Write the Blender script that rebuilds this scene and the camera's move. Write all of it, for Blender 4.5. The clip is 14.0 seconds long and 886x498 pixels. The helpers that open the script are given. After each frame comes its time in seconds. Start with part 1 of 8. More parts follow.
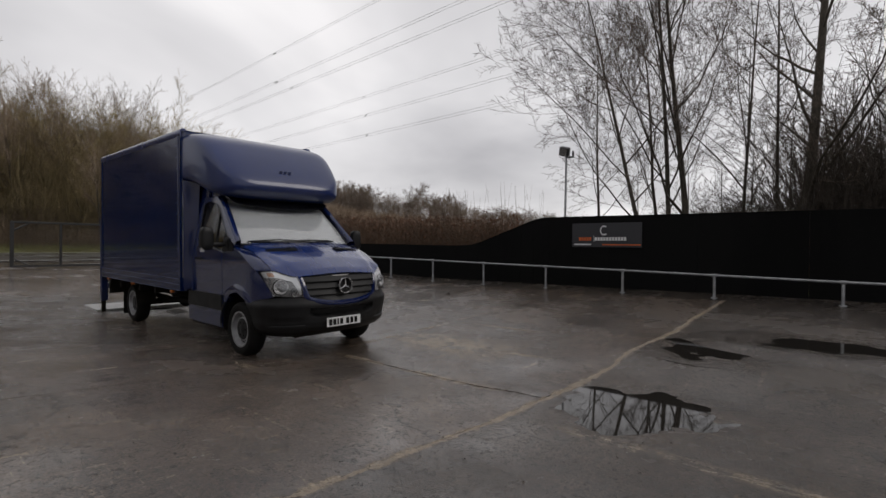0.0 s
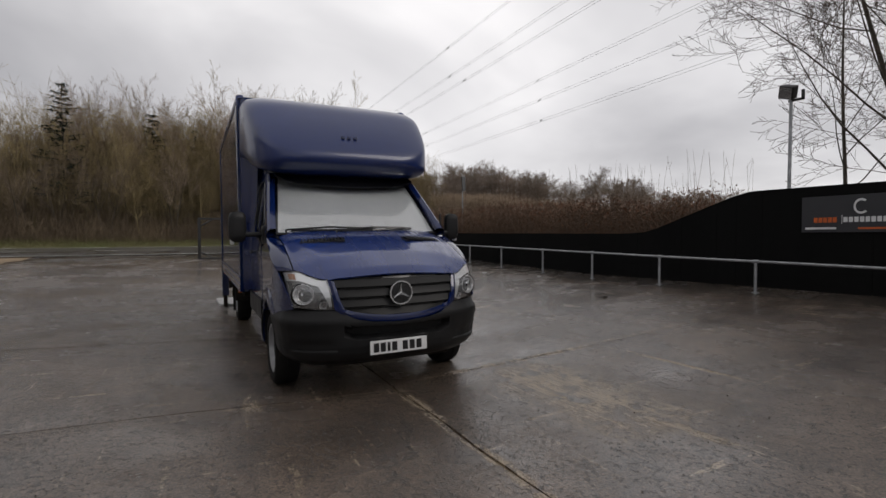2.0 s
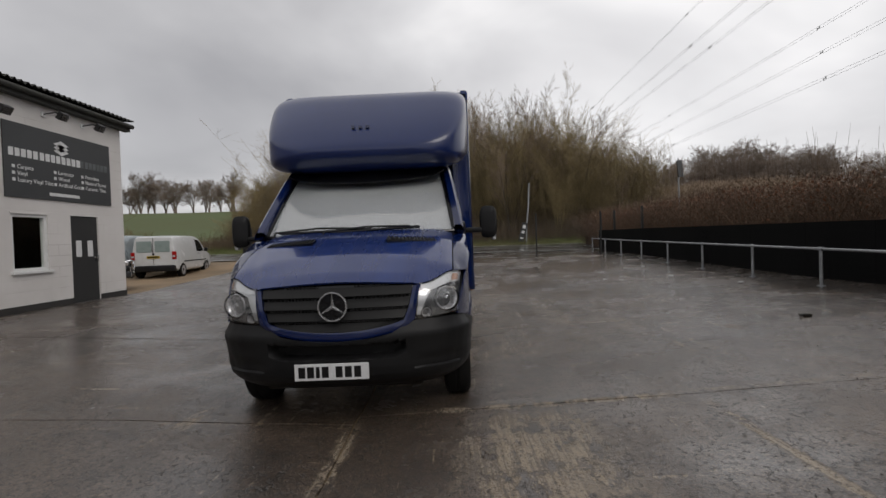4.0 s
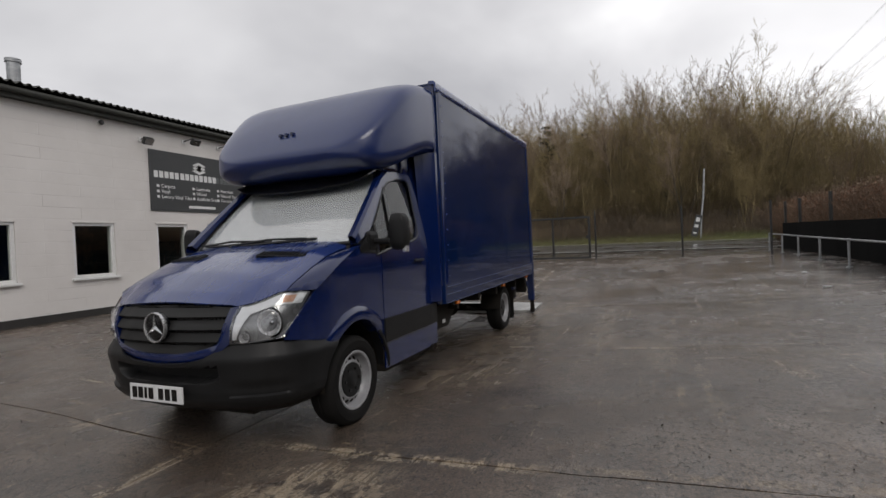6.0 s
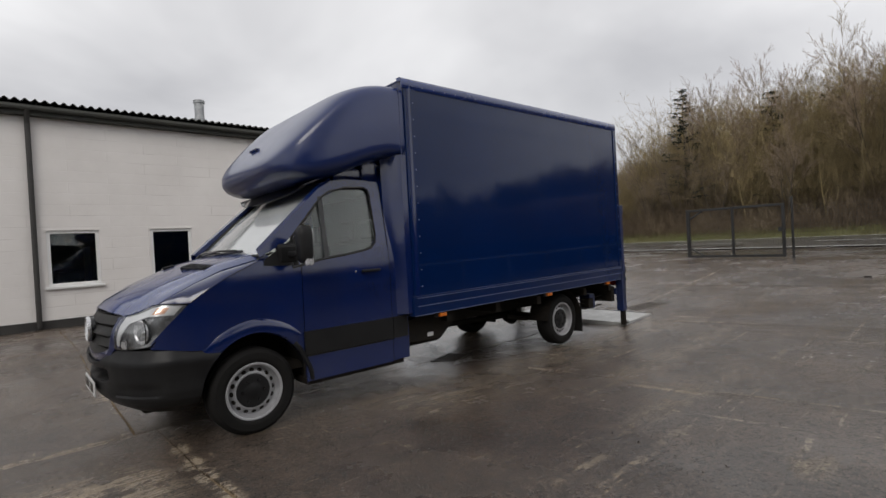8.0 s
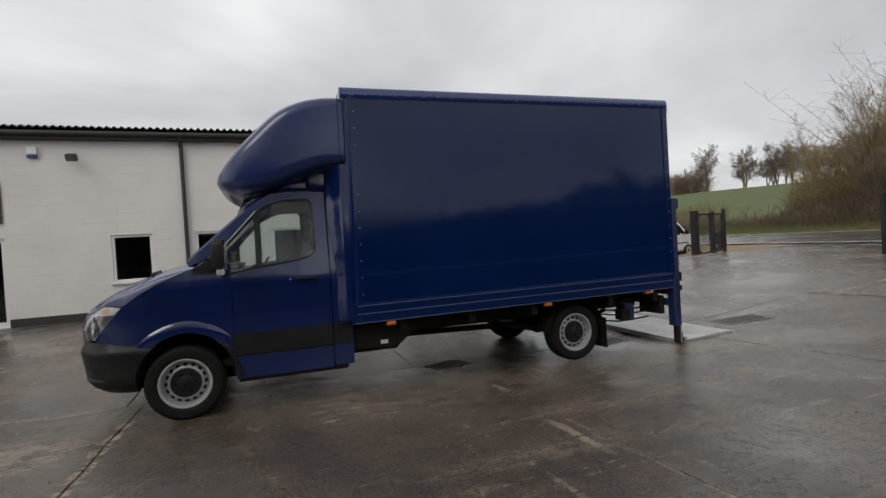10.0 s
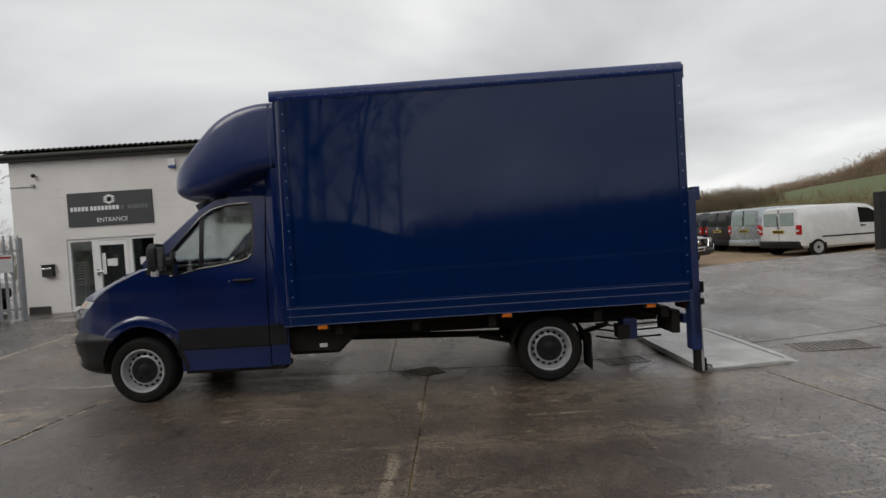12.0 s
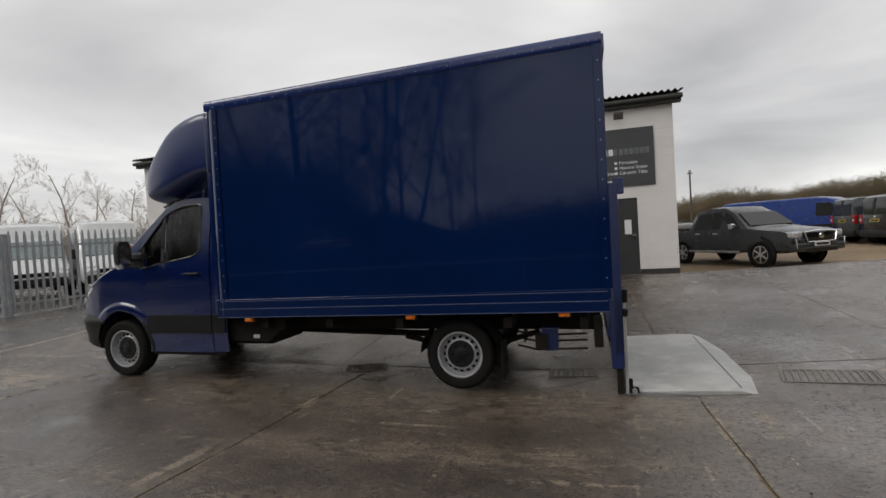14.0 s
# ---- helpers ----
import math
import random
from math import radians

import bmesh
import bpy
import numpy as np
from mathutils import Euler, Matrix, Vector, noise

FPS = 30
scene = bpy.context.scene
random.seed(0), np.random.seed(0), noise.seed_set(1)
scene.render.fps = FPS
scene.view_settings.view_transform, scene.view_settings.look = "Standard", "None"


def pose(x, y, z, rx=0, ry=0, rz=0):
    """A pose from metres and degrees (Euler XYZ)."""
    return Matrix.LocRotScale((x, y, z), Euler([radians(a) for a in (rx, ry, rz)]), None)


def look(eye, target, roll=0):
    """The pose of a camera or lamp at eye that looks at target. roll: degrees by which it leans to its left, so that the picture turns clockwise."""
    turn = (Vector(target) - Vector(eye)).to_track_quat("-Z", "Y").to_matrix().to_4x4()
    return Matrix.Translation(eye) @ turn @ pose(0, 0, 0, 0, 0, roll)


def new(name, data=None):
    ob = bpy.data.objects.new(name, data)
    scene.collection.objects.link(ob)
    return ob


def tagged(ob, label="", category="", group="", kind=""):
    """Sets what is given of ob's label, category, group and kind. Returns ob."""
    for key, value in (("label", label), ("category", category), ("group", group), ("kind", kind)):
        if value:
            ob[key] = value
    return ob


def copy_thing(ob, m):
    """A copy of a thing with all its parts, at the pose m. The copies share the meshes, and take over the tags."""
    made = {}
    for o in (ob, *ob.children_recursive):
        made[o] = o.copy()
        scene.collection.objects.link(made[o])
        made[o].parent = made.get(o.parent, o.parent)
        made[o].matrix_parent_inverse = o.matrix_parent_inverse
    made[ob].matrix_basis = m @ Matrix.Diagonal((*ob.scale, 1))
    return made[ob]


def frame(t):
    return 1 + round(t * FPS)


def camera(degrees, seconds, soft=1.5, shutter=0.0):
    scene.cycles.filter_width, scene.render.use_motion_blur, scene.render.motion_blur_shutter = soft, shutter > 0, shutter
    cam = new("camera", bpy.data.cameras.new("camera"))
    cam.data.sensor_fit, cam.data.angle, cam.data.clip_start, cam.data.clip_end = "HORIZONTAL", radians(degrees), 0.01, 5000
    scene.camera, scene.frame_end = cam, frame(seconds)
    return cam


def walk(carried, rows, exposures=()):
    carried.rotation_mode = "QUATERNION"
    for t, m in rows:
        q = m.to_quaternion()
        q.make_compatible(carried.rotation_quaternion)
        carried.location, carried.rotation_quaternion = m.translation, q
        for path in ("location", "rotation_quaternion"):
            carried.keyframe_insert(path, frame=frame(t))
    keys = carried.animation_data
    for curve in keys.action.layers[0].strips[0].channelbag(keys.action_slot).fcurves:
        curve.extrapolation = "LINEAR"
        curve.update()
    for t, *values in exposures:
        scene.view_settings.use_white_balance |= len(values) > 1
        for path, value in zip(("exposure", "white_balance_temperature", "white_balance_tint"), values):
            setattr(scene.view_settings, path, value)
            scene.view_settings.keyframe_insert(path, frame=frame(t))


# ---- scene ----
cam = camera(84.4, 14.0)
PATH = [
    (0, (10.48, -4.004, 1.515), (9.153, -2.508, 1.502), 0.7),
    (0.5, (10.162, -3.5, 1.515), (8.74, -2.094, 1.49), 0.3),
    (1, (9.804, -2.919, 1.503), (8.234, -1.68, 1.469), 0.2),
    (1.5, (9.521, -2.292, 1.502), (7.837, -1.214, 1.46), -0.0),
    (2, (9.246, -1.697, 1.478), (7.47, -0.78, 1.425), -0.1),
    (2.5, (9.083, -1.105, 1.461), (7.218, -0.384, 1.405), -0.6),
    (3, (8.931, -0.497, 1.439), (6.991, -0.014, 1.381), -0.9),
    (3.5, (8.846, 0.145, 1.435), (6.858, 0.356, 1.385), -1.4),
    (6, (7.626, 3.093, 1.498), (5.783, 2.318, 1.465), -2.5),
    (6.5, (7.24, 3.612, 1.499), (5.489, 2.645, 1.467), -2.6),
    (7, (6.806, 4.108, 1.514), (5.194, 2.925, 1.489), -2.9),
    (7.5, (6.311, 4.524, 1.518), (4.836, 3.175, 1.494), -3.0),
    (8, (5.806, 4.9, 1.551), (4.463, 3.418, 1.523), -3.0),
    (10.5, (2.946, 6.092, 1.625), (2.441, 4.157, 1.586), -3.5),
    (11, (2.32, 6.09, 1.632), (2.0, 4.117, 1.591), -3.6),
    (11.5, (1.7, 6.097, 1.644), (1.558, 4.103, 1.601), -3.6),
    (12, (1.087, 6.051, 1.633), (1.08, 4.051, 1.585), -3.6),
    (12.5, (0.478, 6.053, 1.651), (0.593, 4.057, 1.598), -3.5),
    (13, (-0.089, 5.931, 1.615), (0.165, 3.948, 1.559), -3.6),
    (13.5, (-0.681, 5.787, 1.605), (-0.266, 3.831, 1.549), -3.6),
    (14, (-1.251, 5.573, 1.596), (-0.689, 3.655, 1.535), -3.6),
]
walk(cam, [(t, look(eye, target, roll)) for t, eye, target, roll in PATH],
     exposures=[(0.0, 0.0, 6520, 13), (2.0, 0.07, 6520, 13), (3.5, 0.06, 6500, 12), (6.0, 0.38, 6500, 12), (7.5, 0.58, 6500, 11), (8.0, 0.57, 6500, 11), (10.5, 0.42, 6480, 9), (14.0, 0.40, 6600, 10)])

# ---- world, sun, exposure ----
world = bpy.data.worlds.new("overcast_sky")
scene.world = world
world.use_nodes = True
wn, wl = world.node_tree.nodes, world.node_tree.links
wn.clear()


def node(tree_nodes, kind, **values):
    n = tree_nodes.new(kind)
    for key, value in values.items():
        n.inputs[key].default_value = value
    return n


def ramp(tree_nodes, stops):
    n = tree_nodes.new("ShaderNodeValToRGB")
    els = n.color_ramp.elements
    while len(els) < len(stops):
        els.new(0.5)
    for e, (p, c) in zip(els, stops):
        e.position, e.color = p, (*c, 1) if len(c) == 3 else c
    return n


SUN_EL, SUN_AZ = 42.0, -50.0     # degrees; azimuth from +y towards -x
w_tc = wn.new("ShaderNodeTexCoord")
w_sep = wn.new("ShaderNodeSeparateXYZ")
wl.new(w_tc.outputs["Generated"], w_sep.inputs[0])
w_up = wn.new("ShaderNodeMath"); w_up.operation = "ADD"; w_up.inputs[1].default_value = 0.22
w_abs = wn.new("ShaderNodeMath"); w_abs.operation = "ABSOLUTE"
wl.new(w_sep.outputs["Z"], w_abs.inputs[0]); wl.new(w_abs.outputs[0], w_up.inputs[0])
w_dx = wn.new("ShaderNodeMath"); w_dx.operation = "DIVIDE"
w_dy = wn.new("ShaderNodeMath"); w_dy.operation = "DIVIDE"
wl.new(w_sep.outputs["X"], w_dx.inputs[0]); wl.new(w_up.outputs[0], w_dx.inputs[1])
wl.new(w_sep.outputs["Y"], w_dy.inputs[0]); wl.new(w_up.outputs[0], w_dy.inputs[1])
w_com = wn.new("ShaderNodeCombineXYZ")
wl.new(w_dx.outputs[0], w_com.inputs[0]); wl.new(w_dy.outputs[0], w_com.inputs[1])
w_noise = node(wn, "ShaderNodeTexNoise", Scale=0.72, Detail=5.0, Roughness=0.46, Distortion=0.35)
wl.new(w_com.outputs[0], w_noise.inputs["Vector"])
w_cloud = ramp(wn, [(0.28, (0.36, 0.36, 0.37)), (0.44, (0.51, 0.51, 0.515)), (0.57, (0.66, 0.66, 0.66)), (0.72, (0.92, 0.915, 0.90))])
wl.new(w_noise.outputs["Fac"], w_cloud.inputs[0])
w_sky = wn.new("ShaderNodeTexSky")
w_sky.sky_type, w_sky.sun_disc = "NISHITA", False
w_sky.sun_elevation, w_sky.sun_rotation = radians(SUN_EL), radians(-SUN_AZ)
w_b1 = node(wn, "ShaderNodeBackground", Strength=1.0)
w_b2 = node(wn, "ShaderNodeBackground", Strength=0.05)
w_dot = wn.new("ShaderNodeVectorMath"); w_dot.operation = "DOT_PRODUCT"       # the cloud is thinner, and so brighter, on one side of the sky
w_dot.inputs[1].default_value = Vector((-0.55, 0.76, 0.34)).normalized()
wl.new(w_tc.outputs["Generated"], w_dot.inputs[0])
w_side = node(wn, "ShaderNodeMapRange")
w_side.interpolation_type = "SMOOTHSTEP"
w_side.inputs["From Min"].default_value, w_side.inputs["From Max"].default_value = 0.1, 1.0
w_side.inputs["To Min"].default_value, w_side.inputs["To Max"].default_value = 1.0, 1.28
wl.new(w_dot.outputs["Value"], w_side.inputs["Value"])
w_thin = wn.new("ShaderNodeVectorMath"); w_thin.operation = "SCALE"
wl.new(w_cloud.outputs[0], w_thin.inputs[0]); wl.new(w_side.outputs[0], w_thin.inputs["Scale"])
wl.new(w_thin.outputs[0], w_b1.inputs[0]); wl.new(w_sky.outputs[0], w_b2.inputs[0])
w_mix = node(wn, "ShaderNodeMixShader", Fac=0.1)
wl.new(w_b1.outputs[0], w_mix.inputs[1]); wl.new(w_b2.outputs[0], w_mix.inputs[2])
w_out = wn.new("ShaderNodeOutputWorld")
wl.new(w_mix.outputs[0], w_out.inputs[0])

sun = new("sun", bpy.data.lights.new("sun", "SUN"))
sun.data.energy, sun.data.angle, sun.data.color = 0.85, radians(30), (1.0, 0.96, 0.9)
sa, se = radians(SUN_AZ), radians(SUN_EL)
sun.matrix_world = look((-math.sin(sa) * math.cos(se) * 50, math.cos(sa) * math.cos(se) * 50, math.sin(se) * 50), (0, 0, 0))


# ---- materials ----
def mat(name, col, rough=0.5, metal=0.0, col2=None, scale=3.0, fine=60.0, bump=0.1, rvar=0.15, coat=0.0, amount=0.6, island=0.0, streak=None, bump_dist=0.004):
    m = bpy.data.materials.new(name)
    m.use_nodes = True
    n, l = m.node_tree.nodes, m.node_tree.links
    b = n["Principled BSDF"]
    tc = n.new("ShaderNodeTexCoord")
    src = tc.outputs["Object"]
    if streak:
        mp = n.new("ShaderNodeMapping")
        mp.inputs["Scale"].default_value = streak
        l.new(src, mp.inputs[0])
        src = mp.outputs[0]
    a = node(n, "ShaderNodeTexNoise", Scale=scale, Detail=5.0, Roughness=0.6)
    f = node(n, "ShaderNodeTexNoise", Scale=fine, Detail=3.0, Roughness=0.6)
    l.new(src, a.inputs["Vector"]); l.new(tc.outputs["Object"], f.inputs["Vector"])
    if col2 is None:
        col2 = tuple(c * 0.7 for c in col)
    mid = n.new("ShaderNodeMath"); mid.operation = "MULTIPLY_ADD"
    l.new(f.outputs["Fac"], mid.inputs[0]); mid.inputs[1].default_value = 0.5
    l.new(a.outputs["Fac"], mid.inputs[2])
    r = ramp(n, [(0.5 + 0.0, col), (0.5 + 0.5 * amount, col2)])
    l.new(mid.outputs[0], r.inputs[0])
    base = r.outputs[0]
    if island > 0:
        g = n.new("ShaderNodeObjectInfo")
        hs = n.new("ShaderNodeHueSaturation")
        mr = node(n, "ShaderNodeMapRange")
        mr.inputs["To Min"].default_value, mr.inputs["To Max"].default_value = 1 - island, 1 + island
        l.new(g.outputs["Random"], mr.inputs["Value"]); l.new(mr.outputs[0], hs.inputs["Value"]); l.new(base, hs.inputs["Color"])
        base = hs.outputs[0]
    l.new(base, b.inputs["Base Color"])
    rr = node(n, "ShaderNodeMapRange")
    rr.inputs["From Min"].default_value, rr.inputs["From Max"].default_value = 0.3, 0.7
    rr.inputs["To Min"].default_value, rr.inputs["To Max"].default_value = max(0.02, rough - rvar * 0.5), min(1, rough + rvar * 0.5)
    l.new(a.outputs["Fac"], rr.inputs["Value"]); l.new(rr.outputs[0], b.inputs["Roughness"])
    b.inputs["Metallic"].default_value = metal
    b.inputs["Coat Weight"].default_value = coat
    b.inputs["Coat Roughness"].default_value = 0.05
    if bump > 0:
        bp = node(n, "ShaderNodeBump", Strength=bump, Distance=bump_dist)
        l.new(f.outputs["Fac"], bp.inputs["Height"]); l.new(bp.outputs[0], b.inputs["Normal"])
    return m


def dull(m, level):
    m.node_tree.nodes["Principled BSDF"].inputs["Specular IOR Level"].default_value = level
    return m


def glass_mat(name, tint=(0.9, 0.95, 0.93), rough=0.02, alpha=0.25):
    """Thin glass: a clear sheet that lets light straight through, with a glossy face."""
    m = bpy.data.materials.new(name)
    m.use_nodes = True
    n, l = m.node_tree.nodes, m.node_tree.links
    n.clear()
    t = n.new("ShaderNodeBsdfTransparent"); t.inputs[0].default_value = (*tint, 1)
    g = node(n, "ShaderNodeBsdfGlossy", Roughness=rough)
    g.inputs[0].default_value = (1, 1, 1, 1)
    fr = node(n, "ShaderNodeFresnel", IOR=1.5)
    mr = node(n, "ShaderNodeMapRange")
    mr.inputs["To Min"].default_value = alpha * 0.25
    l.new(fr.outputs[0], mr.inputs["Value"])
    mx = n.new("ShaderNodeMixShader")
    l.new(mr.outputs[0], mx.inputs[0]); l.new(t.outputs[0], mx.inputs[1]); l.new(g.outputs[0], mx.inputs[2])
    o = n.new("ShaderNodeOutputMaterial"); l.new(mx.outputs[0], o.inputs[0])
    return m


BLUE = mat("wet_navy_paint", (0.0028, 0.0125, 0.078), 0.16, 0.0, (0.0022, 0.0095, 0.060), 1.4, 220, 0.03, 0.10, coat=0.6)
BLUE_BOX = dull(mat("navy_box_panel", (0.002, 0.0135, 0.068), 0.05, 0.0, (0.0017, 0.0115, 0.057), 0.8, 40, 0.02, 0.05, bump_dist=0.001), 0.30)
# same navy as BLUE, lightened: sky sheen on wet paint is in the colour
BLUE_SKYLIT = mat("rain_wet_navy_sky_sheen", (0.0105, 0.034, 0.165), 0.26, 0.0, (0.0065, 0.022, 0.118), 1.1, 260, 0.03, 0.16, coat=0.7, streak=(0.8, 4.0, 1.0))
# the pod's navy is lightened for sky sheen too, but less
BLUE_POD = mat("wet_navy_pod_sky_sheen", (0.0062, 0.021, 0.108), 0.32, 0.0, (0.0048, 0.0160, 0.086), 0.9, 200, 0.012, 0.10, coat=0.42)
GRILLE = dull(mat("matt_black_grille", (0.009, 0.009, 0.0092), 0.5, 0.0, (0.014, 0.014, 0.014), 6, 160, 0.05), 0.25)
LAMPWHITE = mat("bright_lamp_band", (0.80, 0.81, 0.82), 0.18, 0.25, (0.70, 0.71, 0.72), 12, 60, 0.0)
BADGE = mat("bright_badge_silver", (0.66, 0.67, 0.68), 0.22, 0.75, (0.55, 0.55, 0.56), 8, 90, 0.0)
LAMPGREY = mat("smoked_lamp_housing", (0.25, 0.255, 0.262), 0.28, 0.4, (0.15, 0.153, 0.158), 10, 60, 0.05)
BLUE_WORN = mat("navy_lift_paint", (0.006, 0.020, 0.105), 0.35, 0.0, (0.014, 0.022, 0.07), 5, 60, 0.15)
PLASTIC = dull(mat("black_bumper_plastic", (0.007, 0.007, 0.0078), 0.46, 0.0, (0.012, 0.012, 0.0125), 4, 260, 0.12), 0.22)
BLACK = mat("black_paint", (0.010, 0.010, 0.011), 0.4, 0.0, (0.02, 0.02, 0.02), 4, 120, 0.1)
GLOSSBLACK = mat("gloss_black", (0.006, 0.006, 0.007), 0.12, 0.0, None, 4, 120, 0.0)
UNDER = dull(mat("chassis_black", (0.007, 0.0065, 0.006), 0.8, 0.0, (0.016, 0.013, 0.010), 6, 60, 0.2), 0.2)
RUBBER = dull(mat("tyre_rubber", (0.006, 0.006, 0.006), 0.75, 0.0, (0.011, 0.0105, 0.010), 8, 160, 0.2), 0.14)
STEEL = mat("silver_wheel_paint", (0.42, 0.43, 0.445), 0.38, 0.25, (0.30, 0.30, 0.31), 9, 120, 0.08)
CHROME = mat("chrome", (0.75, 0.76, 0.78), 0.12, 1.0, (0.6, 0.6, 0.62), 6, 100, 0.0, rvar=0.06)
ALU = mat("worn_aluminium_tread", (0.56, 0.56, 0.55), 0.5, 0.2, (0.40, 0.40, 0.39), 4, 140, 0.3)
GALV = mat("galvanised_tube", (0.46, 0.47, 0.48), 0.5, 0.6, (0.30, 0.31, 0.32), 6, 120, 0.12)
LENS = glass_mat("clear_lens", (0.95, 0.96, 0.97), 0.03, 0.4)
GLASS = glass_mat("vehicle_glass", (0.86, 0.90, 0.88), 0.01, 0.0)
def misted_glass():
    """Rain-wet glass: mostly clear, lightly clouded, with a strong sheen. The whitish film also stands in for sky
    reflection.
    """
    m = glass_mat("misted_sky_film_glass", (0.93, 0.95, 0.95), 0.06, 0.6)
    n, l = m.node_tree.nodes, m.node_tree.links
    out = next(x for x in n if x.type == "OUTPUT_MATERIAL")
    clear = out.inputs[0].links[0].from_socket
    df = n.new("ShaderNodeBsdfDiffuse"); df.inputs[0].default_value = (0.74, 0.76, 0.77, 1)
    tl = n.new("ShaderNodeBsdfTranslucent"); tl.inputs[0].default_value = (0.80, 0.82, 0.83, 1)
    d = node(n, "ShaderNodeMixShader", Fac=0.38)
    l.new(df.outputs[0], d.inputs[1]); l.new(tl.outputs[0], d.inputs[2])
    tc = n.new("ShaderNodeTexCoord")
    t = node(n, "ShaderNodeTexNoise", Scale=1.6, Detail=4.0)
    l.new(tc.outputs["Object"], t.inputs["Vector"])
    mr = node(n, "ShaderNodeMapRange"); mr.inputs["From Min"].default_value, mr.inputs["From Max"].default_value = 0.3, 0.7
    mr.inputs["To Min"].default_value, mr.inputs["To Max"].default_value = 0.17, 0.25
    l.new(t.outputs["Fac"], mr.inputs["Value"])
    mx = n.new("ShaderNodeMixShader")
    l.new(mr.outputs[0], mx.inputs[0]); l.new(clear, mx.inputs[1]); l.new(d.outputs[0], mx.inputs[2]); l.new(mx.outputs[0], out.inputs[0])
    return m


MISTED = misted_glass()
DARKGLASS = mat("dark_van_glass", (0.012, 0.014, 0.015), 0.06, 0.0, None, 2, 50, 0.0, rvar=0.04)
REFL = mat("lamp_reflector", (0.78, 0.79, 0.80), 0.28, 0.6, (0.58, 0.58, 0.60), 20, 80, 0.2)
AMBER = mat("amber_lens", (0.75, 0.20, 0.015), 0.2, 0.0, (0.5, 0.12, 0.01), 20, 90, 0.0)
REDLENS = mat("red_lens", (0.45, 0.012, 0.01), 0.18, 0.0, (0.3, 0.01, 0.01), 20, 90, 0.0)
WHITEP = mat("white_plate", (0.72, 0.73, 0.74), 0.35, 0.0, (0.6, 0.6, 0.6), 12, 80, 0.0)
YELLOWP = mat("yellow_plate", (0.62, 0.45, 0.06), 0.35, 0.0, None, 12, 80, 0.0)
CLOTH = mat("dark_seat_cloth", (0.03, 0.03, 0.032), 0.9, 0.0, (0.05, 0.05, 0.05), 8, 200, 0.3)
DASH = mat("grey_dashboard", (0.05, 0.05, 0.052), 0.7, 0.0, (0.035, 0.035, 0.035), 6, 120, 0.1)
PALELINE = mat("pale_trim_line", (0.12, 0.15, 0.27), 0.4, 0.2, None, 6, 100, 0.0)
VANWHITE = mat("white_van_paint", (0.66, 0.67, 0.68), 0.22, 0.0, (0.56, 0.57, 0.57), 2, 60, 0.03, coat=0.3)
SILVERP = mat("silver_van_paint", (0.38, 0.42, 0.44), 0.3, 0.5, (0.32, 0.36, 0.38), 2, 90, 0.03, coat=0.3)
GREYP = mat("dark_grey_pickup_paint", (0.055, 0.062, 0.066), 0.25, 0.4, (0.04, 0.045, 0.05), 2, 90, 0.03, coat=0.4)
BLACKP = mat("black_van_paint", (0.012, 0.012, 0.013), 0.2, 0.0, (0.02, 0.02, 0.02), 2, 90, 0.02, coat=0.4)
BLUEVAN = mat("blue_van_paint", (0.01, 0.04, 0.22), 0.25, 0.0, (0.008, 0.03, 0.16), 2, 90, 0.03, coat=0.4)
WHITEPAINT = mat("white_road_paint", (0.72, 0.72, 0.70), 0.6, 0.0, (0.48, 0.48, 0.46), 7, 90, 0.2)
UPVC = mat("white_upvc", (0.74, 0.74, 0.74), 0.3, 0.0, (0.64, 0.64, 0.63), 3, 60, 0.03)
SIGN = mat("charcoal_sign_board", (0.030, 0.033, 0.035), 0.45, 0.0, (0.04, 0.042, 0.044), 2, 60, 0.04)
SIGNWHITE = mat("white_sign_vinyl", (0.72, 0.73, 0.73), 0.5, 0.0, (0.62, 0.62, 0.62), 6, 60, 0.0)
SIGNGREY = mat("grey_sign_vinyl", (0.13, 0.14, 0.145), 0.5, 0.0, None, 6, 60, 0.0)
ORANGE = mat("orange_sign_vinyl", (0.65, 0.13, 0.02), 0.5, 0.0, None, 6, 60, 0.0)
PAPER = mat("white_paper", (0.7, 0.7, 0.68), 0.8, 0.0, (0.6, 0.6, 0.6), 6, 60, 0.0)
ROOF = mat("dark_corrugated_sheet", (0.020, 0.020, 0.020), 0.7, 0.0, (0.035, 0.036, 0.03), 3, 60, 0.2)
PLINTH = mat("black_plinth_paint", (0.014, 0.013, 0.013), 0.6, 0.0, (0.03, 0.028, 0.026), 4, 60, 0.25)
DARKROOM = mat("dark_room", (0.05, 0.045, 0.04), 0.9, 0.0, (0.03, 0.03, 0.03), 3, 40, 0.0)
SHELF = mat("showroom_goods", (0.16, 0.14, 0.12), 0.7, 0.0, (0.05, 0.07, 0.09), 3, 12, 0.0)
DOORBLACK = mat("black_steel_door", (0.016, 0.017, 0.018), 0.45, 0.0, (0.024, 0.024, 0.024), 3, 60, 0.1)
BLACKWALL = mat("black_fence_sheet", (0.0028, 0.0028, 0.003), 1.0, 0.0, (0.007, 0.007, 0.007), 1.2, 70, 0.25, streak=(0.6, 0.6, 0.15))
BLACKWALL.node_tree.nodes["Principled BSDF"].inputs["Specular IOR Level"].default_value = 0.1
PALE = mat("galvanised_pale", (0.42, 0.44, 0.45), 0.5, 0.5, (0.30, 0.31, 0.33), 4, 90, 0.1)
BARK = mat("grey_brown_bark", (0.105, 0.088, 0.068), 0.9, 0.0, (0.055, 0.047, 0.037), 6, 40, 0.5, island=0.25)
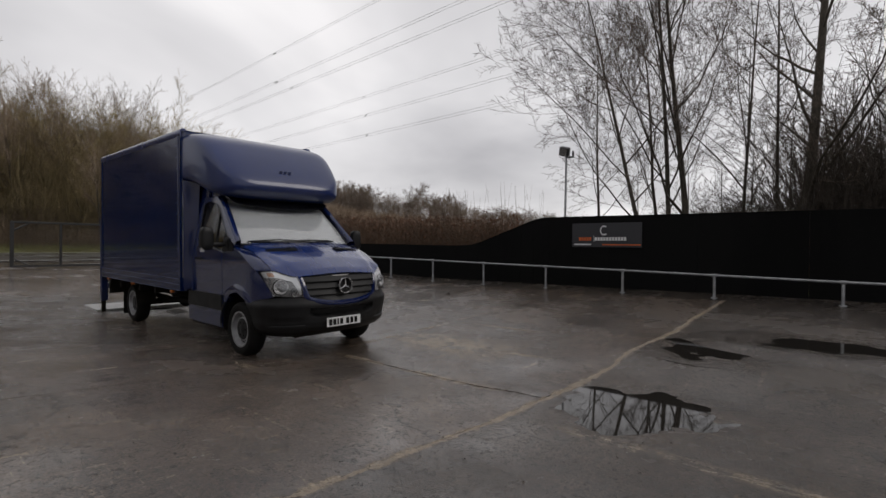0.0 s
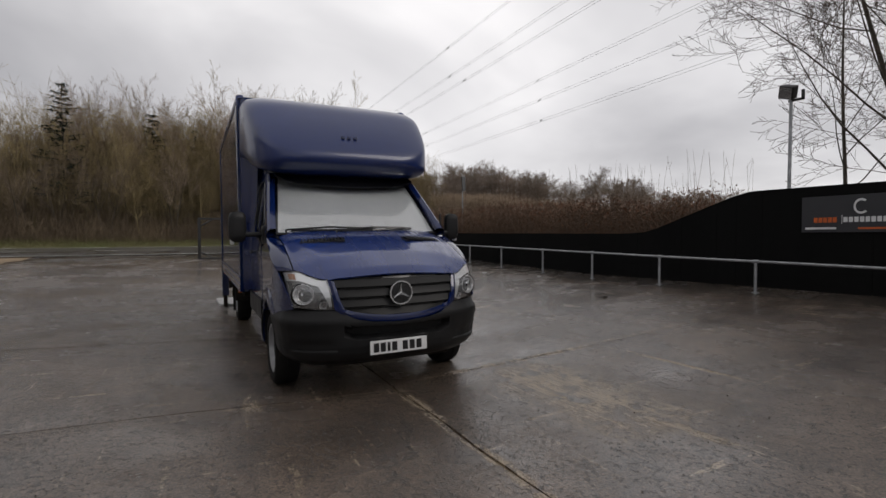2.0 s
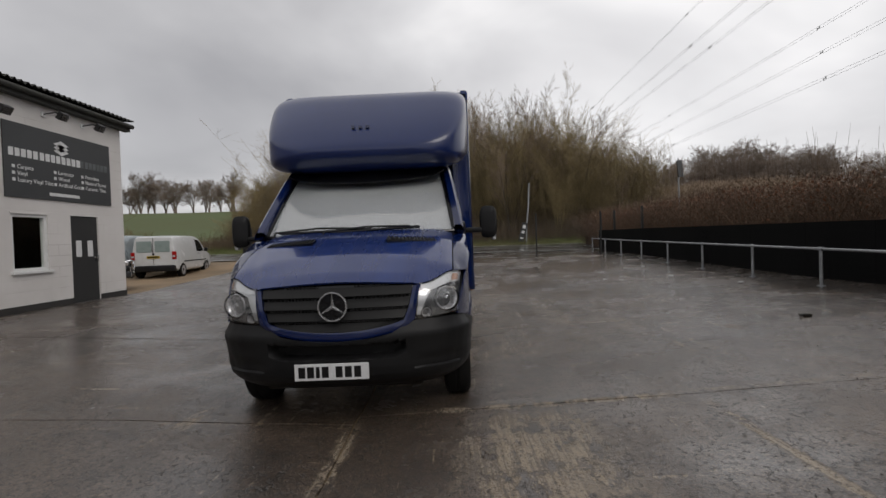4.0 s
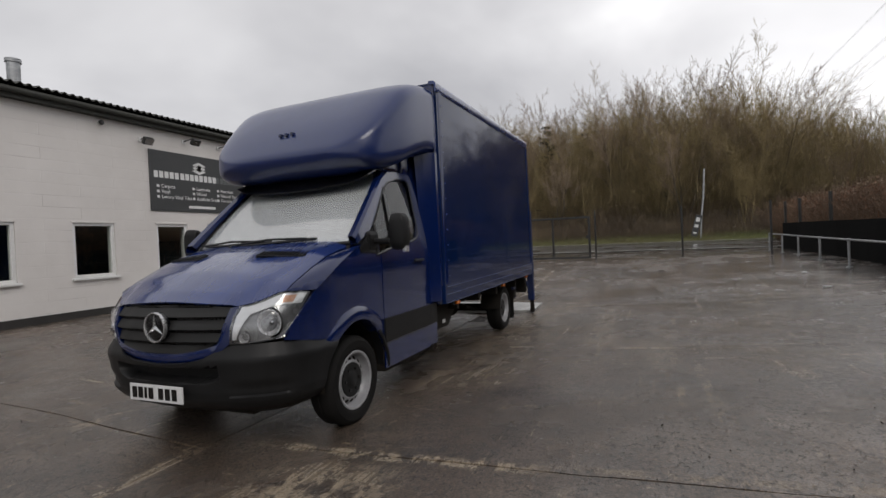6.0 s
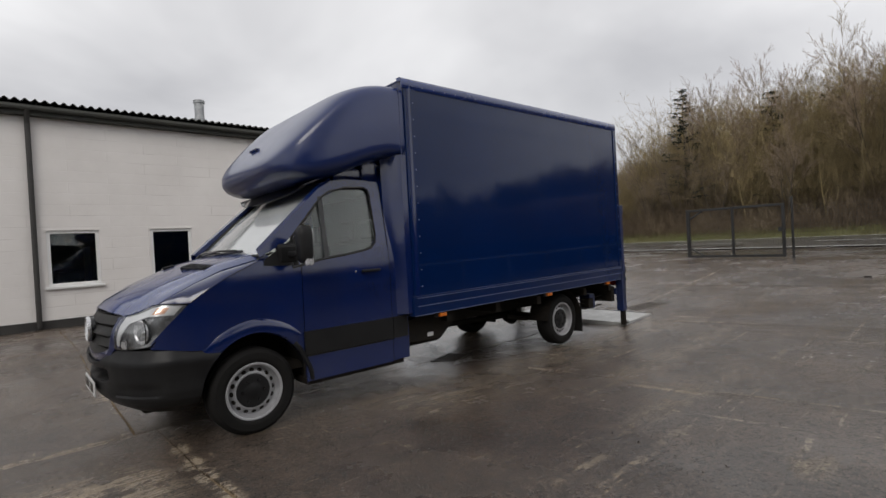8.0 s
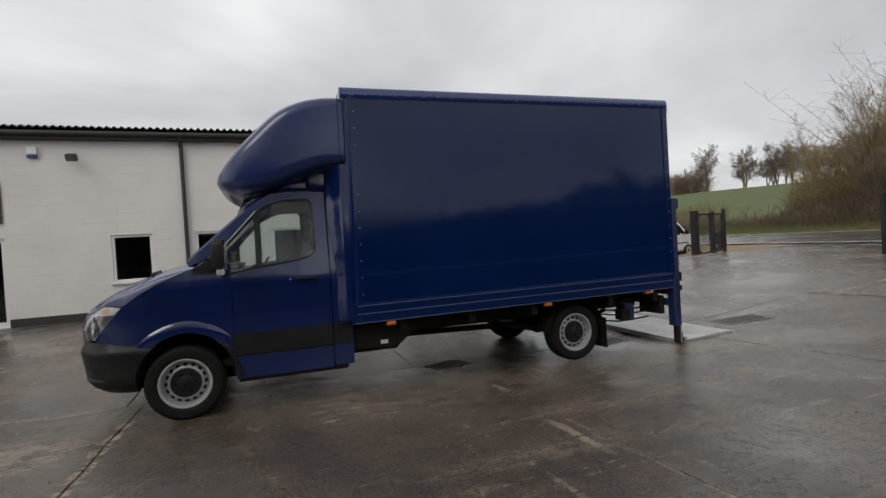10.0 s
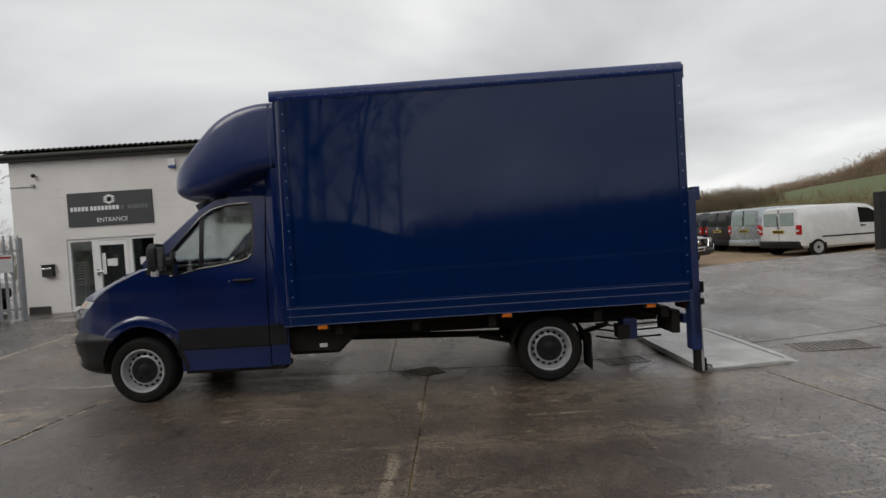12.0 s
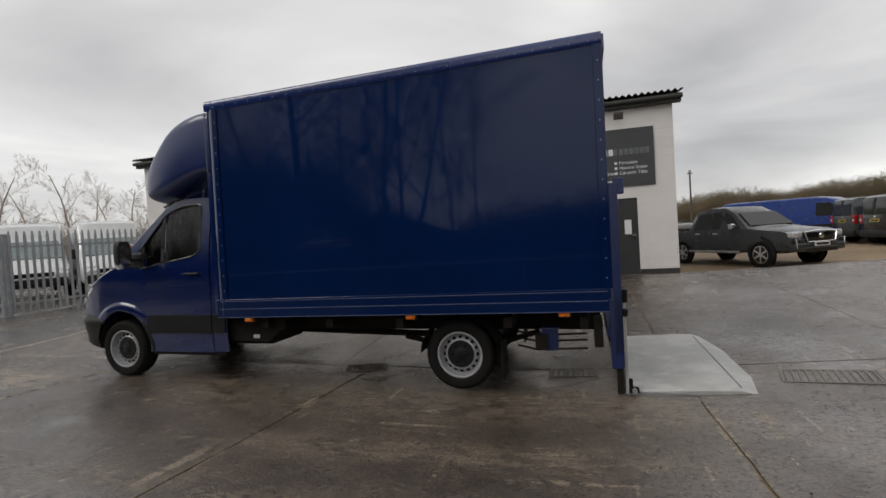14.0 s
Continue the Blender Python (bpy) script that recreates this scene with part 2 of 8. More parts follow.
TWIG = mat("bare_twigs", (0.14, 0.105, 0.078), 0.9, 0.0, (0.08, 0.060, 0.046), 2, 20, 0.0, island=0.3)
TWIG_OLIVE = mat("olive_woodland_twigs", (0.345, 0.272, 0.135), 0.9, 0.0, (0.205, 0.158, 0.080), 0.5, 9, 0.0, island=0.35)
UNDERWOOD = mat("dark_brown_underwood", (0.215, 0.162, 0.098), 0.9, 0.0, (0.125, 0.092, 0.060), 0.4, 9, 0.0)
TWIG_BROWN = mat("brown_scrub_twigs", (0.175, 0.105, 0.062), 0.9, 0.0, (0.09, 0.057, 0.036), 0.5, 9, 0.0)
SEEDHEAD = mat("pale_seed_heads", (0.42, 0.33, 0.25), 0.9, 0.0, (0.15, 0.10, 0.07), 1.0, 20, 0.0)
RUSSET = mat("russet_dead_leaves", (0.26, 0.105, 0.048), 0.9, 0.0, (0.14, 0.065, 0.036), 0.5, 12, 0.0)
FIR = mat("dark_fir_needles", (0.022, 0.032, 0.016), 0.9, 0.0, (0.012, 0.018, 0.010), 3, 30, 0.0)
TWIG_GREY = mat("pinkish_grey_crown_twigs", (0.345, 0.270, 0.200), 0.9, 0.0, (0.235, 0.178, 0.128), 0.6, 12, 0.0, island=0.3)
# distance haze is put into this brown as extra paleness
FAR_BROWN = mat("haze_paled_brown_scrub", (0.38, 0.285, 0.205), 0.95, 0.0, (0.30, 0.225, 0.16), 0.1, 1.5, 0.0)
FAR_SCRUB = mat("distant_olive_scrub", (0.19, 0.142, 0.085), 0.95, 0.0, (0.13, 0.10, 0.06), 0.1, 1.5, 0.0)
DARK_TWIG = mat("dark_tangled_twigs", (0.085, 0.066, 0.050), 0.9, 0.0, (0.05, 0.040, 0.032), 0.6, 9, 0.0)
# hillside and far twigs: haze lightens the base colour itself
HILL_TWIG = mat("haze_paled_hillside_twigs", (0.27, 0.215, 0.175), 0.95, 0.0, (0.19, 0.15, 0.12), 0.2, 2, 0.0, island=0.2)
FAR_TWIG = mat("haze_paled_far_twigs", (0.44, 0.375, 0.325), 0.95, 0.0, (0.35, 0.295, 0.25), 0.2, 2, 0.0, island=0.2)
GRASS = mat("rough_grass", (0.115, 0.155, 0.040), 0.95, 0.0, (0.14, 0.13, 0.055), 0.25, 9, 0.5, bump_dist=0.03)
FIELD = mat("winter_field_grass", (0.072, 0.105, 0.030), 0.95, 0.0, (0.085, 0.10, 0.035), 0.05, 2, 0.2, bump_dist=0.05)
ASPHALT = mat("wet_road_asphalt", (0.070, 0.070, 0.072), 0.30, 0.0, (0.10, 0.098, 0.095), 0.6, 90, 0.15, coat=0.5)
SAND = dull(mat("sandy_hardstanding", (0.33, 0.235, 0.145), 0.8, 0.0, (0.22, 0.165, 0.11), 0.5, 30, 0.4), 0.2)
WIRE = mat("weathered_cable", (0.06, 0.06, 0.065), 0.6, 0.5, None, 2, 50, 0.0)
GREY_IRON = mat("silted_grey_iron", (0.150, 0.128, 0.108), 0.34, 0.1, (0.10, 0.086, 0.072), 12, 90, 0.3)
IRON = mat("rusty_cast_iron", (0.062, 0.056, 0.050), 0.45, 0.3, (0.05, 0.038, 0.028), 12, 90, 0.3)
BROWNPOST = mat("weathered_timber", (0.10, 0.08, 0.06), 0.85, 0.0, (0.06, 0.05, 0.04), 4, 40, 0.3)


def surface_mat(name, dark, mid, tan, joints, wet=0.5, tan_amount=1.0):
    """Worn wet concrete or tarmac in world metres: stains, aggregate, cracks, scrape marks and tan silt along joint lines."""
    m = bpy.data.materials.new(name)
    m.use_nodes = True
    n, l = m.node_tree.nodes, m.node_tree.links
    b = n["Principled BSDF"]
    geo = n.new("ShaderNodeNewGeometry")
    pos = geo.outputs["Position"]

    def noise_at(scale, detail=5.0, rough=0.6, stretch=None, turn=0.0, distort=0.0):
        t = node(n, "ShaderNodeTexNoise", Scale=scale, Detail=detail, Roughness=rough, Distortion=distort)
        if stretch:
            mp = n.new("ShaderNodeMapping")
            mp.inputs["Rotation"].default_value = (0, 0, radians(turn))
            mp.inputs["Scale"].default_value = stretch
            l.new(pos, mp.inputs[0]); l.new(mp.outputs[0], t.inputs["Vector"])
        else:
            l.new(pos, t.inputs["Vector"])
        return t.outputs["Fac"]

    def calc(op, a, c=None, d=None):
        k = n.new("ShaderNodeMath"); k.operation = op
        for i, v in enumerate((a, c, d)):
            if v is None:
                continue
            if isinstance(v, (int, float)):
                k.inputs[i].default_value = v
            else:
                l.new(v, k.inputs[i])
        return k.outputs[0]

    def band(v, lo, hi, to_lo=0.0, to_hi=1.0):
        k = node(n, "ShaderNodeMapRange")
        k.inputs["From Min"].default_value, k.inputs["From Max"].default_value = lo, hi
        k.inputs["To Min"].default_value, k.inputs["To Max"].default_value = to_lo, to_hi
        l.new(v, k.inputs["Value"])
        return k.outputs[0]

    def blend(kind, fac, a, c):
        k = n.new("ShaderNodeMix"); k.data_type, k.blend_type = "RGBA", kind
        for key, v in (("Factor", fac), ("A", a), ("B", c)):
            if isinstance(v, (int, float)):
                k.inputs[key].default_value = v
            elif isinstance(v, tuple):
                k.inputs[key].default_value = (*v, 1)
            else:
                l.new(v, k.inputs[key])
        return k.outputs["Result"]

    def tone(fac, stops):
        r = ramp(n, stops)
        l.new(fac, r.inputs[0])
        return r.outputs[0]

    big, med, small = noise_at(0.4, 6, 0.62), noise_at(2.6, 7, 0.7), noise_at(14.0, 5, 0.7)
    grit, fine = noise_at(60.0, 4, 0.75), noise_at(170.0, 2, 0.7)
    vor = node(n, "ShaderNodeTexVoronoi", Scale=75.0)
    l.new(pos, vor.inputs["Vector"])
    base = tone(big, [(0.34, dark), (0.66, mid)])
    base = blend("MULTIPLY", 0.85, base, tone(med, [(0.30, (0.50, 0.49, 0.48)), (0.70, (1.32, 1.30, 1.27))]))
    base = blend("MULTIPLY", 0.8, base, tone(small, [(0.32, (0.62, 0.61, 0.60)), (0.68, (1.30, 1.29, 1.27))]))
    base = blend("MULTIPLY", 0.9, base, tone(grit, [(0.36, (0.34, 0.34, 0.34)), (0.64, (1.72, 1.69, 1.65))]))
    # pale aggregate stones, here and there
    stone = calc("MULTIPLY", band(vor.outputs["Color"], 0.72, 0.80), band(vor.outputs["Distance"], 0.42, 0.25))
    base = blend("MIX", calc("MULTIPLY", stone, 0.55), base, (mid[0] * 2.1, mid[1] * 2.05, mid[2] * 1.95))
    # scrape marks along both ways of travel, broken up
    marks = None
    for st, turn, lo in (((0.55, 9.0, 1.0), 4, 0.66), ((9.0, 0.6, 1.0), -6, 0.67), ((0.9, 16.0, 1.0), 38, 0.69), ((1.2, 22.0, 1.0), -22, 0.69)):
        k = calc("MULTIPLY", band(noise_at(1.0, 4, 0.62, st, turn), lo - 0.035, lo - 0.005), band(small, 0.46, 0.54))
        marks = k if marks is None else calc("MAXIMUM", marks, k)
    patchy = noise_at(0.9, 6, 0.7)
    marks = calc("MULTIPLY", calc("MULTIPLY", marks, band(patchy, 0.38, 0.52)), calc("MULTIPLY", band(noise_at(5.0, 8, 0.8, (1.0, 1.4, 1)), 0.42, 0.49), band(grit, 0.38, 0.50, 0.15, 1.0)))
    base = blend("MIX", calc("MULTIPLY", marks, 0.95 * tan_amount), base, tuple(0.80 * c for c in tan))
    # silt along listed lines: (axis, place, half width, from, to, strength)
    sep = n.new("ShaderNodeSeparateXYZ"); l.new(pos, sep.inputs[0])
    wander = calc("ADD", calc("MULTIPLY_ADD", med, 0.18, -0.09), calc("MULTIPLY_ADD", small, 0.10, -0.05))
    # where it is spread wide it lies in the brushed grooves of the surface, in thin ribs
    ribs = band(noise_at(1.0, 3, 0.55, (1.8, 42.0, 1.0)), 0.42, 0.54, 0.50, 1.0)
    total = None
    for axis, place, width, lo, hi, power in joints:
        other = "Y" if axis == "X" else "X"
        d = calc("ABSOLUTE", calc("ADD", calc("SUBTRACT", sep.outputs[axis], place), calc("MULTIPLY", wander, min(1.0, width * 12))))
        end = min(0.35, 0.3 * (hi - lo))
        q = calc("MULTIPLY", band(d, width * 1.3, width * 0.5, 0.0, power), calc("MULTIPLY", band(sep.outputs[other], lo, lo + end), band(sep.outputs[other], hi, hi - end)))
        if axis == "Y" and width > 0.03:
            q = calc("MULTIPLY", q, ribs)
        total = q if total is None else calc("MAXIMUM", total, q)
    silt = calc("MULTIPLY", total, calc("MULTIPLY", calc("MAXIMUM", band(noise_at(3.4, 8, 0.78, (1.0, 1.6, 1)), 0.455, 0.51), band(total, 0.96, 1.0, 0.0, 0.85)), band(grit, 0.36, 0.50, 0.25, 1.0)))
    base = blend("MIX", silt, base, blend("MIX", small, tuple(0.55 * c for c in tan), tuple(1.15 * c for c in tan)))
    # fine cracks
    warp = n.new("ShaderNodeVectorMath"); warp.operation = "MULTIPLY_ADD"
    cn = node(n, "ShaderNodeTexNoise", Scale=1.6, Detail=5.0, Roughness=0.65)
    l.new(pos, cn.inputs["Vector"]); l.new(cn.outputs["Color"], warp.inputs[0])
    warp.inputs[1].default_value = (1.1, 1.1, 0); l.new(pos, warp.inputs[2])
    cv = node(n, "ShaderNodeTexVoronoi", Scale=0.42); cv.feature = "DISTANCE_TO_EDGE"
    flat_pos = n.new("ShaderNodeVectorMath"); flat_pos.operation = "MULTIPLY"; flat_pos.inputs[1].default_value = (1, 1, 0)
    l.new(warp.outputs[0], flat_pos.inputs[0]); l.new(flat_pos.outputs[0], cv.inputs["Vector"])
    crack = calc("MULTIPLY", band(cv.outputs["Distance"], 0.0065, 0.002), band(noise_at(0.55, 3, 0.5), 0.50, 0.56))
    base = blend("MIX", calc("MULTIPLY", crack, 0.8), base, (0.014, 0.012, 0.010))
    # small dark pits
    pit = band(noise_at(26.0, 4, 0.65), 0.43, 0.37)
    base = blend("MIX", calc("MULTIPLY", pit, 0.75), base, tuple(0.35 * c for c in dark))
    # dark oil and damp blots
    blot = band(noise_at(1.5, 5, 0.6, (1, 1, 1), 20, 0.6), 0.66, 0.72)
    base = blend("MIX", calc("MULTIPLY", blot, 0.6), base, tuple(0.45 * c for c in dark))
    l.new(base, b.inputs["Base Color"])
    b.inputs["Roughness"].default_value = 0.55
    # a film of water, thicker in places
    film = band(noise_at(0.7, 6, 0.66), 0.36, 0.62)
    film = calc("MULTIPLY", film, band(silt, 0.1, 0.7, 1.0, 0.25))
    l.new(band(film, 0, 1, 0.70 * wet, 1.0 * wet), b.inputs["Coat Weight"])
    l.new(band(calc("MULTIPLY_ADD", small, 0.3, film), 0.25, 0.95, 0.34, 0.07), b.inputs["Coat Roughness"])
    b.inputs["Coat IOR"].default_value = 1.75
    b.inputs["Specular IOR Level"].default_value = 0.42
    height = calc("ADD", calc("ADD", grit, calc("MULTIPLY", fine, 0.4)), calc("MULTIPLY", calc("SUBTRACT", 1.0, vor.outputs["Distance"]), 0.5))
    height = calc("SUBTRACT", calc("ADD", height, calc("MULTIPLY", small, 1.2)), calc("ADD", calc("MULTIPLY", crack, 1.5), calc("MULTIPLY", pit, 0.9)))
    bp = node(n, "ShaderNodeBump", Strength=0.8, Distance=0.010)
    l.new(height, bp.inputs["Height"]); l.new(bp.outputs[0], b.inputs["Normal"])
    bc = node(n, "ShaderNodeBump", Strength=0.50, Distance=0.008)
    l.new(calc("MULTIPLY", height, band(film, 0.0, 1.0, 1.0, 0.25)), bc.inputs["Height"]); l.new(bc.outputs[0], b.inputs["Coat Normal"])
    return m


# tan silt lying in the joints, and scuffs with worn patches between them: axis, place, half width, from, to, strength
JOINT_SILT = [("X", 8.2, 0.05, -6, 7.2, 1.0), ("X", 4.87, 0.07, 0.3, 2.6, 0.9), ("X", 4.80, 0.04, 2.4, 4.7, 0.4), ("X", 1.37, 0.05, 1.1, 2.1, 0.95), ("X", 1.36, 0.03, 2.3, 4.8, 0.4), ("X", 1.50, 0.045, 2.5, 3.5, 0.85),
              ("X", -2.1, 0.04, 1.0, 2.9, 0.6), ("Y", 0.0, 0.06, 4.9, 7.8, 0.95), ("Y", 0.4, 0.06, -8.2, -2.6, 0.6), ("X", -4.4, 0.03, -5, 0.8, 0.2)]
SCUFFS = [("X", 4.25, 0.025, -2.95, -1.95, 0.7), ("X", -2.42, 0.05, 1.4, 2.05, 0.7), ("X", 0.65, 0.03, 0.8, 1.4, 0.7), ("Y", 2.66, 0.04, 5.0, 6.8, 0.95), ("Y", -1.28, 0.06, 4.45, 5.45, 0.7), ("Y", 1.28, 0.46, 4.9, 7.1, 0.92), ("Y", 1.36, 0.06, 6.6, 7.5, 0.8),
          ("Y", 0.95, 0.04, 2.5, 3.5, 0.75), ("Y", 1.15, 0.035, 2.2, 3.5, 0.7), ("Y", 1.38, 0.06, 2.1, 3.45, 0.75), ("Y", 1.70, 0.04, 2.3, 3.4, 0.65), ("Y", 1.92, 0.03, -0.3, 1.0, 0.65), ("Y", 3.3, 0.03, 3.0, 3.7, 0.6), ("Y", 3.66, 0.05, -0.7, 0.1, 0.65), ("Y", 4.25, 0.12, 2.35, 2.85, 0.6),
          ("Y", 1.35, 0.50, -2.4, 3.4, 0.42), ("Y", 2.45, 0.22, -1.8, 1.6, 0.42), ("Y", 3.2, 0.16, 0.2, 2.6, 0.36)]
CONCRETE = surface_mat("wet_worn_concrete", (0.049, 0.0360, 0.0270), (0.124, 0.0925, 0.0695), (0.40, 0.315, 0.215), JOINT_SILT + SCUFFS, 1.0)
TARMAC = surface_mat("wet_gritty_tarmac", (0.034, 0.0262, 0.0205), (0.080, 0.0625, 0.049), (0.36, 0.28, 0.19), [("X", 8.2, 0.05, -6, 7.2, 1.0), ("Y", -0.55, 0.08, 8.5, 10.8, 0.7)], 1.0, 0.5)
SILT = mat("joint_silt", (0.075, 0.058, 0.040), 0.85, 0.0, (0.22, 0.16, 0.09), 2.5, 50, 0.5)


def water_mat():
    m = bpy.data.materials.new("puddle_water")
    m.use_nodes = True
    b = m.node_tree.nodes["Principled BSDF"]
    b.inputs["Base Color"].default_value = (0.018, 0.016, 0.014, 1)
    b.inputs["Roughness"].default_value = 0.03
    b.inputs["IOR"].default_value = 1.45
    return m


WATER = water_mat()


def blockwork_mat():
    m = bpy.data.materials.new("painted_blockwork")
    m.use_nodes = True
    n, l = m.node_tree.nodes, m.node_tree.links
    b = n["Principled BSDF"]
    tc = n.new("ShaderNodeTexCoord")
    mp = n.new("ShaderNodeMapping"); mp.inputs["Rotation"].default_value = (radians(90), 0, 0)
    l.new(tc.outputs["Object"], mp.inputs[0])
    br = n.new("ShaderNodeTexBrick")
    br.inputs["Scale"].default_value = 1.0
    br.inputs["Brick Width"].default_value, br.inputs["Row Height"].default_value = 1.35, 0.225
    br.inputs["Mortar Size"].default_value, br.inputs["Mortar Smooth"].default_value = 0.007, 0.6
    l.new(mp.outputs[0], br.inputs["Vector"])
    big = node(n, "ShaderNodeTexNoise", Scale=0.7, Detail=6.0, Roughness=0.65)
    fine = node(n, "ShaderNodeTexNoise", Scale=45.0, Detail=4.0, Roughness=0.7)
    l.new(tc.outputs["Object"], big.inputs["Vector"]); l.new(tc.outputs["Object"], fine.inputs["Vector"])
    r = ramp(n, [(0.35, (0.60, 0.575, 0.555)), (0.7, (0.68, 0.655, 0.635))])
    l.new(big.outputs["Fac"], r.inputs[0])
    gap = node(n, "ShaderNodeTexNoise", Scale=1.1, Detail=3.0)
    l.new(tc.outputs["Object"], gap.inputs["Vector"])
    gr = node(n, "ShaderNodeMapRange"); gr.inputs["From Min"].default_value = 0.50; gr.inputs["From Max"].default_value = 0.68
    l.new(gap.outputs["Fac"], gr.inputs["Value"])
    mo = n.new("ShaderNodeMath"); mo.operation = "MULTIPLY"; l.new(br.outputs["Fac"], mo.inputs[0]); l.new(gr.outputs[0], mo.inputs[1])
    mx = n.new("ShaderNodeMix"); mx.data_type = "RGBA"; l.new(mo.outputs[0], mx.inputs["Factor"])
    l.new(r.outputs[0], mx.inputs["A"]); mx.inputs["B"].default_value = (0.47, 0.44, 0.42, 1)
    l.new(mx.outputs["Result"], b.inputs["Base Color"])
    b.inputs["Roughness"].default_value = 0.75
    hh = n.new("ShaderNodeMath"); hh.operation = "MULTIPLY_ADD"; hh.inputs[1].default_value = -0.8
    l.new(br.outputs["Fac"], hh.inputs[0]); l.new(fine.outputs["Fac"], hh.inputs[2])
    bp = node(n, "ShaderNodeBump", Strength=0.5, Distance=0.005); l.new(hh.outputs[0], bp.inputs["Height"]); l.new(bp.outputs[0], b.inputs["Normal"])
    return m


BLOCKWORK = blockwork_mat()


# ---- mesh helpers ----
def mesh_from(name, verts, faces, material, smooth=False):
    me = bpy.data.meshes.new(name)
    me.from_pydata([tuple(v) for v in verts], [], faces)
    me.materials.append(material)
    if smooth:
        me.shade_smooth()
    me.update()
    return me


def part(name, bm, material, parent=None, label="", smooth=False):
    """Links a bmesh (or a finished mesh) as one object under a thing."""
    if isinstance(bm, bpy.types.Mesh):
        me = bm
    else:
        bmesh.ops.recalc_face_normals(bm, faces=bm.faces)
        me = bpy.data.meshes.new(name)
        bm.to_mesh(me)
        bm.free()
        me.materials.append(material)
        if smooth:
            me.shade_smooth()
            me.set_sharp_from_angle(angle=radians(36))
    ob = new(name, me)
    if parent is not None:
        ob.parent = parent
    if label:
        ob["label"] = label
    return ob


def thing(name, m, label, category, group="", kind=""):
    ob = new(name)
    ob.empty_display_size = 0.2
    ob.matrix_basis = m
    return tagged(ob, label, category, group, kind)


def box(bm, x0, x1, y0, y1, z0, z1, bevel=0.0, m=None):
    r = bmesh.ops.create_cube(bm, size=1.0)
    vs = r["verts"]
    for v in vs:
        v.co = Vector((x0 + (v.co.x + 0.5) * (x1 - x0), y0 + (v.co.y + 0.5) * (y1 - y0), z0 + (v.co.z + 0.5) * (z1 - z0)))
    if bevel > 0:
        es = list({e for v in vs for e in v.link_edges})
        out = bmesh.ops.bevel(bm, geom=es, offset=bevel, segments=2, affect="EDGES", profile=0.5)
        vs = list({v for f in out["faces"] for v in f.verts} | {v for v in vs if v.is_valid})
    if m is not None:
        for v in vs:
            v.co = m @ v.co
    return bm


def boxes(*specs, bevel=0.0):
    bm = bmesh.new()
    for s in specs:
        box(bm, *s, bevel=bevel)
    return bm


def tube(bm, p, q, r, r2=None, seg=10, caps=True):
    p, q = Vector(p), Vector(q)
    r2 = r if r2 is None else r2
    d = (q - p)
    if d.length < 1e-6:
        return bm
    a = d.orthogonal().normalized()
    b = d.normalized().cross(a)
    v0 = [bm.verts.new(p + (a * math.cos(t) + b * math.sin(t)) * r) for t in [2 * math.pi * i / seg for i in range(seg)]]
    v1 = [bm.verts.new(q + (a * math.cos(t) + b * math.sin(t)) * r2) for t in [2 * math.pi * i / seg for i in range(seg)]]
    for i in range(seg):
        bm.faces.new((v0[i], v0[(i + 1) % seg], v1[(i + 1) % seg], v1[i]))
    if caps:
        bm.faces.new(v0[::-1]); bm.faces.new(v1)
    return bm


def path_tube(bm, pts, r, seg=8):
    for a, b in zip(pts[:-1], pts[1:]):
        tube(bm, a, b, r, r, seg)
    return bm


def grid(rows, closed_u=False, closed_v=False, flip=False):
    """A bmesh from rows of points."""
    bm = bmesh.new()
    vs = [[bm.verts.new(p) for p in row] for row in rows]
    nu, nv = len(vs), len(vs[0])
    for i in range(nu if closed_u else nu - 1):
        for j in range(nv if closed_v else nv - 1):
            q = (vs[i][j], vs[(i + 1) % nu][j], vs[(i + 1) % nu][(j + 1) % nv], vs[i][(j + 1) % nv])
            try:
                bm.faces.new(q[::-1] if flip else q)
            except ValueError:
                pass
    return bm


def cap_rows(bm, pts):
    try:
        bm.faces.new([bm.verts.new(p) for p in pts])
    except ValueError:
        pass
    return bm


def solid(bm, t):
    """Gives a sheet its thickness, inwards."""
    bmesh.ops.recalc_face_normals(bm, faces=bm.faces)
    bmesh.ops.solidify(bm, geom=bm.faces[:], thickness=t)
    return bm


def lathe(profile, seg=40, axis="y"):
    """Turns (radius, along) pairs about an axis."""
    rows = []
    for r, a in profile:
        ring = []
        for i in range(seg):
            t = 2 * math.pi * i / seg
            c, s = r * math.cos(t), r * math.sin(t)
            ring.append({"y": (c, a, s), "z": (c, s, a), "x": (a, c, s)}[axis])
        rows.append(ring)
    return grid(rows, closed_v=True)


def lerp(table, x):
    """Straight-line look-up in pairs sorted by their first number."""
    if x <= table[0][0]:
        return table[0][1]
    for (a, u), (b, v) in zip(table[:-1], table[1:]):
        if x <= b:
            return u + (v - u) * (x - a) / (b - a)
    return table[-1][1]


def curve(table, x):
    """Smooth look-up in pairs sorted by their first number."""
    if x <= table[0][0]:
        return table[0][1]
    if x >= table[-1][0]:
        return table[-1][1]
    i = max(k for k in range(len(table) - 1) if table[k][0] <= x)

    def slope(k):
        a, b = table[max(k - 1, 0)], table[min(k + 1, len(table) - 1)]
        return (b[1] - a[1]) / (b[0] - a[0])
    (xa, ya), (xb, yb) = table[i], table[i + 1]
    h = xb - xa
    t = (x - xa) / h
    return ya * (1 + 2 * t) * (1 - t) ** 2 + yb * t * t * (3 - 2 * t) + h * t * (1 - t) * (slope(i) * (1 - t) - slope(i + 1) * t)


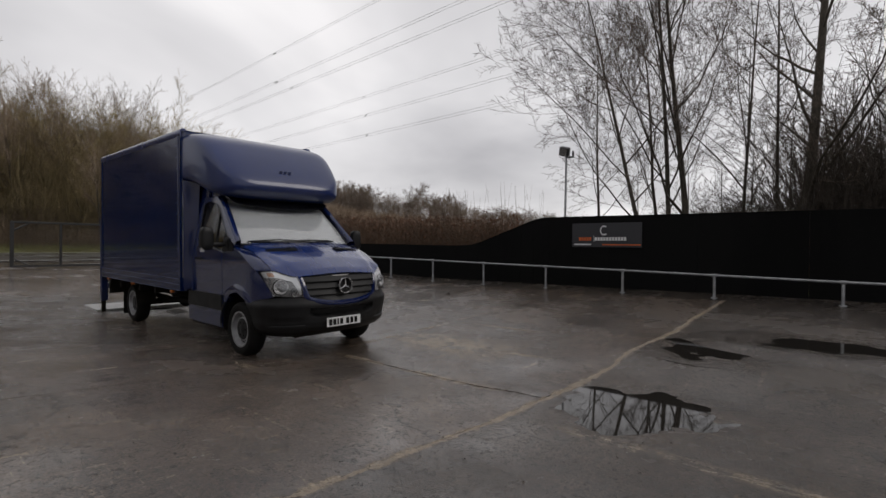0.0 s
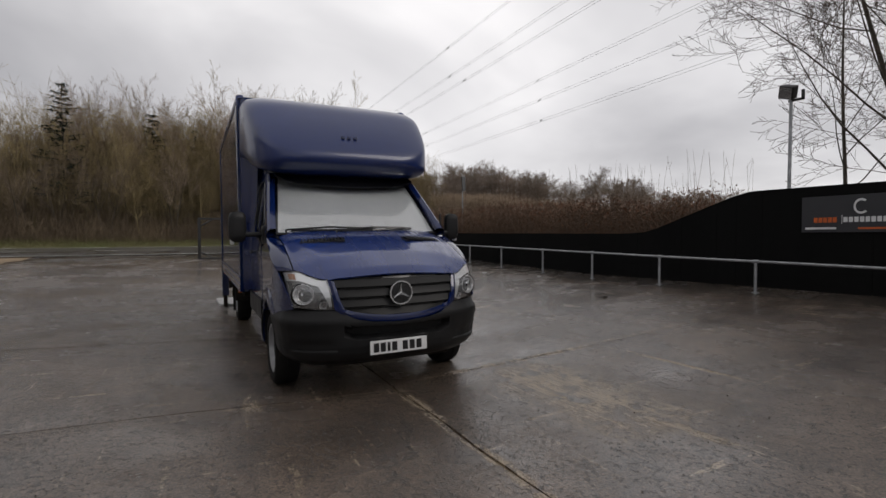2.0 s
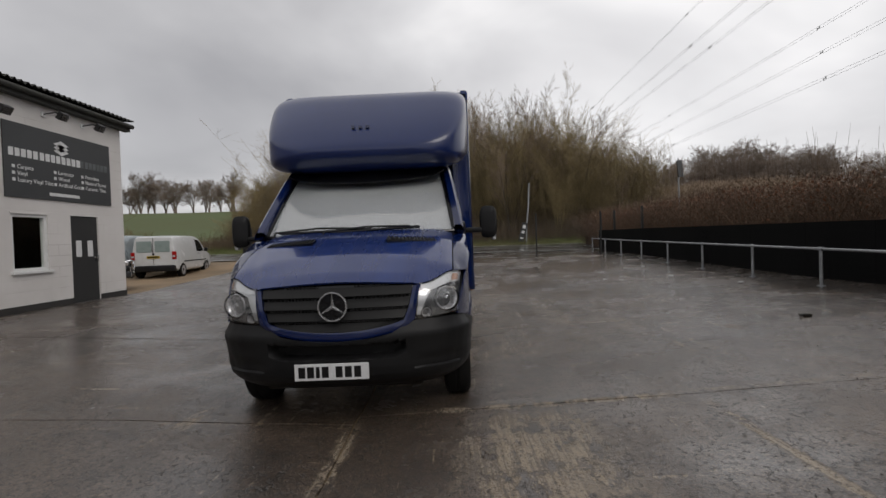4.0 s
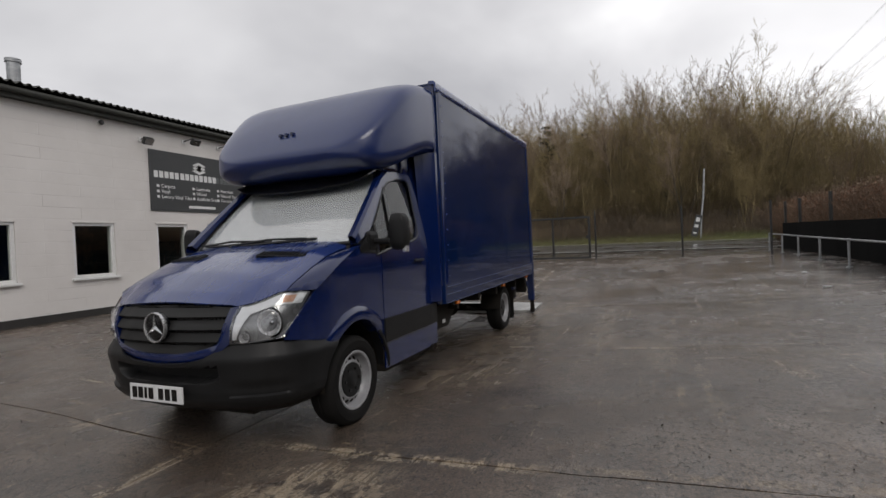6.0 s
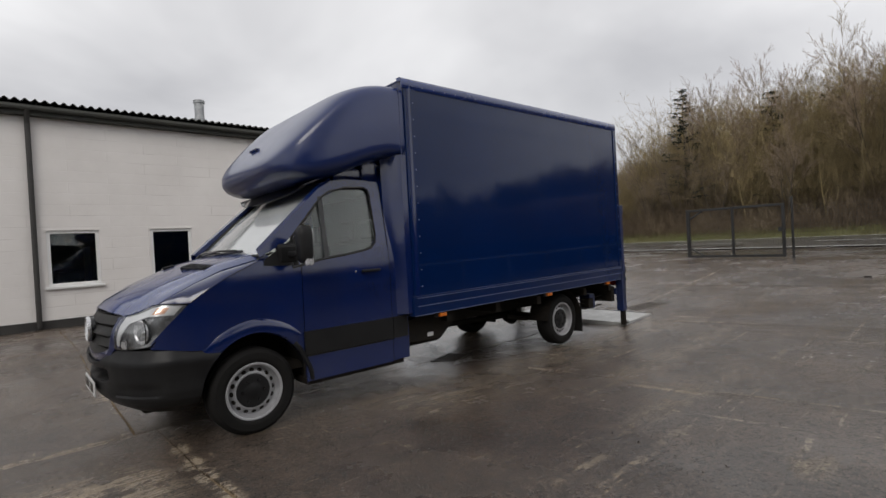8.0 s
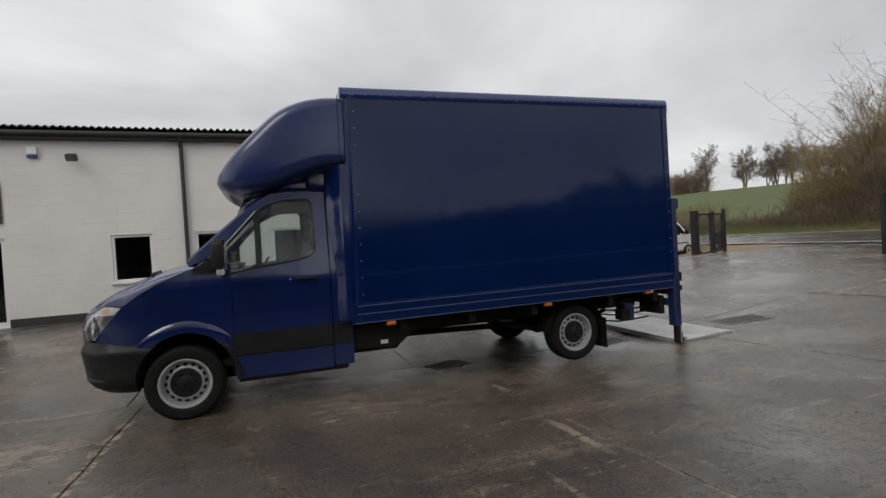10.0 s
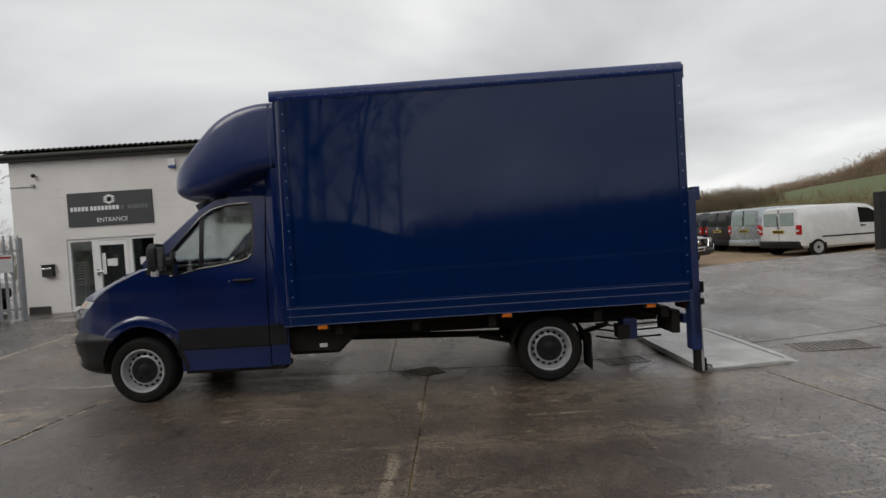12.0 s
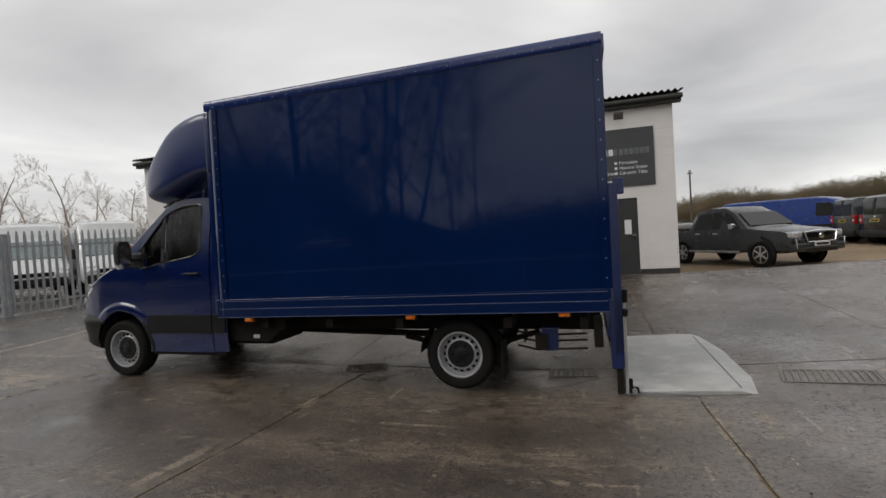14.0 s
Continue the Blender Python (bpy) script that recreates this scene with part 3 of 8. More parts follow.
def sstep(a, b, x):
    t = min(1.0, max(0.0, (x - a) / (b - a)))
    return t * t * (3 - 2 * t)


def text_mesh(body, size, material, depth=0.004):
    cu = bpy.data.curves.new("lettering", "FONT")
    cu.body, cu.size, cu.extrude = body, size, depth
    cu.align_x, cu.align_y = "LEFT", "BOTTOM_BASELINE"
    ob = bpy.data.objects.new("lettering", cu)
    scene.collection.objects.link(ob)
    dg = bpy.context.evaluated_depsgraph_get()
    me = bpy.data.meshes.new_from_object(ob.evaluated_get(dg))
    bpy.data.objects.remove(ob)
    me.materials.clear(); me.materials.append(material)
    return me


# ---- the lie of the land ----
PUDDLES = [(8.90, 0.34, 0.58, 0.62, 0.5), (8.88, 3.05, 0.48, 0.72, 0.1), (10.15, 3.85, 0.70, 0.42, 0.2)]


def land(x, y):
    """Height of the yard and of the country round it."""
    if y > 0:
        yy = min(y, 8.0)
        v = 0.042 * yy + 0.0022 * yy * yy - 0.015
    else:
        v = 0.043 * min(-y, 7.4) - 0.015
    f = sstep(-4.5, -7.0, y)
    near = v + (0.012 - 0.019 * f) * min(max(x, 0), 11)
    s = sstep(-0.5, -11.0, x) * 0.6 + min(1, max(0, (-0.5 - x) / 10.5)) * 0.4
    z = near * (1 - s) + 0.62 * s
    if y < -6.5:
        low = 0.06 + 0.022 * min(max(-5 - x, 0), 9)
        k = sstep(-6.5, -9.0, y) * sstep(-1.0, -4.5, x) * (1 - sstep(-13, -17, x))
        z = z * (1 - k) + low * k
    if x < -15:
        z += 0.22 * sstep(-16, -24, x) + 0.35 * sstep(-24, -29, x)
        d = -x
        z += 9.2 * sstep(36, 122, d) * sstep(0, -55, y) * (1 - sstep(-100, -170, y)) + 3.0 * sstep(29, 60, d) * (1 - sstep(10, -50, y))
    if y < -60:
        z += 5 * sstep(-60, -220, y) * sstep(60, -40, x)
    if y > 9:
        z += 1.2 * sstep(9, 22, y) * sstep(14, 2, x) + 5 * sstep(60, 200, y)
    return z


def puddle_level(p):
    return land(p[0], p[1])


def ground_z(x, y):
    z = land(x, y)
    for p in PUDDLES:
        dx, dy = x - p[0], y - p[1]
        if abs(dx) > 3 or abs(dy) > 3:
            continue
        c, s = math.cos(p[4]), math.sin(p[4])
        u, v = (dx * c + dy * s) / p[2], (-dx * s + dy * c) / p[3]
        r0 = math.sqrt(u * u + v * v)
        r = r0 + 0.45 * noise.noise(Vector((x * 2.6, y * 2.6, 0.3))) + 0.34 * noise.noise(Vector((x * 7, y * 7, 2.3)))
        lv = puddle_level(p)
        flat = sstep(2.8, 1.5, r0)
        z = z * (1 - flat) + (lv + 0.006) * flat
        z -= 0.022 * sstep(1.25, 0.8, r) * flat
    return z



# ---- ground, road, slabs ----
def steps(*runs):
    out = []
    for a, b, d in runs:
        k = max(1, round((b - a) / d))
        out += [a + (b - a) * i / k for i in range(k)]
    return out + [runs[-1][1]]


def ground_sheet():
    xs = steps((-700, -250, 75), (-250, -60, 15), (-60, -24, 3), (-24, -10, 1), (-10, 8.0, 0.6), (8.0, 11.2, 0.07), (11.2, 24, 0.8), (24, 100, 8), (100, 700, 100))
    ys = steps((-700, -250, 75), (-250, -40, 15), (-40, -8, 1.6), (-8, -1.6, 0.45), (-1.6, 4.7, 0.07), (4.7, 10, 0.45), (10, 40, 3), (40, 250, 15), (250, 700, 75))
    verts = []
    for x in xs:
        for y in ys:
            z = ground_z(x, y)
            if -12.2 < x < 8.15 and -7.3 < y < 7.6:
                z -= 0.019 + 0.008 * noise.noise(Vector((x * 0.9, y * 0.9, 2.2)))
            if -30 < x < -10:
                z += 0.02 * noise.noise(Vector((x * 0.6, y * 0.6, 5)))
            verts.append((x, y, z))
    ny = len(ys)
    faces, kinds = [], []
    for i in range(len(xs) - 1):
        for j in range(ny - 1):
            faces.append((i * ny + j, (i + 1) * ny + j, (i + 1) * ny + j + 1, i * ny + j + 1))
            x, y = (xs[i] + xs[i + 1]) / 2, (ys[j] + ys[j + 1]) / 2
            if x < -24 or y > 8.2 or y < -45 or x > 40:
                kinds.append(2 if (x < -42 or y < -45) and y < 40 else 1)
            elif x < 8.15 and -7.1 < y < 7.1 and x > -12.0:
                kinds.append(3)
            elif y < -7.6 + 0.4 * math.sin(x) and x < -2.5:
                kinds.append(4)
            else:
                kinds.append(0)
    me = mesh_from("ground", verts, faces, TARMAC, True)
    for m in (GRASS, FIELD, SILT, SAND):
        me.materials.append(m)
    me.polygons.foreach_set("material_index", kinds)
    return tagged(new("ground", me), "wet gritty tarmac yard with grass and fields beyond", "ground", kind="structure")


ground = ground_sheet()


def slab_mesh(x0, x1, y0, y1, seed):
    g = 0.008
    nx, ny = max(2, round((x1 - x0) / 0.16)), max(2, round((y1 - y0) / 0.16))
    rnd = random.Random(seed)
    lift = rnd.uniform(-0.004, 0.004)
    verts, faces = [], []

    def wob(a, b):
        return 0.028 * noise.noise(Vector((a * 1.1, b * 1.1, 7.7))) + 0.013 * noise.noise(Vector((a * 4.5, b * 4.5, 7.7 + seed)))
    for i in range(nx + 1):
        for j in range(ny + 1):
            x, y = x0 + g + (x1 - x0 - 2 * g) * i / nx, y0 + g + (y1 - y0 - 2 * g) * j / ny
            edge = i in (0, nx) or j in (0, ny)
            xx, yy = x + (wob(x, y) if i in (0, nx) else 0), y + (wob(y, x) if j in (0, ny) else 0)
            verts.append((xx, yy, ground_z(xx, yy) + lift + 0.004 * noise.noise(Vector((x * 0.9, y * 0.9, 1.5))) - (0.005 if edge else 0)))
    for i in range(nx):
        for j in range(ny):
            a = i * (ny + 1) + j
            faces.append((a, a + ny + 1, a + ny + 2, a + 1))
    rim = [i * (ny + 1) for i in range(nx + 1)] + [nx * (ny + 1) + j for j in range(1, ny + 1)] + [i * (ny + 1) + ny for i in range(nx - 1, -1, -1)] + [j for j in range(ny - 1, 0, -1)]
    base = len(verts)
    verts += [(verts[k][0], verts[k][1], verts[k][2] - 0.05) for k in rim]
    for k in range(len(rim)):
        k2 = (k + 1) % len(rim)
        faces.append((rim[k], base + k, base + k2, rim[k2]))
    return mesh_from("slab", verts, faces, CONCRETE, False)


# cast concrete bays, with open joints between them
BAYS_LEFT = [-12.0, -9.1, -5.6, -2.1, 1.35, 4.87, 8.2]
BAYS_RIGHT = [-12.0, -7.6, -4.4, -2.05, 1.85, 5.03, 8.2]
seed_no = 0
for lines, (ya, yb) in ((BAYS_LEFT, (0.0, 7.05)), (BAYS_RIGHT, (-7.25, 0.0))):
    for xa, xb in zip(lines[:-1], lines[1:]):
        seed_no += 1
        part("slab", slab_mesh(xa, xb, ya, yb, seed_no), None, ground)

for p in PUDDLES:
    verts, z = [(p[0], p[1], puddle_level(p))], puddle_level(p)
    for k in range(48):
        t = 2 * math.pi * k / 48
        u, v = 1.75 * p[2] * math.cos(t), 1.75 * p[3] * math.sin(t)
        c, s = math.cos(p[4]), math.sin(p[4])
        verts.append((max(8.26, p[0] + u * c - v * s), p[1] + u * s + v * c, z))
    me = mesh_from("puddle", verts, [(0, 1 + k, 1 + (k + 1) % 48) for k in range(48)], WATER)
    tagged(new("puddle", me), "still rain puddle lying in the tarmac", "puddle", "rain puddles", "structure")


def ribbon(name, x0, x1, y0, y1, lift, material, dy=2.0, dx=1.0):
    nx, ny = max(1, round((x1 - x0) / dx)), max(1, round((y1 - y0) / dy))
    verts = [(x0 + (x1 - x0) * i / nx, y0 + (y1 - y0) * j / ny, 0) for i in range(nx + 1) for j in range(ny + 1)]
    verts = [(x, y, land(x, y) + lift) for x, y, _ in verts]
    faces = [(i * (ny + 1) + j, (i + 1) * (ny + 1) + j, (i + 1) * (ny + 1) + j + 1, i * (ny + 1) + j + 1) for i in range(nx) for j in range(ny)]
    return mesh_from(name, verts, faces, material, True)


road = tagged(new("road", ribbon("road", -23.8, -16.6, -120, 120, 0.035, ASPHALT)), "wet two-lane asphalt road with white edge lines", "road", kind="structure")
for xe in (-16.9, -23.4):
    part("edge_line", ribbon("edge_line", xe - 0.13, xe + 0.13, -120, 120, 0.042, WHITEPAINT), None, road)
for k in range(-16, 16):
    part("centre_dash", ribbon("centre_dash", -20.25, -20.13, k * 6.0, k * 6.0 + 3.5, 0.042, WHITEPAINT), None, road)


def drain_grate(x, y, yaw, w, d, iron, label, sunk=0.0):
    e = 0.3
    fall = Vector(((ground_z(x - e, y) - ground_z(x + e, y)) / (2 * e), (ground_z(x, y - e) - ground_z(x, y + e)) / (2 * e), 1.0)).normalized()
    seat = Matrix.Translation((x, y, ground_z(x, y) + 0.004 - sunk)) @ Vector((0, 0, 1)).rotation_difference(fall).to_matrix().to_4x4() @ Matrix.Rotation(radians(yaw), 4, "Z")
    g = thing("drain_grate", seat, label, "drain grate", "drain grates")
    part("frame", boxes((-w / 2, w / 2, -d / 2, -d / 2 + 0.03, -0.05, 0.006), (-w / 2, w / 2, d / 2 - 0.03, d / 2, -0.05, 0.006), (-w / 2, -w / 2 + 0.03, -d / 2 + 0.03, d / 2 - 0.03, -0.05, 0.006), (w / 2 - 0.03, w / 2, -d / 2 + 0.03, d / 2 - 0.03, -0.05, 0.006), bevel=0.003), iron, g)
    part("pit", boxes((-w / 2 + 0.02, w / 2 - 0.02, -d / 2 + 0.02, d / 2 - 0.02, -0.06, 0.0)), SILT if iron is IRON else CONCRETE, g)
    k = int(w / 0.055)
    for i in range(k):
        bx = -w / 2 + 0.045 + i * (w - 0.09) / (k - 1)
        part("bar", boxes((bx - 0.010, bx + 0.010, -d / 2 + 0.03, d / 2 - 0.03, -0.02, 0.008), bevel=0.003), iron, g)


drain_grate(1.42, 0.12, 20, 0.50, 0.36, IRON, "rusty cast iron drain grate set in the concrete")
drain_grate(-1.05, 0.16, 0, 0.52, 0.34, GREY_IRON, "worn grey drain grate clogged with silt", 0.003)
drain_grate(-3.25, 0.56, -14, 0.74, 0.44, GREY_IRON, "worn grey drain grate clogged with silt", 0.004)

# ---- the flooring showroom ----
FY, BX0, BX1, EAVES, FLOOR = -7.41, -3.41, 12.75, 4.41, 0.27
showroom = thing("showroom_building", pose(0, 0, 0), "single-storey white-painted blockwork showroom with a dark corrugated roof", "building")
OPEN = [(-2.52, -1.70, 0.29, 2.20), (-1.10, -0.265, 1.07, 2.18), (0.70, 1.53, 1.07, 2.18), (2.49, 3.33, 1.07, 2.18), (4.26, 5.12, 1.07, 2.18), (6.05, 6.90, 1.07, 2.18), (8.90, 11.35, 0.24, 2.21)]


def wall_with_openings(x0, x1, z0, z1, y0, y1, holes):
    """One wall skin with its openings cut through."""
    xs = sorted({x0, x1} | {v for h in holes for v in h[:2]})
    zs = sorted({z0, z1} | {v for h in holes for v in h[2:]})
    bm = bmesh.new()
    vt = {(x, z, y): bm.verts.new((x, y, z)) for x in xs for z in zs for y in (y0, y1)}
    full = {}
    for i in range(len(xs) - 1):
        for j in range(len(zs) - 1):
            cx, cz = (xs[i] + xs[i + 1]) / 2, (zs[j] + zs[j + 1]) / 2
            full[i, j] = not any(h[0] < cx < h[1] and h[2] < cz < h[3] for h in holes)
    for (i, j), f in full.items():
        if not f:
            continue
        xa, xb, za, zb = xs[i], xs[i + 1], zs[j], zs[j + 1]
        for y in (y0, y1):
            bm.faces.new([vt[k] for k in ((xa, za, y), (xb, za, y), (xb, zb, y), (xa, zb, y))])
        for di, dj, p, q in ((-1, 0, (xa, za), (xa, zb)), (1, 0, (xb, za), (xb, zb)), (0, -1, (xa, za), (xb, za)), (0, 1, (xa, zb), (xb, zb))):
            if not full.get((i + di, j + dj), False):
                bm.faces.new([vt[k] for k in ((*p, y0), (*q, y0), (*q, y1), (*p, y1))])
    return bm


part("front_wall", wall_with_openings(BX0, BX1, 0.0, EAVES, FY - 0.25, FY, OPEN), BLOCKWORK, showroom)
part("end_wall", boxes((BX0, BX0 + 0.25, -20, FY - 0.25, 0, EAVES)), BLOCKWORK, showroom)
part("end_wall", boxes((BX1 - 0.25, BX1, -20, FY - 0.25, 0, EAVES)), BLOCKWORK, showroom)
part("back_wall", boxes((BX0 + 0.25, BX1 - 0.25, -20, -19.75, 0, EAVES)), BLOCKWORK, showroom)
bm = bmesh.new()
for x0, x1 in ((BX0 - 0.004, -2.52), (-1.70, 8.90), (11.9, 12.5)):
    box(bm, x0, x1, FY, FY + 0.012, 0.05, 0.42)
part("plinth", bm, PLINTH, showroom, "black-painted plinth band")
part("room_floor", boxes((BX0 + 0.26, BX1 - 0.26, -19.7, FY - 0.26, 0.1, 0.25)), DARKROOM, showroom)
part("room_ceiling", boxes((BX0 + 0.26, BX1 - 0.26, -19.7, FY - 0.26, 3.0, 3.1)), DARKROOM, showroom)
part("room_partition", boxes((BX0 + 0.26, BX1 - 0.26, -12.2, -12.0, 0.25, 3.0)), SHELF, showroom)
rs = random.Random(4)
for i in range(22):
    gx = BX0 + 0.6 + i * 0.72
    bm = box(bmesh.new(), gx, gx + rs.uniform(0.25, 0.6), -11.5 + rs.uniform(0, 2), -10.8 + rs.uniform(0, 2), 0.25, rs.uniform(0.7, 2.1))
    part("display_stand", bm, SHELF, showroom)


def window_unit(x0, x1, z0, z1, parent):
    w = 0.06
    fr = part("window", boxes((x0, x1, FY - 0.10, FY - 0.02, z0, z0 + w), (x0, x1, FY - 0.10, FY - 0.02, z1 - w, z1), (x0, x0 + w, FY - 0.10, FY - 0.02, z0 + w, z1 - w), (x1 - w, x1, FY - 0.10, FY - 0.02, z0 + w, z1 - w), bevel=0.006), UPVC, parent, "white plastic framed window")
    pn = part("pane", boxes((x0 + w, x1 - w, FY - 0.075, FY - 0.065, z0 + w, z1 - w)), GLASS, fr)
    pn.visible_shadow = False
    part("sill", boxes((x0 - 0.05, x1 + 0.05, FY - 0.03, FY + 0.06, z0 - 0.05, z0 + 0.002), bevel=0.008), UPVC, fr)
    part("head", boxes((x0 - 0.02, x1 + 0.02, FY, FY + 0.012, z1, z1 + 0.03)), BLOCKWORK, fr)


for x0, x1, z0, z1 in OPEN[1:6]:
    window_unit(x0, x1, z0, z1, showroom)

# entrance: two glazed side lights and a glazed door
ent = part("entrance_screen", boxes((8.90, 11.35, FY - 0.12, FY - 0.03, 2.13, 2.21), (8.90, 8.98, FY - 0.12, FY - 0.03, 0.24, 2.13), (11.27, 11.35, FY - 0.12, FY - 0.03, 0.24, 2.13), (9.58, 9.68, FY - 0.12, FY - 0.03, 0.24, 2.13), (10.58, 10.68, FY - 0.12, FY - 0.03, 0.24, 2.13), (8.98, 9.58, FY - 0.12, FY - 0.03, 0.24, 0.36), (10.68, 11.27, FY - 0.12, FY - 0.03, 0.24, 0.36), bevel=0.006), UPVC, showroom, "white plastic entrance screen")
for x0, x1 in ((8.98, 9.58), (10.68, 11.27)):
    pn = part("pane", boxes((x0, x1, FY - 0.08, FY - 0.07, 0.36, 2.13)), GLASS, ent)
    pn.visible_shadow = False
edoor = part("entrance_door", boxes((9.68, 9.80, FY - 0.10, FY - 0.02, 0.26, 2.12), (10.46, 10.58, FY - 0.10, FY - 0.02, 0.26, 2.12), (9.80, 10.46, FY - 0.10, FY - 0.02, 0.26, 0.42), (9.80, 10.46, FY - 0.10, FY - 0.02, 2.0, 2.12), bevel=0.006), UPVC, showroom, "white glazed entrance door")
pn = part("pane", boxes((9.80, 10.46, FY - 0.07, FY - 0.06, 0.42, 2.0)), GLASS, edoor)
pn.visible_shadow = False
part("door_handle", boxes((10.49, 10.55, FY - 0.02, FY + 0.03, 1.18, 1.36), (10.36, 10.55, FY + 0.02, FY + 0.04, 1.27, 1.30), bevel=0.006), CHROME, edoor)
part("notice", boxes((10.02, 10.30, FY - 0.058, FY - 0.054, 1.42, 1.62)), PAPER, edoor)
part("notice", boxes((10.34, 10.44, FY - 0.058, FY - 0.054, 1.20, 1.78)), PAPER, edoor)
part("notice", boxes((9.12, 9.40, FY - 0.068, FY - 0.064, 1.42, 1.62)), PAPER, ent)
bm = bmesh.new()
for i in range(9):
    box(bm, 10.78 + 0.03 * (i % 3), 11.18 - 0.05 * (i % 2), FY - 0.068, FY - 0.064, 0.95 + i * 0.075, 0.975 + i * 0.075)
part("vinyl_lettering", bm, SIGNGREY, ent)
# side door
sd = part("side_door", boxes((-2.52, -1.70, FY - 0.10, FY - 0.03, 0.29, 2.20), bevel=0.008), DOORBLACK, showroom, "black steel side door with small glazed lights")
part("door_light", boxes((-2.36, -2.20, FY - 0.03, FY - 0.022, 1.30, 1.66), bevel=0.004), PAPER, sd)
part("door_light", boxes((-2.02, -1.86, FY - 0.03, FY - 0.022, 1.30, 1.66), bevel=0.004), PAPER, sd)
part("door_handle", boxes((-2.46, -2.42, FY - 0.03, FY + 0.03, 1.18, 1.34), (-2.46, -2.32, FY + 0.02, FY + 0.035, 1.26, 1.285), bevel=0.004), CHROME, sd)
part("door_step", boxes((-2.6, -1.62, FY + 0.0, FY + 0.18, 0.1, 0.31), bevel=0.01), PLINTH, showroom)


# corrugated roof and its dark eaves board
def corrugated(x0, x1, y_front, y_back, z_front, z_back, pitch=0.146, amp=0.028):
    k = int((x1 - x0) / pitch * 6)
    rows = []
    for yy, zz in ((y_front, z_front), (y_back, z_back)):
        rows.append([(x0 + (x1 - x0) * i / k, yy, zz + amp * math.sin(2 * math.pi * (x1 - x0) * i / k / pitch)) for i in range(k + 1)])
    bm = grid(rows)
    return solid(bm, 0.012)


part("roof_sheet", corrugated(BX0 - 0.22, BX1 + 0.22, FY + 0.24, -13.7, 4.66, 5.45), ROOF, showroom, "dark corrugated roof sheet")
part("roof_sheet", corrugated(BX0 - 0.22, BX1 + 0.22, -20.3, -13.7, 4.66, 5.45), ROOF, showroom)
part("eaves_board", boxes((BX0 - 0.18, BX1 + 0.18, FY + 0.0, FY + 0.16, 4.39, 4.60), bevel=0.01), ROOF, showroom)
part("gutter", lathe([(0.055, BX0 - 0.2), (0.055, BX1 + 0.2)], 12, "x"), ROOF, showroom).location = (0, FY + 0.2, 4.52)
for xe in (BX0, BX1 - 0.25):
    bm = bmesh.new()
    a = [bm.verts.new(p) for p in ((xe, FY - 0.25, EAVES), (xe, -13.7, 5.38), (xe, -20, EAVES))]
    b = [bm.verts.new(p) for p in ((xe + 0.25, FY - 0.25, EAVES), (xe + 0.25, -13.7, 5.38), (xe + 0.25, -20, EAVES))]
    bm.faces.new(a); bm.faces.new(b[::-1])
    for i in range(3):
        bm.faces.new((a[i], b[i], b[(i + 1) % 3], a[(i + 1) % 3]))
    part("gable", bm, BLOCKWORK, showroom)
part("downpipe", path_tube(bmesh.new(), [(5.30, FY + 0.20, 4.50), (5.30, FY + 0.07, 4.25), (5.30, FY + 0.06, 0.30)], 0.045, 12), PLINTH, showroom, "black plastic downpipe")
flue = part("flue", lathe([(0.13, 4.6), (0.13, 5.02), (0.11, 5.03), (0.115, 5.40), (0.135, 5.40), (0.135, 5.47), (0.0, 5.47)], 20, "z"), GALV, showroom, "galvanised metal flue")
flue.location = (1.87, -8.4, 0)


def floodlight(x, z, reach=0.28, facing=0.0):
    f = thing("floodlight", pose(x, FY, z, 0, 0, facing), "small black outdoor floodlight on a wall bracket", "floodlight", "wall floodlights")
    part("bracket", path_tube(bmesh.new(), [(0, 0, 0), (0, reach * 0.6, 0.03), (0, reach, -0.02)], 0.014), BLACK, f)
    part("base_plate", boxes((-0.05, 0.05, 0.0, 0.03, -0.05, 0.05), bevel=0.006), UPVC, f)
    part("housing", box(bmesh.new(), -0.11, 0.11, -0.05, 0.05, -0.08, 0.08, 0.014, Matrix.Translation((0, reach, -0.06)) @ Matrix.Rotation(radians(-35), 4, "X")), BLACK, f)
    part("lamp_glass", box(bmesh.new(), -0.095, 0.095, 0.051, 0.056, -0.065, 0.065, 0, Matrix.Translation((0, reach, -0.06)) @ Matrix.Rotation(radians(-35), 4, "X")), LENS, f)


for fx, fz, fr in ((0.02, 4.08, 0.26), (-1.1, 4.22, 0.42), (-2.15, 4.22, 0.42), (7.50, 4.03, 0.2)):
    floodlight(fx, fz, fr)
al = thing("alarm_box", pose(8.28, FY, 4.08), "white burglar alarm box with a blue lower band", "alarm box")
part("case", boxes((-0.10, 0.10, 0.0, 0.08, -0.02, 0.15), bevel=0.015), UPVC, al)
part("strobe_band", boxes((-0.09, 0.09, 0.004, 0.078, -0.09, -0.022), bevel=0.012), BLUEVAN, al)
for cx, cz in ((0.90, 4.28), (12.05, 4.0)):
    c = thing("camera_dome", pose(cx, FY, cz), "small dark dome camera fixed to the wall", "security camera", "wall cameras")
    part("mount", tube(bmesh.new(), (0, 0, 0), (0, 0.06, 0), 0.05, 0.05, 14), UPVC, c)
    part("dome", lathe([(0.055, 0.06), (0.052, 0.09), (0.03, 0.115), (0.0, 0.12)], 16, "y"), BLACK, c, smooth=True)
pb = thing("post_box", pose(11.85, FY, 1.40), "black wall-mounted letter box beside the entrance", "letter box")
part("case", boxes((-0.15, 0.15, 0.0, 0.11, -0.17, 0.14), bevel=0.012), BLACK, pb)
part("flap", boxes((-0.12, 0.12, 0.11, 0.118, 0.03, 0.07), bevel=0.003), CHROME, pb)
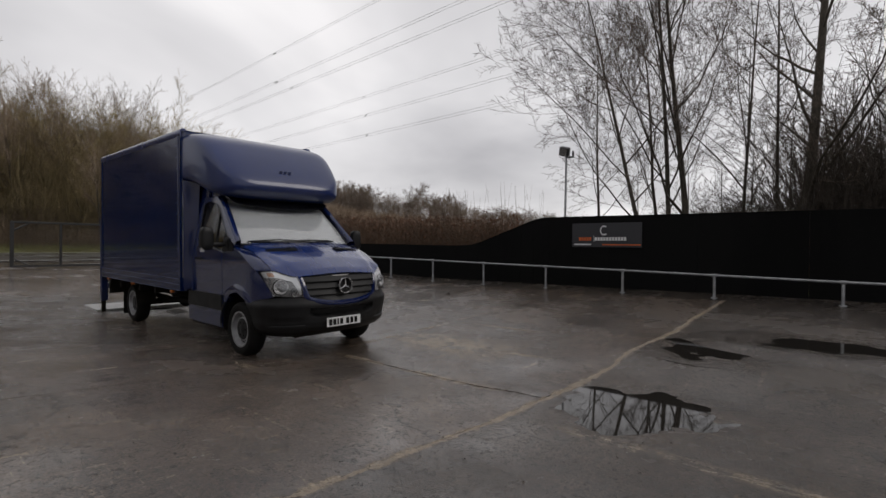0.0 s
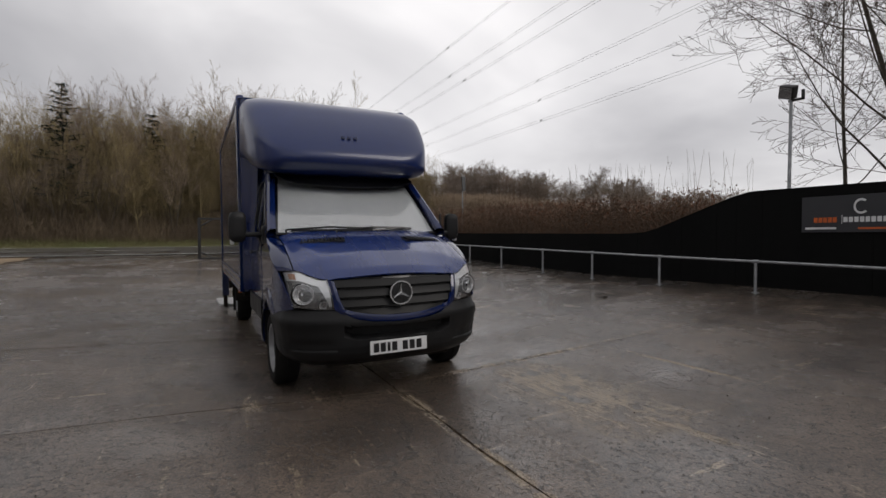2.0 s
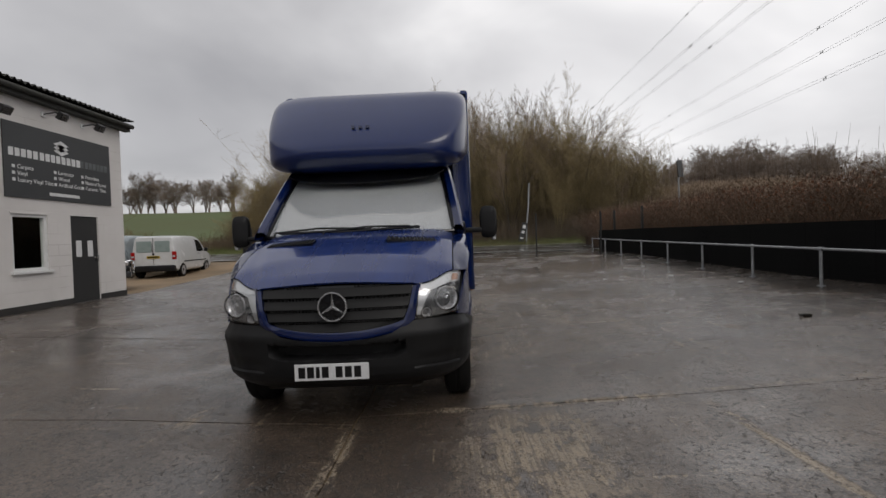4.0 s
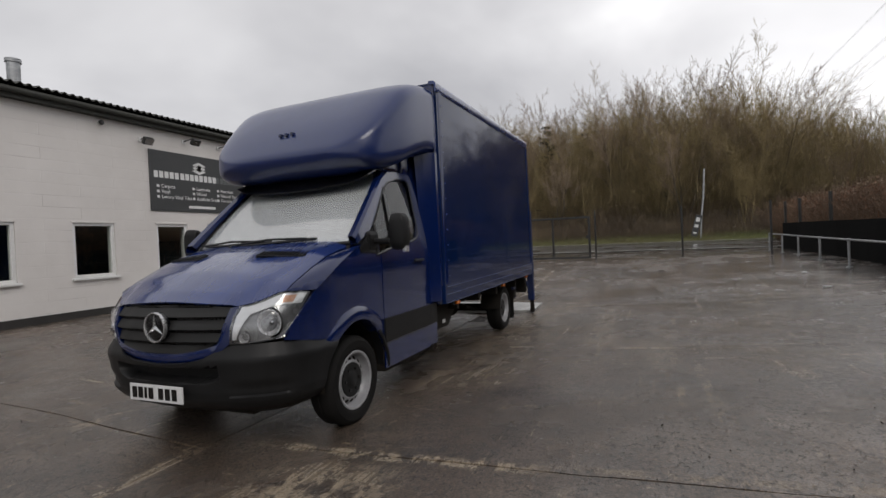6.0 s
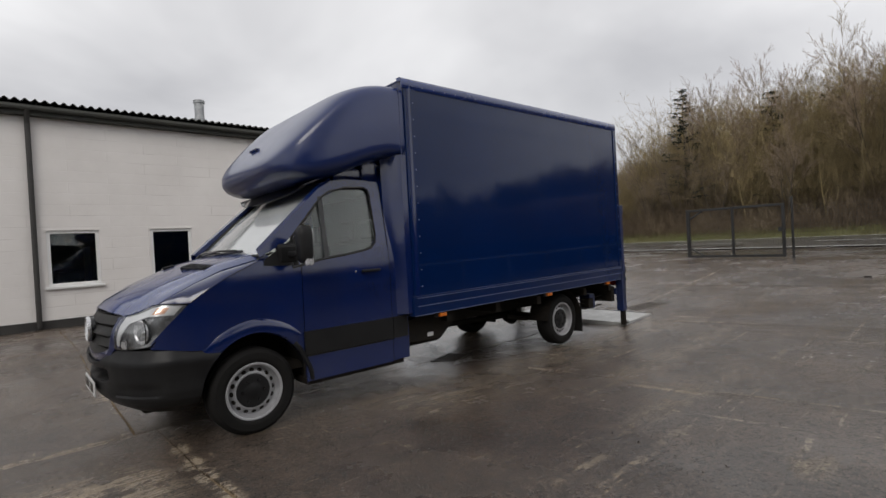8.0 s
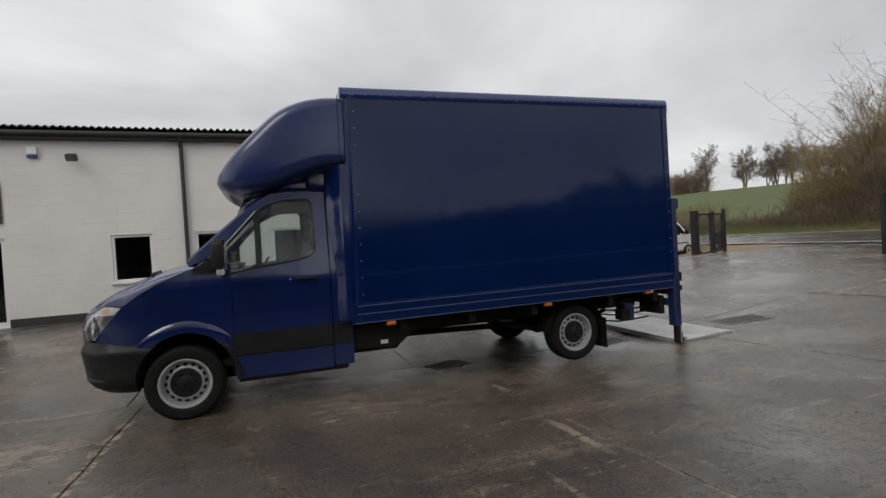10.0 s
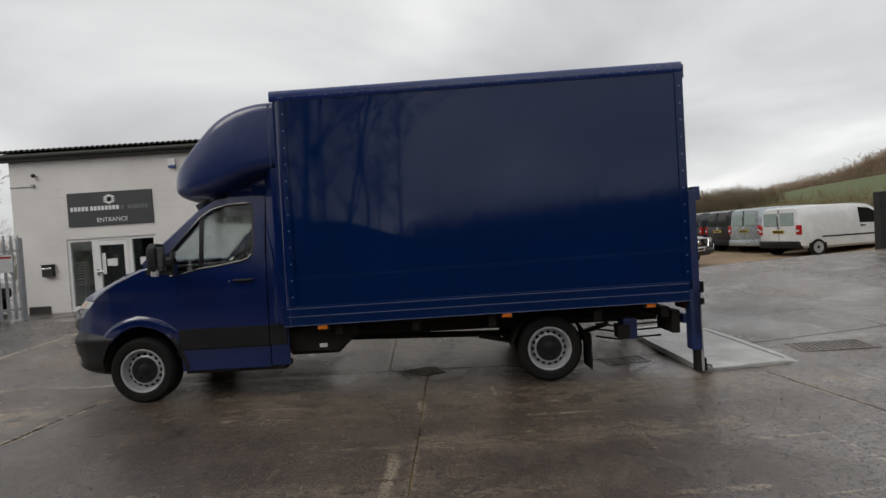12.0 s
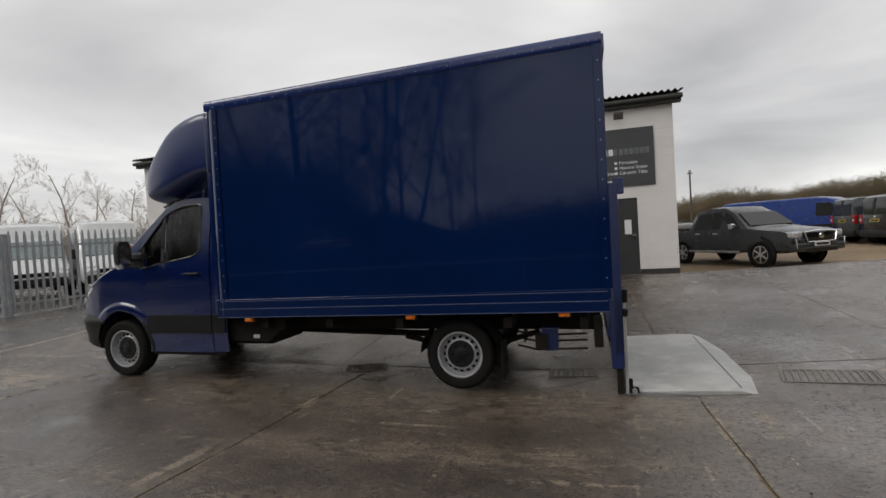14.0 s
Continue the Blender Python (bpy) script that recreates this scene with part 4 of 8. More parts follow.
part("lid", boxes((-0.16, 0.16, -0.0, 0.14, 0.141, 0.165), bevel=0.008), BLACK, pb)
cd = thing("wall_conduit", pose(12.2, FY + 0.015, 3.72), "thin grey cable conduit along the wall", "conduit")
part("pipe", tube(bmesh.new(), (-0.05, 0, 0), (0.55, 0, 0.0), 0.014), GALV, cd)
part("junction_box", boxes((-0.12, -0.05, -0.015, 0.05, -0.04, 0.05), bevel=0.006), GALV, cd)

# ---- signs ----
FACE = Matrix(((-1, 0, 0, 0), (0, 0, 1, 0), (0, 1, 0, 0), (0, 0, 0, 1)))   # lettering on a wall that faces +y


def letter_blocks(x, z, count, size, gap=0.22, skip=()):
    """Plain blocks in the rhythm of a name: (x, z) is the first block's foot, running along +x of the sign."""
    bm = bmesh.new()
    w = size * 0.66
    for i in range(count):
        if i in skip:
            continue
        bx = x + i * (w + gap * size)
        box(bm, bx, bx + w, z, z + size, 0.0, 0.004)
    return bm


def lettering(body, size, x, z, material, parent, name="lettering"):
    ob = part(name, text_mesh(body, size, material), None, parent)
    ob.location = (x, z, 0.001)
    return ob


def tile_mark(parent, cx, cz, s):
    bm = bmesh.new()
    for k in range(3):
        off = k * s * 0.36
        a = [bm.verts.new((cx + dx * s, cz + dz * s * 0.42 - off + 0.3 * s, zz)) for zz in (0.0, 0.004) for dx, dz in ((-1, 0), (0, -1), (1, 0), (0, 1))]
        bm.faces.new(a[4:8]); bm.faces.new(a[3::-1])
        for i in range(4):
            bm.faces.new((a[i], a[(i + 1) % 4], a[4 + (i + 1) % 4], a[4 + i]))
        if k < 2:
            for v in a:
                v.co.x += 0.0
    return part("emblem", bm, SIGNWHITE, parent)


s1 = thing("shop_sign", Matrix.Translation((-0.15, FY + 0.03, 2.49)) @ FACE, "large charcoal shop sign board with white lettering", "sign")
part("board", boxes((0, 2.81, 0, 1.42, -0.028, 0.0), bevel=0.004), SIGN, s1)
part("name_blocks", letter_blocks(0.10, 0.78, 5, 0.155), SIGNWHITE, s1)
part("name_blocks", letter_blocks(0.80, 0.78, 8, 0.155), SIGNWHITE, s1)
part("name_blocks", letter_blocks(1.86, 0.78, 1, 0.15), SIGNGREY, s1)
part("name_blocks", letter_blocks(2.00, 0.78, 6, 0.15, 0.14), SIGNGREY, s1)
tile_mark(s1, 1.35, 1.12, 0.20)
for col, words in ((0.16, ("Carpets", "Vinyl", "Luxury Vinyl Tiles")), (1.13, ("Laminate", "Wood", "Artificial Grass")), (1.88, ("Porcelain", "Natural Stone", "Ceramic Tiles"))):
    for i, wd in enumerate(words):
        lettering(wd, 0.115, col + 0.11, 0.55 - i * 0.125, SIGNWHITE, s1)
        part("bullet", boxes((col, col + 0.065, 0.555 - i * 0.125, 0.615 - i * 0.125, 0, 0.004)), SIGNWHITE, s1)
part("phone_bar", boxes((1.0, 1.80, 0.09, 0.155, 0, 0.004)), SIGNWHITE, s1)
s2 = thing("entrance_sign", Matrix.Translation((11.22, FY + 0.03, 2.54)) @ FACE, "charcoal entrance sign board with white lettering", "sign")
part("board", boxes((0, 2.32, 0, 0.92, -0.028, 0.0), bevel=0.004), SIGN, s2)
part("name_blocks", letter_blocks(0.08, 0.42, 5, 0.115), SIGNWHITE, s2)
part("name_blocks", letter_blocks(0.62, 0.42, 8, 0.115), SIGNWHITE, s2)
part("name_blocks", letter_blocks(1.46, 0.42, 8, 0.11, 0.2, (1,)), SIGNGREY, s2)
tile_mark(s2, 1.15, 0.72, 0.17)
lettering("ENTRANCE", 0.165, 0.78, 0.10, SIGNWHITE, s2)

# ---- black boundary fence, knee rail, banner ----
WALL_Y = 7.9


def wall_top(x):
    return lerp([(-16, 1.62), (-9.8, 1.60), (0.5, 1.53), (1.1, 1.56), (1.5, 1.66), (2.9, 2.14), (3.25, 2.26), (3.6, 2.33), (14, 2.27), (24, 2.2)], x)


bf = tagged(new("black_boundary_fence"), "tall black sheeted boundary fence that steps down in a slope", "fence")
edges = [-14.88, -13, -11, -9.0, -7, -5, -3, -1.2, 0.4, 0.9, 1.3, 2.1, 2.9, 3.3, 3.8, 5.5, 7.5, 9.5, 11.5, 13.5, 16, 19]
for xa, xb in zip(edges[:-1], edges[1:]):
    rows = []
    k = 4
    bm = bmesh.new()
    fr, bk = [], []
    for i in range(k + 1):
        x = xa + 0.003 + (xb - xa - 0.006) * i / k
        yy = WALL_Y + 0.012 * math.sin(x * 2.3)
        fr.append((bm.verts.new((x, yy, land(x, WALL_Y) - 0.1)), bm.verts.new((x, yy, wall_top(x)))))
        bk.append((bm.verts.new((x, yy + 0.04, land(x, WALL_Y) - 0.1)), bm.verts.new((x, yy + 0.04, wall_top(x)))))
    for i in range(k):
        bm.faces.new((fr[i][0], fr[i + 1][0], fr[i + 1][1], fr[i][1]))
        bm.faces.new((bk[i][0], bk[i][1], bk[i + 1][1], bk[i + 1][0]))
        bm.faces.new((fr[i][1], fr[i + 1][1], bk[i + 1][1], bk[i][1]))
    bm.faces.new((fr[0][0], fr[0][1], bk[0][1], bk[0][0])); bm.faces.new((fr[k][0], bk[k][0], bk[k][1], fr[k][1]))
    part("sheet_panel", bm, BLACKWALL, bf)
for xp in (-14.84, -12.9, -9.78):
    part("post", boxes((xp - 0.04, xp + 0.04, WALL_Y + 0.05, WALL_Y + 0.13, 0.3, 2.45), bevel=0.005), BLACK, bf)

knee = thing("knee_rail", pose(0, 0, 0), "galvanised steel tube knee rail along the yard edge", "railing")
posts = [10.05 + 2.0 * k for k in range(4, 0, -1)] + [10.05, 8.0, 6.1, 4.1, 2.1, 0.13, -1.8, -3.88, -5.88, -7.88, -9.85, -11.74, -13.58]


def rail_z(x):
    return lerp([(-13.6, 1.25), (-10, 1.19), (-6, 1.135), (-1.8, 1.083), (2.1, 1.035), (6, 1.0), (10, 0.955), (18, 0.93)], x)


for xp in posts:
    z0 = land(xp, 7.2)
    bm = tube(bmesh.new(), (xp, 7.2, z0 - 0.05), (xp, 7.2, rail_z(xp)), 0.026, 0.026, 12)
    pst = part("post", bm, GALV, knee)
    part("collar", tube(bmesh.new(), (xp - 0.05, 7.2, rail_z(xp)), (xp + 0.05, 7.2, rail_z(xp)), 0.033, 0.033, 12), GALV, pst)
    part("base_flange", lathe([(0.0, 0.02), (0.06, 0.018), (0.065, 0.0)], 14, "z"), GALV, pst).location = (xp, 7.2, z0 + 0.004)
for xa, xb in zip(posts[:-1], posts[1:]):
    part("rail", tube(bmesh.new(), (xa, 7.2, rail_z(xa)), (xb, 7.2, rail_z(xb)), 0.022, 0.022, 12, False), GALV, knee)

BANNER = Matrix(((1, 0, 0, 0), (0, 0, -1, 0), (0, 1, 0, 0), (0, 0, 0, 1)))      # on a wall that faces -y
bn = thing("dealer_banner", Matrix.Translation((4.49, WALL_Y - 0.03, 1.53)) @ BANNER, "grey vinyl banner with orange and white print on the fence", "banner")
part("sheet", boxes((0, 1.80, 0, 0.61, -0.008, 0.0), bevel=0.002), mat("banner_vinyl", (0.022, 0.022, 0.026), 0.5, 0, (0.03, 0.03, 0.034), 2, 60, 0.05), bn)
part("name_blocks", letter_blocks(0.19, 0.165, 5, 0.085, 0.16), ORANGE, bn)
part("divider", boxes((0.595, 0.603, 0.14, 0.29, 0, 0.004)), SIGNWHITE, bn)
part("name_blocks", letter_blocks(0.62, 0.165, 11, 0.085, 0.22), SIGNWHITE, bn)
part("phone_bar", boxes((0.06, 0.52, 0.05, 0.085, 0, 0.004)), SIGNWHITE, bn)
part("web_bar", boxes((0.82, 1.78, 0.048, 0.078, 0, 0.004)), ORANGE, bn)
bm = bmesh.new()
for i in range(16):
    a0, a1 = radians(50 + i * 16.5), radians(50 + (i + 1) * 16.5)
    q = [bm.verts.new((0.86 + r * math.cos(a), 0.42 + r * math.sin(a) * 1.2, 0.004)) for r, a in ((0.075, a0), (0.105, a0), (0.105, a1), (0.075, a1))]
    bm.faces.new(q)
part("emblem", bm, SIGNWHITE, bn)

fl = thing("floodlight_mast", pose(4.12, 8.15, land(4.1, 8.15)), "slim steel mast with one black floodlight", "floodlight mast")
part("mast", tube(bmesh.new(), (0, 0, -0.1), (0.02, 0, 3.50), 0.035, 0.028, 12), GALV, fl)
part("yoke", boxes((-0.02, 0.24, -0.02, 0.02, 3.42, 3.46), (0.2, 0.24, -0.02, 0.02, 3.42, 3.6)), BLACK, fl)
part("housing", box(bmesh.new(), -0.13, 0.13, -0.08, 0.08, -0.12, 0.12, 0.02, Matrix.Translation((0.0, -0.06, 3.60)) @ Matrix.Rotation(radians(18), 4, "Y") @ Matrix.Rotation(radians(20), 4, "X")), BLACK, fl)
part("lamp_glass", box(bmesh.new(), -0.11, 0.11, -0.086, -0.081, -0.10, 0.10, 0, Matrix.Translation((0.0, -0.06, 3.60)) @ Matrix.Rotation(radians(18), 4, "Y") @ Matrix.Rotation(radians(20), 4, "X")), LENS, fl)

# ---- road-side gates and mesh fence ----
GX = -10.6


def mesh_sheet(y0, y1, z0, z1, x, pitch=0.06):
    verts, faces = [], []

    def bar(a, b, r=0.0022):
        k = len(verts)
        d = Vector(b) - Vector(a)
        s = Vector((r, 0, 0)); u = d.normalized().cross(Vector((1, 0, 0))) * r
        for p in (Vector(a), Vector(b)):
            verts.extend((p + s, p - s + u, p - s - u))
        faces.extend(((k, k + 1, k + 4, k + 3), (k + 1, k + 2, k + 5, k + 4), (k + 2, k, k + 3, k + 5)))
    n1 = max(2, int((y1 - y0) / pitch))
    for i in range(n1 + 1):
        yy = y0 + (y1 - y0) * i / n1
        bar((x, yy, z0), (x, yy, z1))
    n2 = max(2, int((z1 - z0) / 0.1))
    for i in range(n2 + 1):
        zz = z0 + (z1 - z0) * i / n2
        bar((x, y0, zz), (x, y1, zz))
    return mesh_from("wire_mesh", verts, faces, BLACK)


def gate_leaf(m, length, label, rail=0.05):
    """A leaf along its own +y, 1.55 m high, its foot at z = 0."""
    g = thing("metal_gate", m, label, "gate", "yard gates")
    h = 1.52
    part("stile", boxes((-0.04, 0.04, 0, 0.10, 0.0, h), bevel=0.006), BLACK, g)
    part("stile", boxes((-0.035, 0.035, length - 0.08, length, 0.0, h), bevel=0.006), BLACK, g)
    part("stile", boxes((-0.025, 0.025, length * 0.5 - 0.035, length * 0.5 + 0.035, 0.05, h - 0.05), bevel=0.004), BLACK, g)
    part("top_rail", boxes((-0.03, 0.03, 0.10, length - 0.08, h - 0.07, h), bevel=0.005), BLACK, g)
    part("bottom_rail", boxes((-0.03, 0.03, 0.10, length - 0.08, 0.0, 0.07), bevel=0.005), BLACK, g)
    part("brace", path_tube(bmesh.new(), [(0, 0.07, 0.30), (0, 0.50, 0.05)], 0.028), BLACK, g)
    part("brace", path_tube(bmesh.new(), [(0, 0.07, 1.2), (0, 0.50, 1.47)], 0.028), BLACK, g)
    part("wire_mesh", mesh_sheet(0.07, length - 0.06, 0.05, h - 0.05, 0.0), None, g)
    part("latch", boxes((-0.05, 0.05, length - 0.16, length - 0.06, 0.72, 0.84), bevel=0.006), BLACK, g)
    return g


gate_leaf(pose(GX, -1.47, land(GX, 0) + 0.03, 0, 0, 0), 2.66, "closed black tubular steel gate leaf with wire mesh")
gz = land(-11.14, -7.47)
g2 = gate_leaf(pose(-11.22, -7.48, gz + 0.04, 0, 0, 114.5), 3.1, "open black steel gate leaf with wire mesh, swung back")
gp = thing("gate_post", pose(-11.14, -7.47, gz), "heavy square black gate post", "gate post", "gate posts")
part("post", boxes((-0.10, 0.10, -0.10, 0.10, -0.1, 1.66), bevel=0.008), BLACK, gp)
part("hinge", boxes((-0.16, -0.10, -0.05, 0.05, 0.35, 0.47), bevel=0.004), BLACK, gp)
part("hinge", boxes((-0.16, -0.10, -0.05, 0.05, 1.2, 1.32), bevel=0.004), BLACK, gp)
for far in (2.35, 3.80):
    fx, fy = -11.22 - far * math.sin(radians(114.5)) + 0.06, -7.48 + far * math.cos(radians(114.5)) - 0.12
    sp_ = thing("gate_post", pose(fx, fy, land(fx, fy)), "slim black steel post with a capped top", "gate post", "gate posts")
    part("post", boxes((-0.05, 0.05, -0.05, 0.05, -0.1, 1.82), bevel=0.006), BLACK, sp_)
    part("cap", boxes((-0.06, 0.06, -0.06, 0.06, 1.82, 1.85), bevel=0.008), BROWNPOST, sp_)
nb = thing("notice_board", pose(-13.9, -8.85, land(-13.9, -8.85), 0, 0, 24.5), "dark notice board standing low against the gate posts", "notice board")
part("board", boxes((-0.45, 0.45, -0.015, 0.015, 0.25, 0.95), bevel=0.006), SIGN, nb)
part("notice_bar", boxes((-0.20, 0.28, 0.0155, 0.018, 0.55, 0.60)), REDLENS, nb)
part("notice_label", boxes((0.22, 0.38, 0.0155, 0.018, 0.36, 0.48)), PAPER, nb)
part("leg", boxes((-0.40, -0.36, -0.012, 0.012, -0.1, 0.25)), BLACK, nb)
part("leg", boxes((0.36, 0.40, -0.012, 0.012, -0.1, 0.25)), BLACK, nb)
mf = thing("mesh_fence", pose(0, 0, 0), "black posts with fine see-through wire mesh between", "fence")
fposts = [1.36, 4.15, 6.68]
for yp in fposts:
    zb = land(GX, yp)
    part("post", tube(bmesh.new(), (GX, yp, zb - 0.1), (GX, yp, zb + 1.72), 0.032, 0.032, 10), BLACK, mf)
for ya, yb in zip(fposts[:-1], fposts[1:]):
    part("wire_mesh", mesh_sheet(ya + 0.03, yb - 0.03, land(GX, ya) + 0.02, land(GX, ya) + 1.45, GX, 0.075), None, mf)

# ---- palisade gate and fence by the showroom ----
PA, PB, PC = Vector((11.35, -5.95)), Vector((12.25, -2.75)), Vector((20.0, -2.2))


def palisade(a, b, label):
    d = (b - a)
    ln = d.length
    yaw = math.degrees(math.atan2(d.y, d.x))
    f = thing("palisade_fence", pose(a.x, a.y, land(a.x, a.y), 0, 0, yaw), label, "fence", "palisade fences")
    k = int(ln / 0.155)
    rows = [(-0.035, 0), (-0.012, 0.022), (0.012, 0.022), (0.035, 0)]
    verts = []
    for z in (0.06, 1.95, 2.08):
        for x, y in rows:
            verts.append((x * (0.45 if z > 2.0 else 1), y, z))
    faces = [(i * 4 + j, i * 4 + j + 1, (i + 1) * 4 + j + 1, (i + 1) * 4 + j) for i in range(2) for j in range(3)]
    faces += [(f2[3], f2[2], f2[1], f2[0]) for f2 in faces]
    verts2 = verts + [(x, y - 0.003, z) for x, y, z in verts]
    faces = faces[:6] + [tuple(q + 12 for q in f2[::-1]) for f2 in faces[:6]]
    pale = mesh_from("pale", verts2, faces, PALE)
    for i in range(k):
        part("pale", pale, None, f).location = (0.08 + i * 0.155, 0.03, 0)
    for z in (0.28, 1.68):
        part("rail", boxes((0, ln, -0.01, 0.03, z, z + 0.05), bevel=0.004), PALE, f)
    for x in [0.0] + ([ln] if ln < 6 else [2.7, 5.4, ln]):
        part("post", boxes((x - 0.05, x + 0.05, -0.11, -0.01, -0.1, 2.02), bevel=0.006), PALE, f)
    return f


pal = palisade(PA, PB, "galvanised palisade gate leaf with pointed pales")
part("notice_board", boxes((0.25, 0.85, 0.06, 0.066, 1.2, 1.62), bevel=0.002), PAPER, pal, "white notice with a red heading")
part("notice_bar", boxes((0.28, 0.82, 0.067, 0.069, 1.53, 1.58)), REDLENS, pal)
palisade(PB, PC, "galvanised palisade fence with pointed pales")



# ---- the box van ----
STANCE = Matrix(((0.99996, 0.00500, -0.00731, 0), (-0.00500, 0.99994, -0.00996, -0.03), (0.00727, 0.01000, 0.99995, 0.02), (0, 0, 0, 1)))
van = thing("luton_box_van", STANCE, "dark blue box van with overcab pod and lowered tail lift", "van")
HUB_X, HUB_Z = 4.32, 0.358
RISE = 0.014        # the cab's side panels sit this much above their drawn heights


def nose_x(y, x0=5.27, drop=0.26, w=0.95, p=2.6):
    return x0 - drop * min(1.25, abs(y) / w) ** p


def side_y(x, z):
    """Half width of the cab at a place on its side."""
    w = 0.982 - 0.11 * max(0, (x - 4.55) / 0.5) ** 2
    if z > 1.30:
        w -= 0.128 * ((z - 1.30) / 0.85) ** 1.2
    elif z > 1.12:
        w += 0.006 * math.sin(math.pi * (z - 1.12) / 0.18)
    if z < 0.55:
        w -= 0.008 * (0.55 - z) / 0.25
    return w


def strip(sgn, xs, zlo, zhi, rows=5, off=0.0, thick=0.012):
    """A panel on the cab's side between two lines z = zlo(x) and z = zhi(x)."""
    out = []
    for x in xs:
        a, b = zlo(x), zhi(x)
        out.append([(x, sgn * (side_y(x, a + (b - a) * k / rows) + off), a + (b - a) * k / rows + RISE) for k in range(rows + 1)])
    bm = grid(out)
    return solid(bm, thick)


def frange(a, b, k):
    return [a + (b - a) * i / k for i in range(k + 1)]


def belt(x):
    return lerp([(2.9, 1.475), (3.18, 1.45), (3.41, 1.415), (3.66, 1.385), (3.98, 1.32)], x)


def open_r(t):
    """Radius of the wheel opening; t: 0 straight ahead of the hub, pi straight behind it."""
    return lerp([(-0.4, 0.385), (0.0, 0.392), (0.6, 0.415), (1.0, 0.442), (1.57, 0.468), (2.2, 0.470), (2.7, 0.455), (3.14, 0.478), (3.5, 0.50)], t)


ARCH = [(HUB_X + open_r(t) * math.cos(t), HUB_Z + open_r(t) * math.sin(t)) for t in [math.pi * k / 60 for k in range(61)]]


def arch(x):
    pts = [(p[0], p[1]) for p in ARCH[::-1]]
    return lerp(pts, x) - RISE if pts[0][0] < x < pts[-1][0] else 0.0


def arch_front(z):
    """Where the bumper's end meets the wheel opening."""
    return lerp([(p[1], p[0]) for p in ARCH[:26]], max(z, HUB_Z))


def shoulder(x):
    return lerp([(3.86, 1.45), (4.25, 1.395), (4.5, 1.285), (4.65, 1.20), (4.78, 1.108), (4.90, 0.985), (5.03, 0.838)], x)


def bonnet_z(x, y):
    c = lerp([(4.05, 1.500), (4.25, 1.466), (4.5, 1.405), (4.7, 1.340), (4.9, 1.264), (5.05, 1.188), (5.15, 1.137), (5.22, 1.096), (5.28, 1.05)], x)
    a = abs(y)
    z = c - lerp([(4.5, 0.038), (4.95, 0.084), (5.12, 0.165), (5.28, 0.19)], x) * (a / 0.86) ** 2.2
    ridge = lerp([(4.1, 0.80), (4.6, 0.74), (5.2, 0.57)], x)                  # raised centre with a crease each side
    z += 0.018 * sstep(ridge + 0.045, ridge - 0.02, a)
    return z - 0.03 * sstep(0.80, 0.92, a)


def bonnet_front(y):
    return nose_x(y) - 0.05 - 0.07 * sstep(0.6, 0.86, abs(y))


